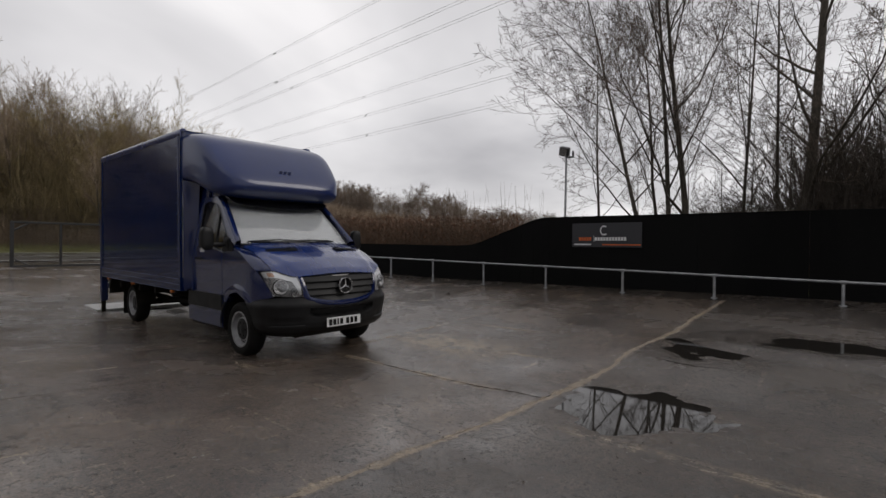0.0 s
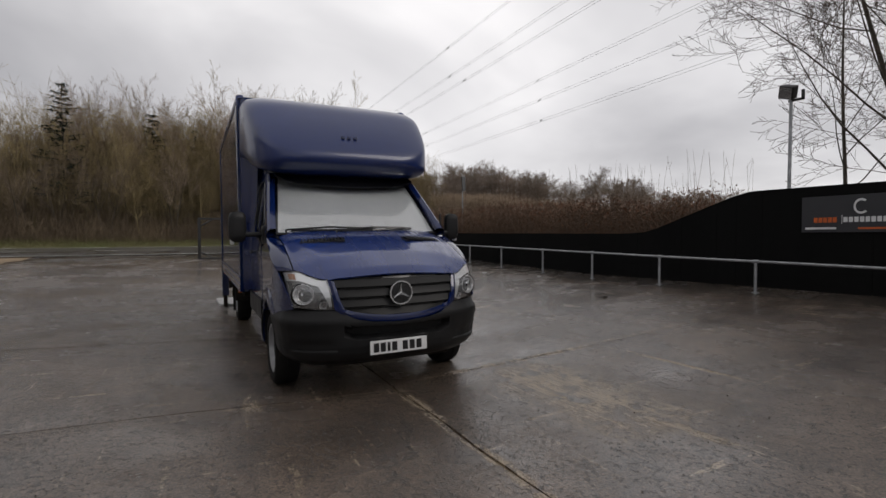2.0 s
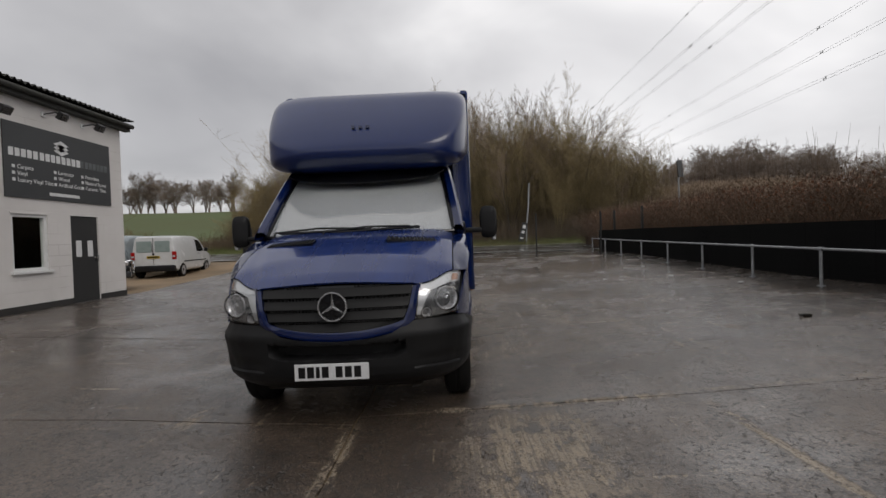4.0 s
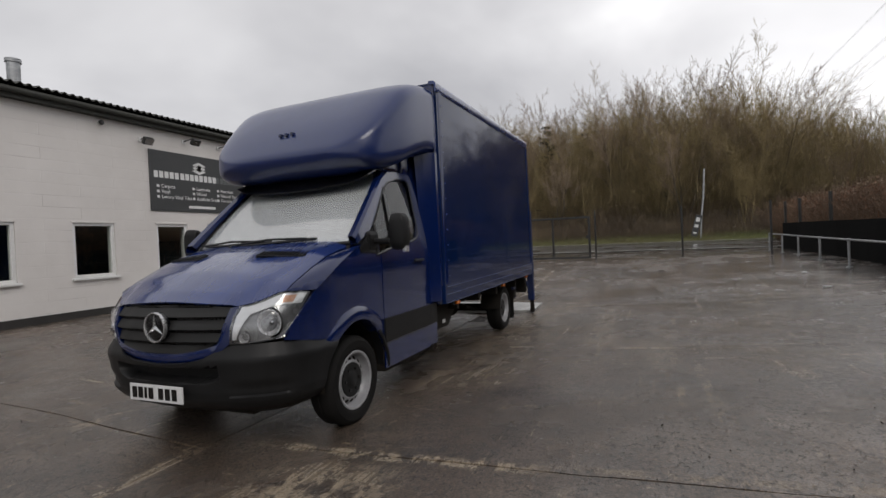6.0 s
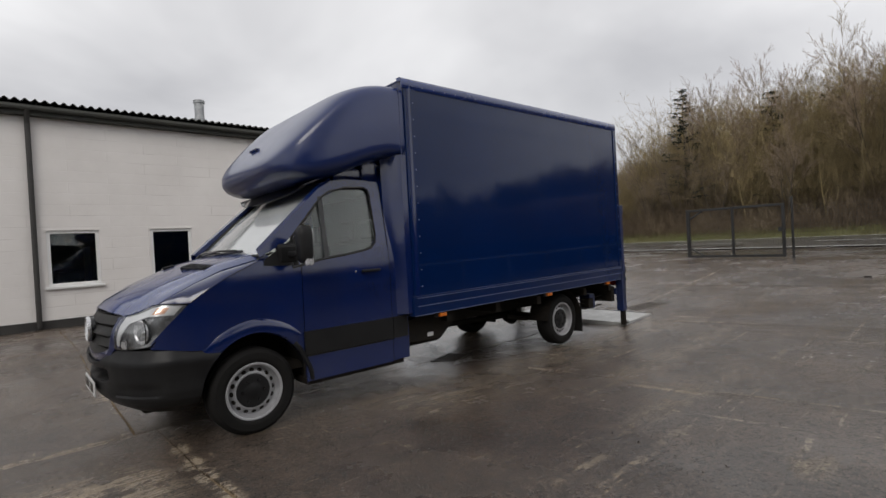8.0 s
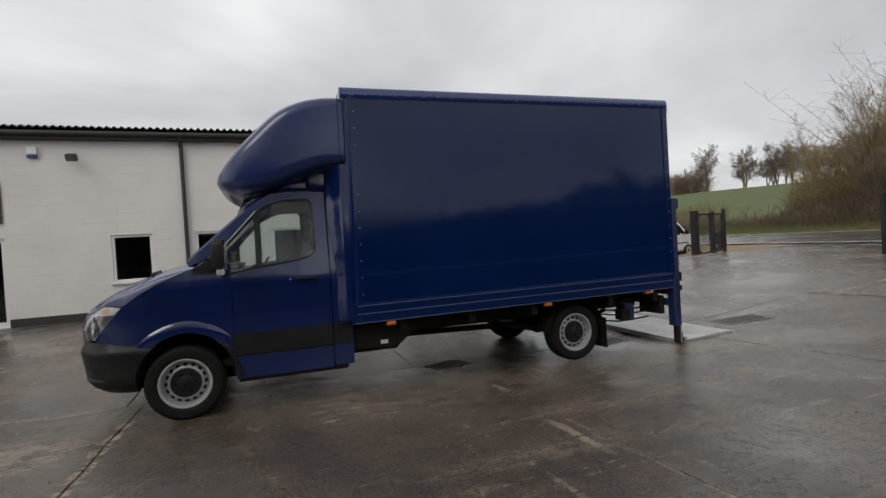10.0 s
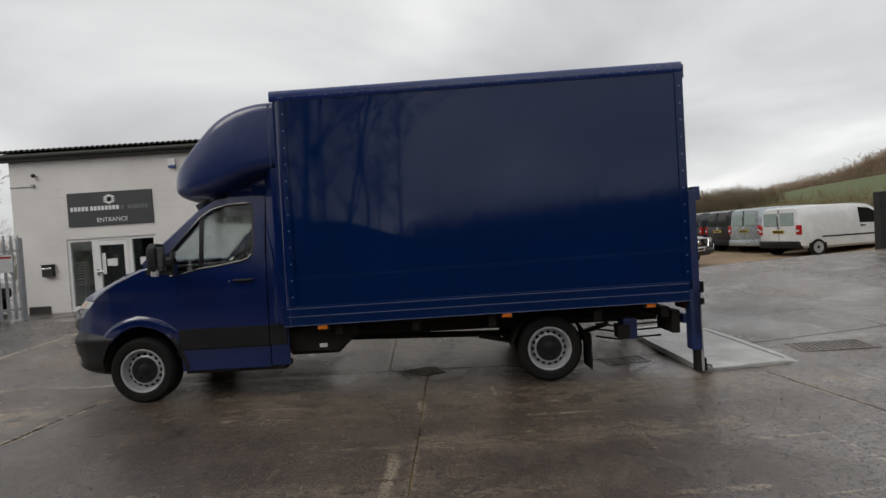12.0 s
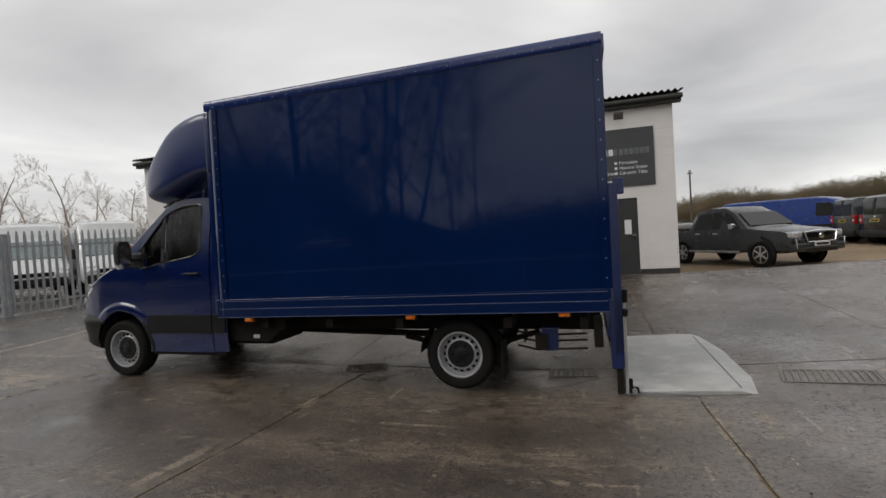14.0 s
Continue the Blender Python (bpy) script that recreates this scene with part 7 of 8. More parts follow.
def hull(stations, W, roof_in=0.86):
    rows = []
    for x, zb, zm, zt, s in stations:
        w = W * s
        wt = w * roof_in if zt > zm + 0.25 else w * (0.99 - 0.5 * (0.99 - roof_in) * max(0, zt - zm) / 0.25)
        half = [(w * 0.90, zb), (w * 0.985, zb + 0.08), (w, zb + (zm - zb) * 0.5), (w * 0.99, zm), (w * 0.99 + (wt - w * 0.99) * 0.55, zm + (zt - zm) * 0.5), (wt, zt - 0.07 * min(1, (zt - zm) / 0.3 + 0.3)), (wt - 0.06, zt - 0.012), (wt * 0.5, zt + 0.008), (0, zt + 0.012)]
        rows.append([(x, y, z) for y, z in half] + [(x, -y, z) for y, z in half[-2::-1]] + [(x, 0, zb)])
    bm = grid(rows, closed_v=True)
    for r in (rows[0], rows[-1]):
        cap_rows(bm, r)
    bmesh.ops.remove_doubles(bm, verts=bm.verts, dist=0.0008)
    return bm


def side_surface(stations, W, roof_in, x, z):
    xs = [s[0] for s in stations]
    zm = lerp([(s[0], s[2]) for s in stations], x)
    zt = lerp([(s[0], s[3]) for s in stations], x)
    w = W * lerp([(s[0], s[4]) for s in stations], x)
    if z <= zm:
        return w * 0.992
    wt = w * roof_in
    return w * 0.99 + (wt - w * 0.99) * min(1, (z - zm) / max(0.05, zt - 0.07 - zm))


def side_panel(stations, W, roof_in, pts, sgn, off=0.008):
    """A flat-ish pane on the side, from its outline (x, z)."""
    bm = bmesh.new()
    top = [bm.verts.new((x, sgn * (side_surface(stations, W, roof_in, x, z) + off), z)) for x, z in pts]
    low = [bm.verts.new((x, sgn * (side_surface(stations, W, roof_in, x, z) - 0.01), z)) for x, z in pts]
    bm.faces.new(top); bm.faces.new(low[::-1])
    for i in range(len(pts)):
        j = (i + 1) % len(pts)
        bm.faces.new((top[i], low[i], low[j], top[j]))
    return bm


SMALL_VAN = [(0.0, 0.42, 0.95, 1.52, 0.92), (0.05, 0.33, 0.98, 1.74, 0.97), (0.22, 0.30, 1.0, 1.805, 1.0), (1.2, 0.28, 1.0, 1.83, 1.0), (2.5, 0.28, 1.0, 1.825, 1.0), (3.05, 0.28, 1.0, 1.77, 1.0), (3.35, 0.28, 1.0, 1.64, 1.0), (3.80, 0.28, 1.0, 1.20, 1.0), (4.05, 0.28, 0.98, 1.06, 0.99), (4.45, 0.28, 0.90, 0.96, 0.96), (4.75, 0.30, 0.72, 0.80, 0.88), (4.86, 0.36, 0.55, 0.62, 0.78)]


def small_van(m, paint, label, dark_bumper=True, rear_glass=True):
    v = thing("small_van", m, label, "van", "parked vans")
    W, RI, S = 0.90, 0.84, SMALL_VAN
    body = part("body", hull(S, W, RI), paint, v, "", True)
    bump = PLASTIC if dark_bumper else paint
    part("rear_bumper", boxes((-0.07, 0.18, -0.86, 0.86, 0.30, 0.56), bevel=0.05), bump, v, "", True)
    part("front_bumper", boxes((4.62, 4.90, -0.72, 0.72, 0.28, 0.56), bevel=0.06), bump, v, "", True)
    for sgn in (1, -1):
        part("rear_door_glass", boxes((-0.012, 0.02, *sorted((sgn * 0.06, sgn * 0.66)), 1.12, 1.60), bevel=0.03), DARKGLASS if not rear_glass else mat("misted_rear_glass", (0.20, 0.27, 0.25), 0.12, 0.0, (0.28, 0.34, 0.33), 3, 40, 0.0), v)
        part("tail_lamp", boxes((-0.02, 0.10, *sorted((sgn * 0.73, sgn * 0.885)), 0.80, 1.14), bevel=0.02), REDLENS, v)
        part("reversing_lens", boxes((-0.026, 0.05, *sorted((sgn * 0.75, sgn * 0.87)), 0.90, 0.98), bevel=0.01), REFL, v)
        part("door_window", side_panel(S, W, RI, [(2.55, 1.10), (3.62, 1.06), (3.30, 1.48), (3.05, 1.62), (2.58, 1.66)], sgn), DARKGLASS, v)
        part("side_strip", side_panel(S, W, RI, [(0.9, 0.66), (3.75, 0.66), (3.75, 0.71), (0.9, 0.71)], sgn, 0.014), PLASTIC, v)
        part("door_handle", side_panel(S, W, RI, [(2.55, 0.98), (2.75, 0.98), (2.75, 1.02), (2.55, 1.02)], sgn, 0.03), PLASTIC, v)
        part("door_gap", side_panel(S, W, RI, [(2.46, 0.40), (2.472, 0.40), (2.472, 1.70), (2.46, 1.70)], sgn, 0.003), GLOSSBLACK, v)
        part("door_mirror", boxes((3.45, 3.58, *sorted((sgn * 0.90, sgn * 1.06)), 1.08, 1.26), bevel=0.03), PLASTIC, v, "", True)
        part("headlamp", boxes((4.50, 4.74, *sorted((sgn * 0.52, sgn * 0.82)), 0.66, 0.82), bevel=0.04), REFL, v, "", True)
        for wx in (0.72, 3.72):
            # flat black disc on the uncut side, for the shade of the wheel opening
            part("arch_shade_disc", lathe([(0.37, 0.0), (0.37, 0.008), (0.0, 0.008)], 28, "y"), GLOSSBLACK, v).location = (wx, sgn * (W - 0.004) - (0.004 if sgn > 0 else 0.004), 0.36)
            plain_wheel(v, wx, sgn * 0.82, 0.315, sgn)
    scr = [(3.36, -0.70, 1.60), (3.36, 0.70, 1.60), (3.82, 0.80, 1.18), (3.82, -0.80, 1.18)]
    bm = bmesh.new()
    a = [bm.verts.new((x + 0.03, y, z + 0.035)) for x, y, z in scr]
    b = [bm.verts.new((x - 0.02, y, z - 0.02)) for x, y, z in scr]
    bm.faces.new(a); bm.faces.new(b[::-1])
    for i in range(4):
        bm.faces.new((a[i], b[i], b[(i + 1) % 4], a[(i + 1) % 4]))
    part("windscreen", bm, DARKGLASS, v)
    part("rear_plate", boxes((-0.03, -0.012, -0.26, 0.26, 0.86, 0.97), bevel=0.003), YELLOWP, v)
    part("plate_bar", boxes((-0.033, -0.030, -0.21, 0.21, 0.885, 0.945)), GLOSSBLACK, v)
    part("rear_badge", lathe([(0.0, -0.02), (0.05, -0.018), (0.055, -0.005)], 18, "x"), CHROME, v).location = (-0.002, 0, 1.04)
    part("door_split", boxes((-0.008, 0.03, -0.006, 0.006, 0.58, 1.72)), GLOSSBLACK, v)
    part("rear_wiper", boxes((-0.03, -0.012, 0.02, 0.04, 1.10, 1.5), bevel=0.004), GLOSSBLACK, v)
    return v


def on_ground(x, y, yaw):
    return pose(x, y, land(x, y), 0, 0, yaw)


# a row of vans with their backs to the yard
small_van(on_ground(-10.98, -11.35, 189) @ Matrix.Diagonal((0.95, 0.97, 0.96, 1)), VANWHITE, "white small panel van parked tail towards the yard")
small_van(on_ground(-11.3, -13.85, 186), SILVERP, "silver small panel van parked in the row", False)
small_van(on_ground(-11.3, -15.75, 184), BLACKP, "black small panel van parked in the row", True, False)
small_van(on_ground(-11.2, -17.85, 182), GREYP, "dark grey small panel van parked in the row", True, False)

PICKUP = [(0.0, 0.55, 0.98, 1.06, 0.93), (0.06, 0.50, 1.02, 1.11, 0.98), (1.50, 0.45, 1.04, 1.13, 1.0), (1.58, 0.42, 1.05, 1.50, 1.0), (1.78, 0.42, 1.05, 1.75, 1.0), (2.3, 0.42, 1.06, 1.815, 1.0), (2.9, 0.42, 1.06, 1.79, 1.0), (3.3, 0.42, 1.06, 1.60, 1.0), (3.82, 0.42, 1.06, 1.20, 1.0), (4.2, 0.42, 1.04, 1.13, 1.0), (4.9, 0.42, 1.0, 1.06, 0.97), (5.18, 0.46, 0.90, 0.96, 0.90), (5.28, 0.52, 0.72, 0.80, 0.80)]


def pickup(m):
    v = thing("pickup_truck", m, "dark grey double-cab pickup truck with chrome grille surround", "pickup truck")
    W, RI, S = 0.925, 0.80, PICKUP
    part("body", hull(S, W, RI), GREYP, v, "", True)
    part("load_bed", boxes((0.10, 1.48, -0.80, 0.80, 1.05, 1.16)), GLOSSBLACK, v)
    part("bed_load", boxes((0.3, 1.4, -0.6, 0.6, 1.16, 1.36), bevel=0.06), PAPER, v, "white sheeted load in the bed")
    part("front_bumper", boxes((5.02, 5.32, -0.84, 0.84, 0.46, 0.70), bevel=0.06), GREYP, v, "", True)
    part("lower_intake", boxes((5.16, 5.335, -0.55, 0.55, 0.44, 0.58), bevel=0.03), GLOSSBLACK, v)
    gr = part("grille", boxes((5.10, 5.315, -0.50, 0.50, 0.72, 0.98), bevel=0.03), GLOSSBLACK, v, "", True)
    part("grille_surround", path_tube(bmesh.new(), [(5.30, -0.54, 0.98), (5.32, -0.46, 0.72), (5.33, 0.46, 0.72), (5.30, 0.54, 0.98), (5.26, 0.0, 1.02), (5.30, -0.54, 0.98)], 0.018, 8), CHROME, gr)
    part("grille_badge", lathe([(0.0, 0.03), (0.07, 0.02), (0.08, 0.0)], 18, "x"), CHROME, gr).location = (5.32, 0, 0.87)
    part("front_plate", boxes((5.335, 5.345, -0.26, 0.26, 0.60, 0.71), bevel=0.003), WHITEP, v)
    part("plate_bar", boxes((5.345, 5.348, -0.21, 0.21, 0.625, 0.685)), GLOSSBLACK, v)
    bm = bmesh.new()
    scr = [(3.34, -0.66, 1.58), (3.34, 0.66, 1.58), (3.84, 0.78, 1.19), (3.84, -0.78, 1.19)]
    a = [bm.verts.new((x + 0.03, y, z + 0.03)) for x, y, z in scr]
    b = [bm.verts.new((x - 0.03, y, z - 0.02)) for x, y, z in scr]
    bm.faces.new(a); bm.faces.new(b[::-1])
    for i in range(4):
        bm.faces.new((a[i], b[i], b[(i + 1) % 4], a[(i + 1) % 4]))
    part("windscreen", bm, DARKGLASS, v)
    for sgn in (1, -1):
        part("rear_door_window", side_panel(S, W, RI, [(1.72, 1.14), (2.42, 1.14), (2.42, 1.64), (1.90, 1.62)], sgn), DARKGLASS, v)
        part("front_door_window", side_panel(S, W, RI, [(2.48, 1.14), (3.58, 1.12), (3.28, 1.46), (3.02, 1.63), (2.48, 1.65)], sgn), DARKGLASS, v)
        for hx in (1.85, 2.60):
            part("door_handle", side_panel(S, W, RI, [(hx, 0.98), (hx + 0.2, 0.98), (hx + 0.2, 1.02), (hx, 1.02)], sgn, 0.03), CHROME, v)
        for hx in (2.45, 3.52, 1.62):
            part("door_gap", side_panel(S, W, RI, [(hx, 0.52), (hx + 0.01, 0.52), (hx + 0.01, 1.10), (hx, 1.10)], sgn, 0.003), GLOSSBLACK, v)
        part("door_mirror", boxes((3.36, 3.52, *sorted((sgn * 0.93, sgn * 1.12)), 1.12, 1.30), bevel=0.04), CHROME, v, "", True)
        part("headlamp", box(bmesh.new(), 4.86, 5.24, *sorted((sgn * 0.52, sgn * 0.85)), 0.84, 1.0, 0.04), REFL, v, "", True)
        part("fog_lamp_bezel", boxes((5.06, 5.29, *sorted((sgn * 0.66, sgn * 0.83)), 0.52, 0.80), bevel=0.03), GLOSSBLACK, v)
        part("fog_lamp_trim", path_tube(bmesh.new(), [(5.29, sgn * 0.82, 0.80), (5.30, sgn * 0.80, 0.56), (5.30, sgn * 0.66, 0.53)], 0.018, 6), CHROME, v)
        part("side_step", tube(bmesh.new(), (1.55, sgn * 0.94, 0.44), (3.6, sgn * 0.94, 0.44), 0.04, 0.04, 10), GALV, v)
        for wx in (1.215, 4.30):
            # black disc painted in for the shaded wheel opening
            part("arch_shade_disc", lathe([(0.45, 0.0), (0.45, 0.008), (0.0, 0.008)], 28, "y"), GLOSSBLACK, v).location = (wx, sgn * (W - 0.004) - 0.004, 0.44)
            plain_wheel(v, wx, sgn * 0.85, 0.385, sgn, 6, CHROME)
    return v


PICK_AT, PICK_YAW = (-4.5, -12.9), 120.0        # the near rear wheel, and the heading
pickup(Matrix.Translation((*PICK_AT, land(-5.2, -11.8))) @ Matrix.Rotation(radians(PICK_YAW), 4, "Z") @ Matrix.Translation((-1.215, 0.85, 0)))

LONG_VAN = [(0.0, 0.5, 1.1, 1.7, 0.92), (0.06, 0.42, 1.1, 2.0, 0.98), (0.3, 0.40, 1.1, 2.08, 1.0), (4.0, 0.40, 1.1, 2.08, 1.0), (4.5, 0.40, 1.1, 2.02, 1.0), (4.85, 0.40, 1.1, 1.88, 1.0), (5.35, 0.40, 1.1, 1.30, 1.0), (5.9, 0.40, 0.98, 1.06, 0.96), (6.15, 0.45, 0.75, 0.82, 0.86)]


def big_van(m, paint, label, S=LONG_VAN):
    v = thing("large_van", m, label, "van", "large vans")
    W, RI = 0.98, 0.88
    part("body", hull(S, W, RI), paint, v, "", True)
    part("front_bumper", boxes((5.88, 6.2, -0.84, 0.84, 0.40, 0.68), bevel=0.06), PLASTIC, v, "", True)
    part("grille", boxes((5.98, 6.16, -0.5, 0.5, 0.72, 0.86), bevel=0.03), GLOSSBLACK, v)
    bm = bmesh.new()
    scr = [(4.86, -0.76, 1.84), (4.86, 0.76, 1.84), (5.38, 0.86, 1.28), (5.38, -0.86, 1.28)]
    a = [bm.verts.new((x + 0.03, y, z + 0.03)) for x, y, z in scr]
    b = [bm.verts.new((x - 0.03, y, z - 0.02)) for x, y, z in scr]
    bm.faces.new(a); bm.faces.new(b[::-1])
    for i in range(4):
        bm.faces.new((a[i], b[i], b[(i + 1) % 4], a[(i + 1) % 4]))
    part("windscreen", bm, mat("misted_windscreen", (0.14, 0.18, 0.18), 0.12, 0.0, (0.22, 0.26, 0.26), 2, 40, 0.0), v)
    for sgn in (1, -1):
        part("door_window", side_panel(S, W, RI, [(4.1, 1.22), (5.18, 1.18), (4.9, 1.58), (4.65, 1.78), (4.12, 1.80)], sgn), DARKGLASS, v)
        part("rubbing_strip", side_panel(S, W, RI, [(0.5, 0.68), (4.9, 0.68), (4.9, 0.84), (0.5, 0.84)], sgn, 0.014), PLASTIC, v)
        part("headlamp", box(bmesh.new(), 5.70, 6.06, *sorted((sgn * 0.56, sgn * 0.90)), 0.74, 0.98, 0.05), REFL, v, "", True)
        part("door_mirror", boxes((5.0, 5.14, *sorted((sgn * 1.0, sgn * 1.18)), 1.22, 1.55), bevel=0.03), PLASTIC, v, "", True)
        part("tail_lamp", boxes((-0.02, 0.08, *sorted((sgn * 0.80, sgn * 0.95)), 0.9, 1.3), bevel=0.02), REDLENS, v)
        for wx in (1.1, 5.05):
            # wheel opening's shade, put on as a black disc
            part("arch_shade_disc", lathe([(0.40, 0.0), (0.40, 0.008), (0.0, 0.008)], 28, "y"), GLOSSBLACK, v).location = (wx, sgn * (W - 0.004) - 0.004, 0.38)
            plain_wheel(v, wx, sgn * 0.90, 0.34, sgn)
    return v


HIGH_VAN = [(x, a, b, 2.50 if x < 4.2 and c > 1.9 else (2.38 if x == 4.5 else c), w) for x, a, b, c, w in LONG_VAN]
big_van(on_ground(-8.6, -23.4, 140), BLUEVAN, "long blue van parked beyond the dark row")
big_van(pose(18.6, -10.1, 0.32, 0, 0, 147), VANWHITE, "white high-roofed van parked behind the palisade fence", HIGH_VAN)
big_van(pose(20.4, -8.5, 0.32, 0, 0, 149), VANWHITE, "white high-roofed van parked behind the palisade fence", HIGH_VAN)
big_van(pose(23.2, -5.4, 0.32, 0, 0, 150), VANWHITE, "white high-roofed van parked behind the palisade fence", HIGH_VAN)



# ---- trees, hedges, distance ----
def sticks_mesh(name, segs, material, sides=3):
    """One mesh of tapered sticks; segs: rows of x0 y0 z0 x1 y1 z1 r0 r1."""
    a = np.asarray(segs, float)
    p, q, r0, r1 = a[:, :3], a[:, 3:6], a[:, 6], a[:, 7]
    d = q - p
    d /= np.maximum(np.linalg.norm(d, axis=1, keepdims=True), 1e-9)
    up = np.where(np.abs(d[:, 2:3]) > 0.9, [[1.0, 0, 0]], [[0, 0, 1.0]])
    u = np.cross(d, up)
    u /= np.linalg.norm(u, axis=1, keepdims=True)
    v = np.cross(d, u)
    n = len(a)
    verts = np.empty((n, 2 * sides, 3))
    for k in range(sides):
        t = 2 * math.pi * k / sides
        o = u * math.cos(t) + v * math.sin(t)
        verts[:, k] = p + o * r0[:, None]
        verts[:, sides + k] = q + o * r1[:, None]
    base = (np.arange(n) * 2 * sides)[:, None, None]
    face = np.array([(k, (k + 1) % sides, sides + (k + 1) % sides, sides + k) for k in range(sides)])[None]
    return quads_mesh(name, verts.reshape(-1, 3), (base + face).reshape(-1, 4), material)


def quads_mesh(name, verts, quads, material):
    me = bpy.data.meshes.new(name)
    me.vertices.add(len(verts))
    me.vertices.foreach_set("co", np.ascontiguousarray(verts, dtype=np.float32).ravel())
    me.loops.add(quads.size)
    me.loops.foreach_set("vertex_index", np.ascontiguousarray(quads, dtype=np.int32).ravel())
    me.polygons.add(len(quads))
    me.polygons.foreach_set("loop_start", np.arange(0, quads.size, 4, dtype=np.int32))
    me.materials.append(material)
    me.update(calc_edges=True)
    return me


def tree_segments(seed, height, trunk_r, counts, spread=0.9, lean=(0, 0), first=0.3, up=0.25, wander=0.14, forks=1, tip=0.004, shrink=0.62, thin=(0.34, 0.56), sway=0.5, taper=0.55):
    """Sticks of a bare tree, as rows per level: a trunk that forks into ever finer, wandering branches."""
    rnd = random.Random(seed)
    levels = [[] for _ in range(len(counts) + 1)]

    def branch(p, d, length, r, level):
        steps_n = (9, 6, 5, 3, 2, 2)[level]
        pts, rad = [p], [r]
        for i in range(steps_n):
            j = wander * (1.0 if level else sway)
            d = (d + Vector((rnd.gauss(0, j), rnd.gauss(0, j), rnd.gauss(0, j * 0.6) + up * (0.22 if level else 0.05)))).normalized()
            p = p + d * (length / steps_n)
            pts.append(p)
            rad.append(max(tip, r * (1 - 0.82 * (i + 1) / steps_n)))
        for a, b, ra, rb in zip(pts[:-1], pts[1:], rad[:-1], rad[1:]):
            levels[level].append((*a, *b, ra, rb))
        if level < len(counts):
            for k in range(counts[level]):
                t = first + (1 - first) * (k + rnd.random()) / counts[level] if level == 0 else 0.15 + 0.85 * (k + rnd.random()) / counts[level]
                f = min(t, 0.999) * steps_n
                i = int(f)
                at = pts[i].lerp(pts[i + 1], f - i)
                rr = rad[i] + (rad[i + 1] - rad[i]) * (f - i)
                axis = (pts[i + 1] - pts[i]).normalized()
                turn = rnd.uniform(0, 2 * math.pi)
                side = axis.orthogonal().normalized()
                side = Matrix.Rotation(turn, 3, axis) @ side
                open_ = spread * rnd.uniform(0.55, 1.15)
                nd = (axis * math.cos(open_) + side * math.sin(open_)).normalized()
                ln = length * shrink * rnd.uniform(0.6, 1.1) * (1.15 - taper * t)
                branch(at, nd, ln, max(tip, rr * rnd.uniform(*thin)), level + 1)
    for k in range(forks):
        a = 2 * math.pi * k / forks + rnd.random()
        out = 0.0 if forks == 1 else rnd.uniform(0.12, 0.32)
        branch(Vector((0.12 * out * math.cos(a), 0.12 * out * math.sin(a), -0.15)), Vector((math.cos(a) * out + lean[0], math.sin(a) * out + lean[1], 1)).normalized(), height * (1.0 if forks == 1 else rnd.uniform(0.8, 1.0)), trunk_r * (1 if forks == 1 else 0.75), 0)
    return levels


def bare_tree(name, seed, label, group, bark, twig, m, **kw):
    lv = tree_segments(seed, **kw)
    t = thing(name, m, label, "tree", group)
    part("trunk", sticks_mesh("trunk", lv[0] + lv[1], bark, 6), None, t)
    part("crown", sticks_mesh("crown", [s for l in lv[2:] for s in l], twig, 3), None, t)
    return t


def at_land(x, y, yaw=0.0, s=1.0, sink=0.05):
    return Matrix.Translation((x, y, land(x, y) - sink)) @ Matrix.Rotation(radians(yaw), 4, "Z") @ Matrix.Diagonal((s, s, s, 1))


def put_copy(src, x, y, yaw, s):
    c = copy_thing(src, Matrix.Identity(4))
    c.matrix_basis = at_land(x, y, yaw, s)
    return c


# tall trees behind the black fence
near_label = "tall bare tree with fine arching twigs behind the black fence"
fence_trees = "trees behind the fence"
slim = (0.26, 0.42)
limb = (0.36, 0.54)
fine = dict(tip=0.0045, wander=0.11, sway=0.16)
bare_tree("bare_tree", 11, near_label, fence_trees, BARK, TWIG, at_land(6.02, 13.0), height=12.5, trunk_r=0.115, counts=(13, 8, 8, 5), spread=0.80, first=0.10, up=0.26, lean=(-0.04, 0.0), shrink=0.54, thin=limb, **fine)
bare_tree("bare_tree", 12, near_label, fence_trees, BARK, TWIG, at_land(5.32, 13.3), height=11.5, trunk_r=0.095, counts=(12, 8, 8, 5), spread=0.85, first=0.12, up=0.24, lean=(-0.02, 0.0), shrink=0.54, thin=limb, **fine)
bare_tree("bare_tree", 13, near_label, fence_trees, BARK, TWIG, at_land(4.85, 12.9), height=10.8, trunk_r=0.085, counts=(13, 8, 8, 5), spread=0.85, first=0.12, up=0.26, lean=(-0.24, 0.0), shrink=0.54, thin=limb, **fine)
slender = bare_tree("bare_tree", 14, "slender bare tree behind the black fence", fence_trees, BARK, TWIG, at_land(2.62, 13.8), height=8.5, trunk_r=0.06, counts=(14, 8, 6, 3), spread=0.75, first=0.2, up=0.18, shrink=0.42, thin=slim, **fine)
bare_tree("bare_tree", 15, "straight ivy-flecked bare tree behind the fence", fence_trees, BARK, TWIG, at_land(8.95, 12.6), height=14.0, trunk_r=0.17, counts=(20, 9, 8, 5), spread=1.0, first=0.12, up=0.16, shrink=0.34, thin=slim, **fine)
bare_tree("bare_tree", 16, "slender bare tree behind the black fence", fence_trees, BARK, TWIG, at_land(8.2, 14.2), height=11.5, trunk_r=0.07, counts=(14, 8, 6, 3), spread=0.8, first=0.15, up=0.16, shrink=0.42, thin=slim, **fine)
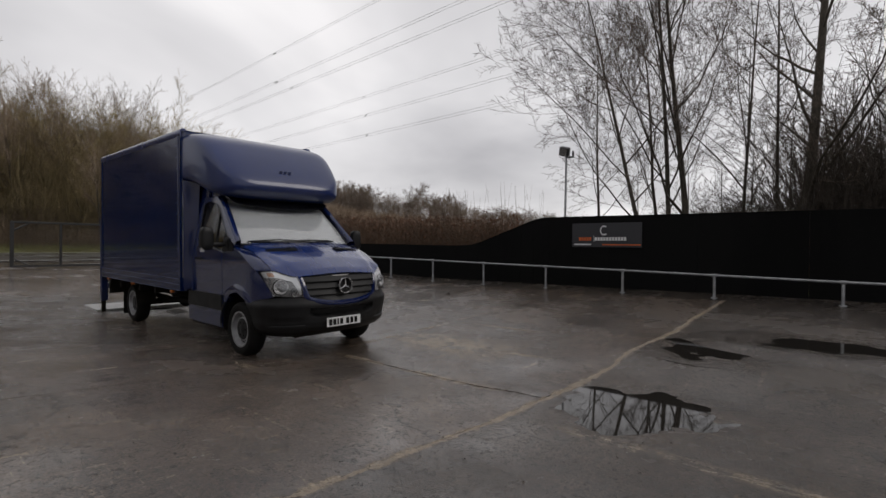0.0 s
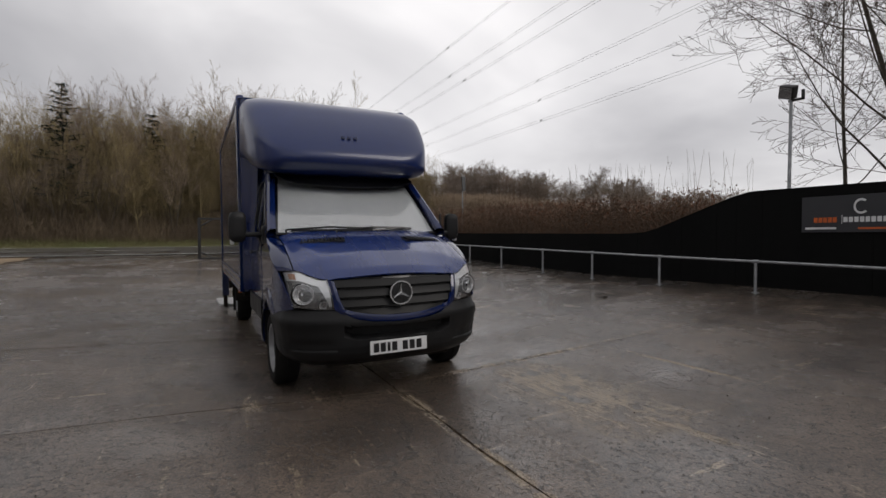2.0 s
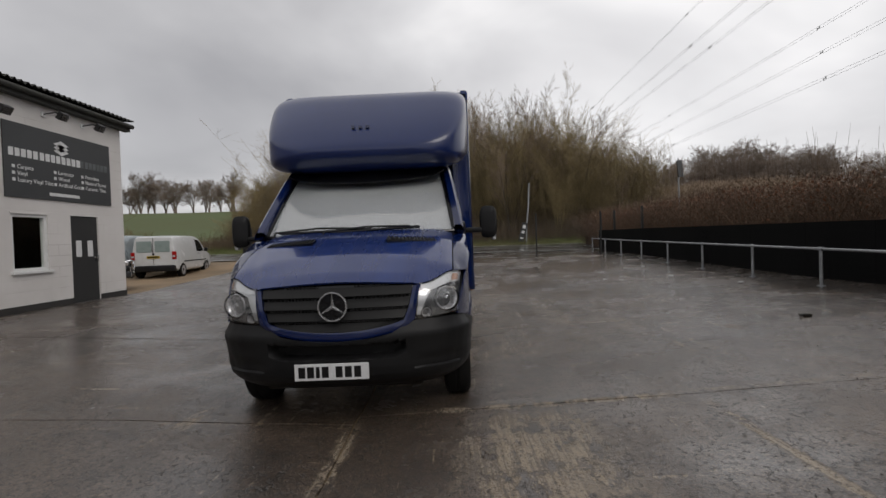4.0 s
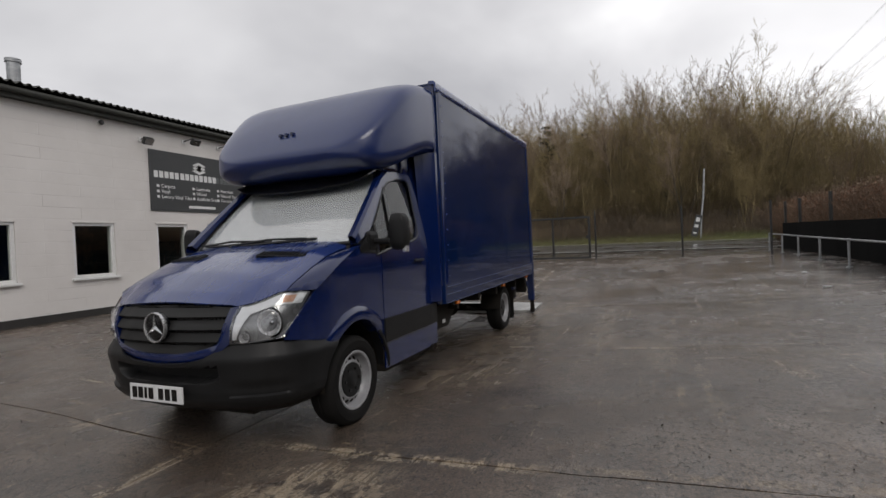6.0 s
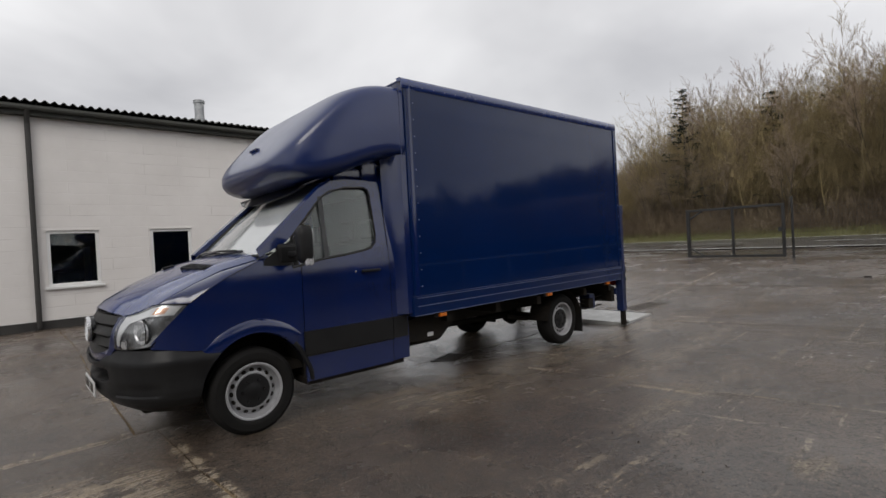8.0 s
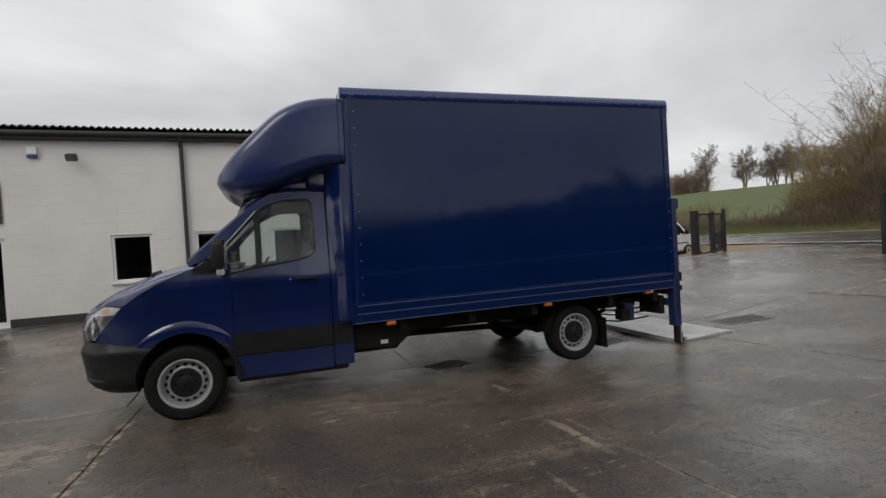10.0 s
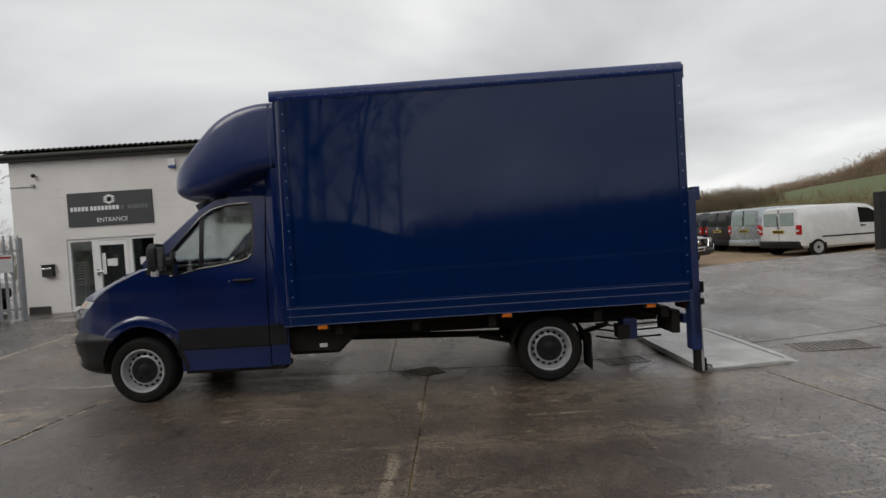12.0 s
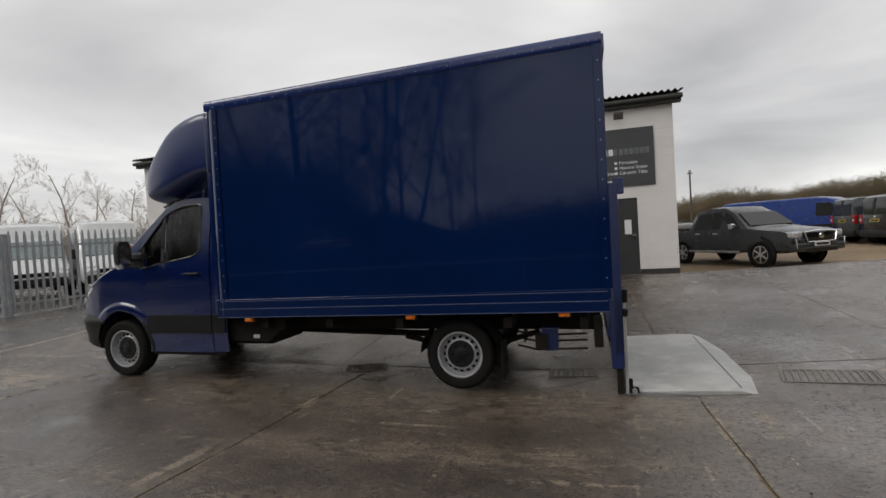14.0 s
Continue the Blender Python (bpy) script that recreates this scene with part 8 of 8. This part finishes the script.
bare_tree("bare_tree", 17, near_label, fence_trees, BARK, TWIG, at_land(7.0, 15.4), height=10.5, trunk_r=0.07, counts=(13, 8, 6, 3), spread=0.75, first=0.15, up=0.16, shrink=0.48, thin=limb, **fine)
for k, (x, y, size) in enumerate(((3.6, 15.2, 0.50), (5.0, 16.4, 0.56), (6.4, 14.9, 0.46), (7.5, 13.9, 0.58), (8.4, 15.6, 0.66))):
    put_copy(slender, x, y, 67 * k, size)
bare_tree("bare_tree", 18, near_label, fence_trees, BARK, TWIG, at_land(11.4, 13.2), height=12.0, trunk_r=0.12, counts=(16, 8, 7, 4), spread=0.85, first=0.12, up=0.12, wander=0.16, shrink=0.45, tip=0.0045, thin=slim)
bare_tree("bare_tree", 19, near_label, fence_trees, BARK, TWIG, at_land(15.5, 14.5), height=11.5, trunk_r=0.13, counts=(13, 7, 5, 3), spread=0.75, first=0.18, up=0.16, wander=0.16, shrink=0.5)
bare_tree("bare_tree", 20, "slender bare tree behind the black fence", fence_trees, BARK, TWIG, at_land(4.2, 16.0), height=9.5, trunk_r=0.075, counts=(12, 6, 5, 3), spread=0.7, first=0.2, up=0.2, wander=0.16, shrink=0.5)

# roadside wood
wood_label = "bare woodland tree with dense olive-brown twigs on the road bank"
wood = []
for k in range(6):
    kw = dict(height=(10.0, 10.6, 9.4, 10.3, 8.6, 9.7)[k], trunk_r=(0.085, 0.10, 0.075, 0.085, 0.07, 0.08)[k], taper=0.30, counts=(10, 8, 6, 4), spread=(0.62, 0.55, 0.70, 0.50, 0.72, 0.62)[k], first=(0.25, 0.35, 0.2, 0.4, 0.15, 0.3)[k], up=0.22, wander=0.10, sway=0.3, forks=(2, 3, 3, 2, 3, 2)[k], tip=0.0052, shrink=(0.48, 0.46, 0.52, 0.44, 0.52, 0.50)[k], thin=(0.34, 0.55))
    wood.append(bare_tree("woodland_tree", 40 + k, wood_label, "roadside wood", BARK if k % 2 else TWIG_OLIVE, TWIG_GREY if k % 2 else TWIG_OLIVE, at_land(-30.5, -9 + 3.4 * k, 0.0, 0.8), **kw))
rw = random.Random(9)
for row, (xr, step) in enumerate(((-28.6, 2.1), (-31.0, 1.8), (-34.5, 2.0), (-38.0, 2.4))):
    y = -14.5 - row * 0.8
    while y < 17.5 - row * 0.6:
        s = rw.uniform(0.88, 1.02) * lerp([(-16, 0.58), (-12, 0.68), (-7, 0.78), (-2, 0.93), (4, 1.0), (8, 1.0), (11, 0.90), (14.5, 0.66), (18, 0.5)], y) * (0.74 if row == 0 else 1.0)
        put_copy(wood[rw.randrange(6)], xr + rw.uniform(-0.9, 0.9), y + rw.uniform(-0.5, 0.5), rw.uniform(0, 360), s)
        y += step * rw.uniform(0.75, 1.25)


def fir(x, y, height, seed):
    rnd = random.Random(seed)
    t = thing("fir_tree", at_land(x, y), "dark ragged fir tree standing among bare trees", "tree", "firs")
    part("trunk", sticks_mesh("trunk", [(0, 0, 0, 0, 0, height * 0.5, 0.16, 0.09), (0, 0, height * 0.5, 0, 0, height, 0.09, 0.01)], BARK, 6), None, t)
    segs, quads = [], []
    z = height * 0.25
    while z < height - 0.1:
        f = (height - z) / height
        for _ in range(4):
            a, ln = rnd.uniform(0, 2 * math.pi), (0.35 + 2.4 * f) * rnd.uniform(0.6, 1.1)
            d = Vector((math.cos(a), math.sin(a), rnd.uniform(-0.12, 0.18)))
            tip = d * ln + Vector((0, 0, z + 0.12 * ln))
            segs.append((0, 0, z, *tip, 0.02, 0.006))
            for j in range(int(8 + ln * 12)):
                b = Vector((0, 0, z)).lerp(tip, rnd.uniform(0.15, 1.0))
                e = b + Vector((rnd.gauss(0, 0.16), rnd.gauss(0, 0.16), rnd.uniform(-0.22, 0.06)))
                segs.append((*b, *e, 0.028, 0.008))
        z += 0.30
    part("crown", sticks_mesh("crown", segs, FIR, 3), None, t)


fir(-29.9, -8.9, 10.2, 1)
fir(-31.5, -4.0, 9.2, 2)
fir(-32.2, -1.2, 8.4, 3)


def brush(name, label, category, seed, count, xr, yr, top, material, lean=0.35, r=(0.012, 0.004), length=(0.35, 1.0), base_frac=0.0, twigs=2, twig=(0.22, 0.35), bend=0.3):
    """A thicket of thin stems: stuff."""
    rnd = np.random.RandomState(seed)
    x, y = rnd.uniform(*xr, count), rnd.uniform(*yr, count)
    segs = []
    for i in range(count):
        g = land(x[i], y[i])
        t = top(x[i], y[i])
        if t <= 0.1:
            continue
        z0 = g + rnd.uniform(0, base_frac) * t
        ln = t * rnd.uniform(*length)
        dx, dy = rnd.normal(0, lean), rnd.normal(0, lean)
        mid = (x[i] + dx * ln * 0.5, y[i] + dy * ln * 0.5, z0 + ln * 0.5)
        end = (mid[0] + (dx + rnd.normal(0, bend)) * ln * 0.5, mid[1] + (dy + rnd.normal(0, bend)) * ln * 0.5, min(z0 + ln, g + t * 1.05))
        segs.append((x[i], y[i], z0, *mid, r[0], r[0] * 0.7))
        segs.append((*mid, *end, r[0] * 0.7, r[1]))
        for _ in range(twigs):
            f = rnd.uniform(-0.6, 0.95)
            b = [mid[k] + (end[k] - mid[k]) * f if f > 0 else mid[k] + ((x[i], y[i], z0)[k] - mid[k]) * -f for k in range(3)]
            segs.append((*b, b[0] + rnd.normal(0, twig[0]), b[1] + rnd.normal(0, twig[0]), b[2] + rnd.uniform(-0.05, twig[1]), r[1] * 1.2, r[1] * 0.7))
    return tagged(new(name, sticks_mesh(name, segs, material, 3)), label, category, kind="stuff")


def flecks(name, label, category, seed, count, xr, yr, zfun, material, size=(0.02, 0.05)):
    """Loose leaves or seed heads as small tilted scraps: stuff."""
    rnd = np.random.RandomState(seed)
    x, y = rnd.uniform(*xr, count), rnd.uniform(*yr, count)
    z = np.array([zfun(a, b, rnd) for a, b in zip(x, y)])
    c = np.stack([x, y, z], 1)
    u = rnd.normal(size=(count, 3)); u /= np.linalg.norm(u, axis=1, keepdims=True)
    w = rnd.normal(size=(count, 3)); v = np.cross(u, w); v /= np.linalg.norm(v, axis=1, keepdims=True)
    s = rnd.uniform(*size, count)[:, None]
    verts = np.stack([c - u * s, c + v * s * 0.55, c + u * s, c - v * s * 0.55], 1).reshape(-1, 3)
    quads = np.arange(count * 4).reshape(-1, 4)
    return tagged(new(name, quads_mesh(name, verts, quads, material)), label, category, kind="stuff")


def hedge_top(x, y):
    h = lerp([(-22, 2.0), (-12, 2.1), (-8, 2.15), (-4, 2.05), (-1, 1.95), (1.6, 1.7), (3, 1.1), (20, 0.9)], x)
    return (h + 0.35 * noise.noise(Vector((x * 0.7, y * 0.7, 3)))) * (1.12 - 0.05 * abs(y - 11))


brush("scrub_thicket", "dense brown winter scrub behind the black fence", "scrub", 1, 15000, (-22, 3.0), (9.0, 14.0), hedge_top, TWIG_BROWN)
brush("scrub_thicket_low", "low bramble scrub beneath the tall trees", "scrub", 2, 3500, (3.0, 22), (9.2, 14.5), lambda x, y: 1.5 + 0.9 * noise.noise(Vector((x * 0.6, y * 0.6, 8))), TWIG_BROWN)
flecks("dead_leaves", "russet dead leaves clinging to the scrub", "leaves", 3, 16000, (-22, 2.5), (8.9, 13.5), lambda x, y, r: land(x, y) + hedge_top(x, y) * (0.25 + 0.72 * r.uniform() ** 0.7), RUSSET)
flecks("bramble_leaves", "dull brown bramble leaves filling the scrub", "leaves", 31, 20000, (-22, 3.0), (8.8, 14), lambda x, y, r: land(x, y) + hedge_top(x, y) * r.uniform(0.0, 0.85), TWIG_BROWN, (0.02, 0.05))
flecks("seed_heads", "pale seed heads on top of the scrub", "seed heads", 4, 5000, (-20, 2.6), (8.9, 12.5), lambda x, y, r: land(x, y) + hedge_top(x, y) * r.uniform(0.80, 1.08), SEEDHEAD, (0.018, 0.045))
brush("tall_weeds", "tall thin weed stalks standing above the scrub", "weeds", 5, 160, (-20, 2.0), (9.2, 12), lambda x, y: hedge_top(x, y) + 1.0, TWIG_BROWN, 0.06, (0.0055, 0.0028), (0.8, 1.2), 0.0, 2, (0.06, 0.25), 0.06)
brush("wood_undergrowth", "tangled olive undergrowth at the edge of the wood", "undergrowth", 6, 12500, (-37, -26.8), (-17.0, 17.5), lambda x, y: (1 - 0.55 * sstep(-12, -17, y)) * (3.2 + 2.2 * noise.noise(Vector((x * 0.35, y * 0.35, 1)))) * (0.45 + 0.55 * sstep(-26.5, -30, x)), UNDERWOOD, 0.30, (0.020, 0.007))
brush("wood_brambles", "brown brambles along the foot of the wood", "undergrowth", 7, 6000, (-29, -26.6), (-30, 19), lambda x, y: 0.8 + 0.5 * noise.noise(Vector((x, y * 0.5, 4))), UNDERWOOD, 0.5, (0.014, 0.006))
def wood_top(x, y):
    return (8.8 + 1.8 * noise.noise(Vector((x * 0.2, y * 0.3, 3)))) * (1 - 0.45 * sstep(12, 17, y)) * (1 - 0.75 * sstep(-11.5, -16.0, y))


brush("wood_depth", "close-set thin branching stems filling the depth of the wood", "undergrowth", 16, 5800, (-42, -30.0), (-17.0, 17), wood_top, TWIG_OLIVE, 0.24, (0.018, 0.006), (0.45, 1.05), 0.25, 13, (0.6, 0.85))
brush("wood_haze", "fine olive twigs through the middle of the wood", "undergrowth", 17, 13500, (-38, -28.5), (-16.5, 17), lambda x, y: (2.2 + 0.6 * noise.noise(Vector((x * 0.5, y * 0.5, 3)))) * (1 - 0.5 * sstep(-11, -16.5, y)), TWIG_OLIVE, 0.6, (0.010, 0.005), (0.4, 1.0), 2.6, 3, (0.35, 0.5))
brush("dark_scrub", "dark tangled scrub among the tall trees by the fence", "scrub", 18, 6000, (6.0, 24), (11.5, 18.0), lambda x, y: (2.6 + 1.2 * noise.noise(Vector((x * 0.5, y * 0.5, 9)))) * (0.75 + 1.15 * sstep(8.0, 9.6, x)), DARK_TWIG, 0.32, (0.014, 0.005), (0.4, 1.0), 0.3, 6, (0.35, 0.5))
brush("roadside_hedge", "straggling bare hedge along the far side of the road", "hedge", 9, 3300, (-33, -29), (-75, -16), lambda x, y: (1.1 + 0.9 * noise.noise(Vector((x * 0.3, y * 0.25, 6)))) * (1 + 0.9 * sstep(-20, -17, y)), TWIG_OLIVE, 0.28, (0.018, 0.007))
brush("verge_grass", "rough grass on the road verge", "grass", 10, 15000, (-27.0, -24.1), (-60, 30), lambda x, y: 0.24, GRASS, 0.4, (0.008, 0.003))
flecks("yard_grit", "loose stones and grit scattered on the yard", "gravel", 12, 2500, (-9.5, 11.0), (-6.5, 7.0), lambda x, y, r: ground_z(x, y) + 0.006, mat("yard_grit", (0.13, 0.115, 0.10), 0.8, 0, (0.06, 0.055, 0.05), 5, 40, 0.2), (0.004, 0.012))
flecks("fence_foot_gravel", "dark gravel along the foot of the fence", "gravel", 13, 11000, (-14.5, 13.0), (6.85, 7.88), lambda x, y, r: ground_z(x, y) + 0.008, mat("dark_gravel", (0.034, 0.031, 0.028), 0.8, 0, (0.02, 0.018, 0.016), 5, 40, 0.2), (0.004, 0.012))

# field trees on the hill and the far woods
far = []
for k in range(4):
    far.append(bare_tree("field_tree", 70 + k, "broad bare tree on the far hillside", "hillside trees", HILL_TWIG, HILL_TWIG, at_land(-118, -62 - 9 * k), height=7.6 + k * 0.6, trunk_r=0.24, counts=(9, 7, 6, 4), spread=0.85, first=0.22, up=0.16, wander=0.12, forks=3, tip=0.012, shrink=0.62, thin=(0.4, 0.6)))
rf = random.Random(21)
for y, sc in [(-44 - 3.1 * k, 0.8 + 0.04 * (k * 7 % 6)) for k in range(16)] + [(-103, 1.25), (-106, 0.85), (-110, 0.75), (-113, 0.7)]:
    put_copy(far[rf.randrange(4)], -120 - rf.uniform(0, 6), y, rf.uniform(0, 360), sc)
def treeline(x):
    """Height above datum of the tops along the wood beyond the fence."""
    return lerp([(-95, 17.5), (-60, 13.6), (-48, 11.4), (-34, 9.0), (-24, 7.2), (-16, 5.6), (-8, 4.6)], x)


for k in range(42):
    x, y = -12 - k * 2.0 + rf.uniform(-0.8, 0.8), 46 + rf.uniform(-4, 4)
    put_copy(far[rf.randrange(4)], x, y, rf.uniform(0, 360), (treeline(x) - land(x, y)) / 10.5 * rf.uniform(0.85, 1.05))
pale = bare_tree("bare_tree", 90, "bare tree standing beyond the white vans, its colour paled for haze", "trees beyond the vans", FAR_TWIG, FAR_TWIG, at_land(31.5, -19.0), height=7.4, trunk_r=0.13, counts=(14, 7, 5, 3), spread=0.8, first=0.15, up=0.18, tip=0.005, shrink=0.46, thin=slim)
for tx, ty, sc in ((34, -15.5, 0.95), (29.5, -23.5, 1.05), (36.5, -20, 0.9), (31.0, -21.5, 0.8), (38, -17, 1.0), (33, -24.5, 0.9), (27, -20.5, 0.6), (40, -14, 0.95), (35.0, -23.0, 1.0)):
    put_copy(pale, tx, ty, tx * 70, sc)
brush("vans_scrub", "scrub and saplings beyond the white vans, their colour paled for haze", "scrub", 19, 2500, (26, 44), (-30, -10), lambda x, y: 3.2 + 1.2 * noise.noise(Vector((x * 0.3, y * 0.3, 5))), FAR_TWIG, 0.3, (0.014, 0.007), (0.5, 1.0), 0.2, 5, (0.4, 0.6))
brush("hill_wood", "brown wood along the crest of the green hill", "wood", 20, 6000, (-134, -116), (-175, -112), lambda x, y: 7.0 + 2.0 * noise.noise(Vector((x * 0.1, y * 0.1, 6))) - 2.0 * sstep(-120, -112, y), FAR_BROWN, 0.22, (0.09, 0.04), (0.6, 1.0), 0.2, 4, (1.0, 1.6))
brush("field_shrubs", "bare shrubs along the foot of the green field", "hedge", 21, 700, (-52, -40), (-66, -36), lambda x, y: 2.3 + 1.6 * noise.noise(Vector((x * 0.2, y * 0.35, 6))), TWIG_OLIVE, 0.3, (0.022, 0.01), (0.5, 1.0), 0.2, 5, (0.4, 0.6))
brush("far_hedges", "brown hedges and scrub on the distant slope", "hedge", 14, 9000, (-66, 30), (-105, -88), lambda x, y: 3.6 + 1.8 * noise.noise(Vector((x * 0.10, y * 0.10, 6))) + 0.6 * sstep(-10, -45, x), FAR_SCRUB, 0.3, (0.035, 0.018), (0.5, 1.0), 0.1, 6, (0.5, 0.6))
tp = thing("telegraph_pole", pose(-12.4, -53, land(-12.4, -53)), "weathered timber telegraph pole with a short crossarm", "telegraph pole")
part("pole", tube(bmesh.new(), (0, 0, -0.3), (0, 0, 6.6), 0.12, 0.08, 10), BROWNPOST, tp)
part("crossarm", boxes((-0.25, 0.25, -0.05, 0.05, 6.2, 6.3), bevel=0.01), BROWNPOST, tp)
part("insulator_box", boxes((-0.12, 0.12, -0.14, 0.10, 6.3, 6.6), bevel=0.02), GALV, tp)
brush("far_wood", "distant wood behind the scrub, its colour paled for haze", "wood", 22, 2200, (-95, -8), (43, 52), lambda x, y: (treeline(x) - land(x, y)) * (0.74 + 0.15 * noise.noise(Vector((x * 0.15, y * 0.15, 4)))), FAR_TWIG, 0.12, (0.016, 0.008), (0.6, 1.0), 0.2, 8, (0.6, 0.9))
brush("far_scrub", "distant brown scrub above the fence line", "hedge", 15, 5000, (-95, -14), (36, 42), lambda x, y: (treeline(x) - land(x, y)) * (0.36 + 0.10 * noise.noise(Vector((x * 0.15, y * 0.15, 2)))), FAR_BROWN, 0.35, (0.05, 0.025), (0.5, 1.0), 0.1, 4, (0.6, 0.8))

# ---- power lines ----
lines = thing("power_lines", pose(0, 0, 0), "twin-bundled overhead power lines crossing the sky", "power lines")
rl = random.Random(3)
for y, z in ((26.0, 24.6), (26.3, 21.2), (28.4, 21.0), (40.0, 22.6), (40.3, 20.0), (40.6, 17.2)):
    pts = []
    for k in range(41):
        x = -420 + 500 * k / 40
        sag = 5.0 * ((x + 60) / 230) ** 2
        pts.append((x, y - 0.02 * x, z + sag * 0.5))
    for dz in (0.0, 0.42):
        segs = [(*a, *b, 0.013, 0.013) for a, b in zip(pts[:-1], pts[1:])]
        ob = part("conductor", sticks_mesh("conductor", segs, WIRE, 4), None, lines)
        ob.location = (0, dz * 0.6, dz)
    for k in range(6, 40, 3):
        p = pts[k]
        part("spacer", boxes((p[0] - 0.04, p[0] + 0.04, p[1] - 0.02, p[1] + 0.02, p[2], p[2] + 0.20), (p[0] - 0.04, p[0] + 0.04, p[1] + 0.02, p[1] + 0.25, p[2] + 0.18, p[2] + 0.23), (p[0] - 0.04, p[0] + 0.04, p[1] + 0.23, p[1] + 0.27, p[2] + 0.2, p[2] + 0.42)), WIRE, lines)

# ---- small things ----
sp = thing("bent_road_sign", pose(-25.2, 5.98, land(-25.2, 5.98)), "leaning white-backed road sign on a bent post", "road sign")
part("post", path_tube(bmesh.new(), [(0, 0, -0.1), (0, 0.06, 1.2), (0.0, 0.22, 2.6), (0.02, 0.30, 4.2)], 0.055, 8), GALV, sp)
part("sign_plate", box(bmesh.new(), -0.02, 0.02, -0.18, 0.18, -0.65, 0.65, 0.004, Matrix.Translation((0.09, -0.20, 0.85)) @ Matrix.Rotation(radians(-14), 4, "X")), SIGN, sp, "dark sign plate hanging askew")
for k, (za, zb) in enumerate(((0.25, 0.50), (-0.10, 0.08), (-0.48, -0.38))):
    part("plate_mark", box(bmesh.new(), 0.021, 0.024, -0.11, 0.10, za, zb, 0, Matrix.Translation((0.09, -0.20, 0.85)) @ Matrix.Rotation(radians(-14), 4, "X")), SIGNWHITE, sp)
rs_ = thing("roadside_sign", pose(-12.4, 10.6, land(-12.4, 10.6), 0, 0, 35), "dark-backed sign on a thin post above the scrub", "road sign")
part("post", tube(bmesh.new(), (0, 0, -0.1), (0, 0, 3.9), 0.035, 0.03, 8), GALV, rs_)
part("sign_plate", box(bmesh.new(), -0.015, 0.015, -0.20, 0.20, -0.36, 0.36, 0.006, Matrix.Translation((0.04, 0.05, 3.45)) @ Matrix.Rotation(radians(9), 4, "X")), BLACK, rs_)
for lx, ly, lm in ((-3.0, 6.0, PAPER), (-5.2, 6.2, PAPER), (-1.2, 6.6, PAPER), (2.4, 5.3, UNDER), (-6.6, 3.4, UNDER)):
    q = thing("litter_scrap", pose(lx, ly, ground_z(lx, ly) + 0.012, 0, 0, 40 * lx), "small crumpled scrap of litter on the concrete", "litter", "litter scraps")
    part("scrap", box(bmesh.new(), -0.06, 0.06, -0.04, 0.04, -0.008, 0.02, 0.008), lm, q)
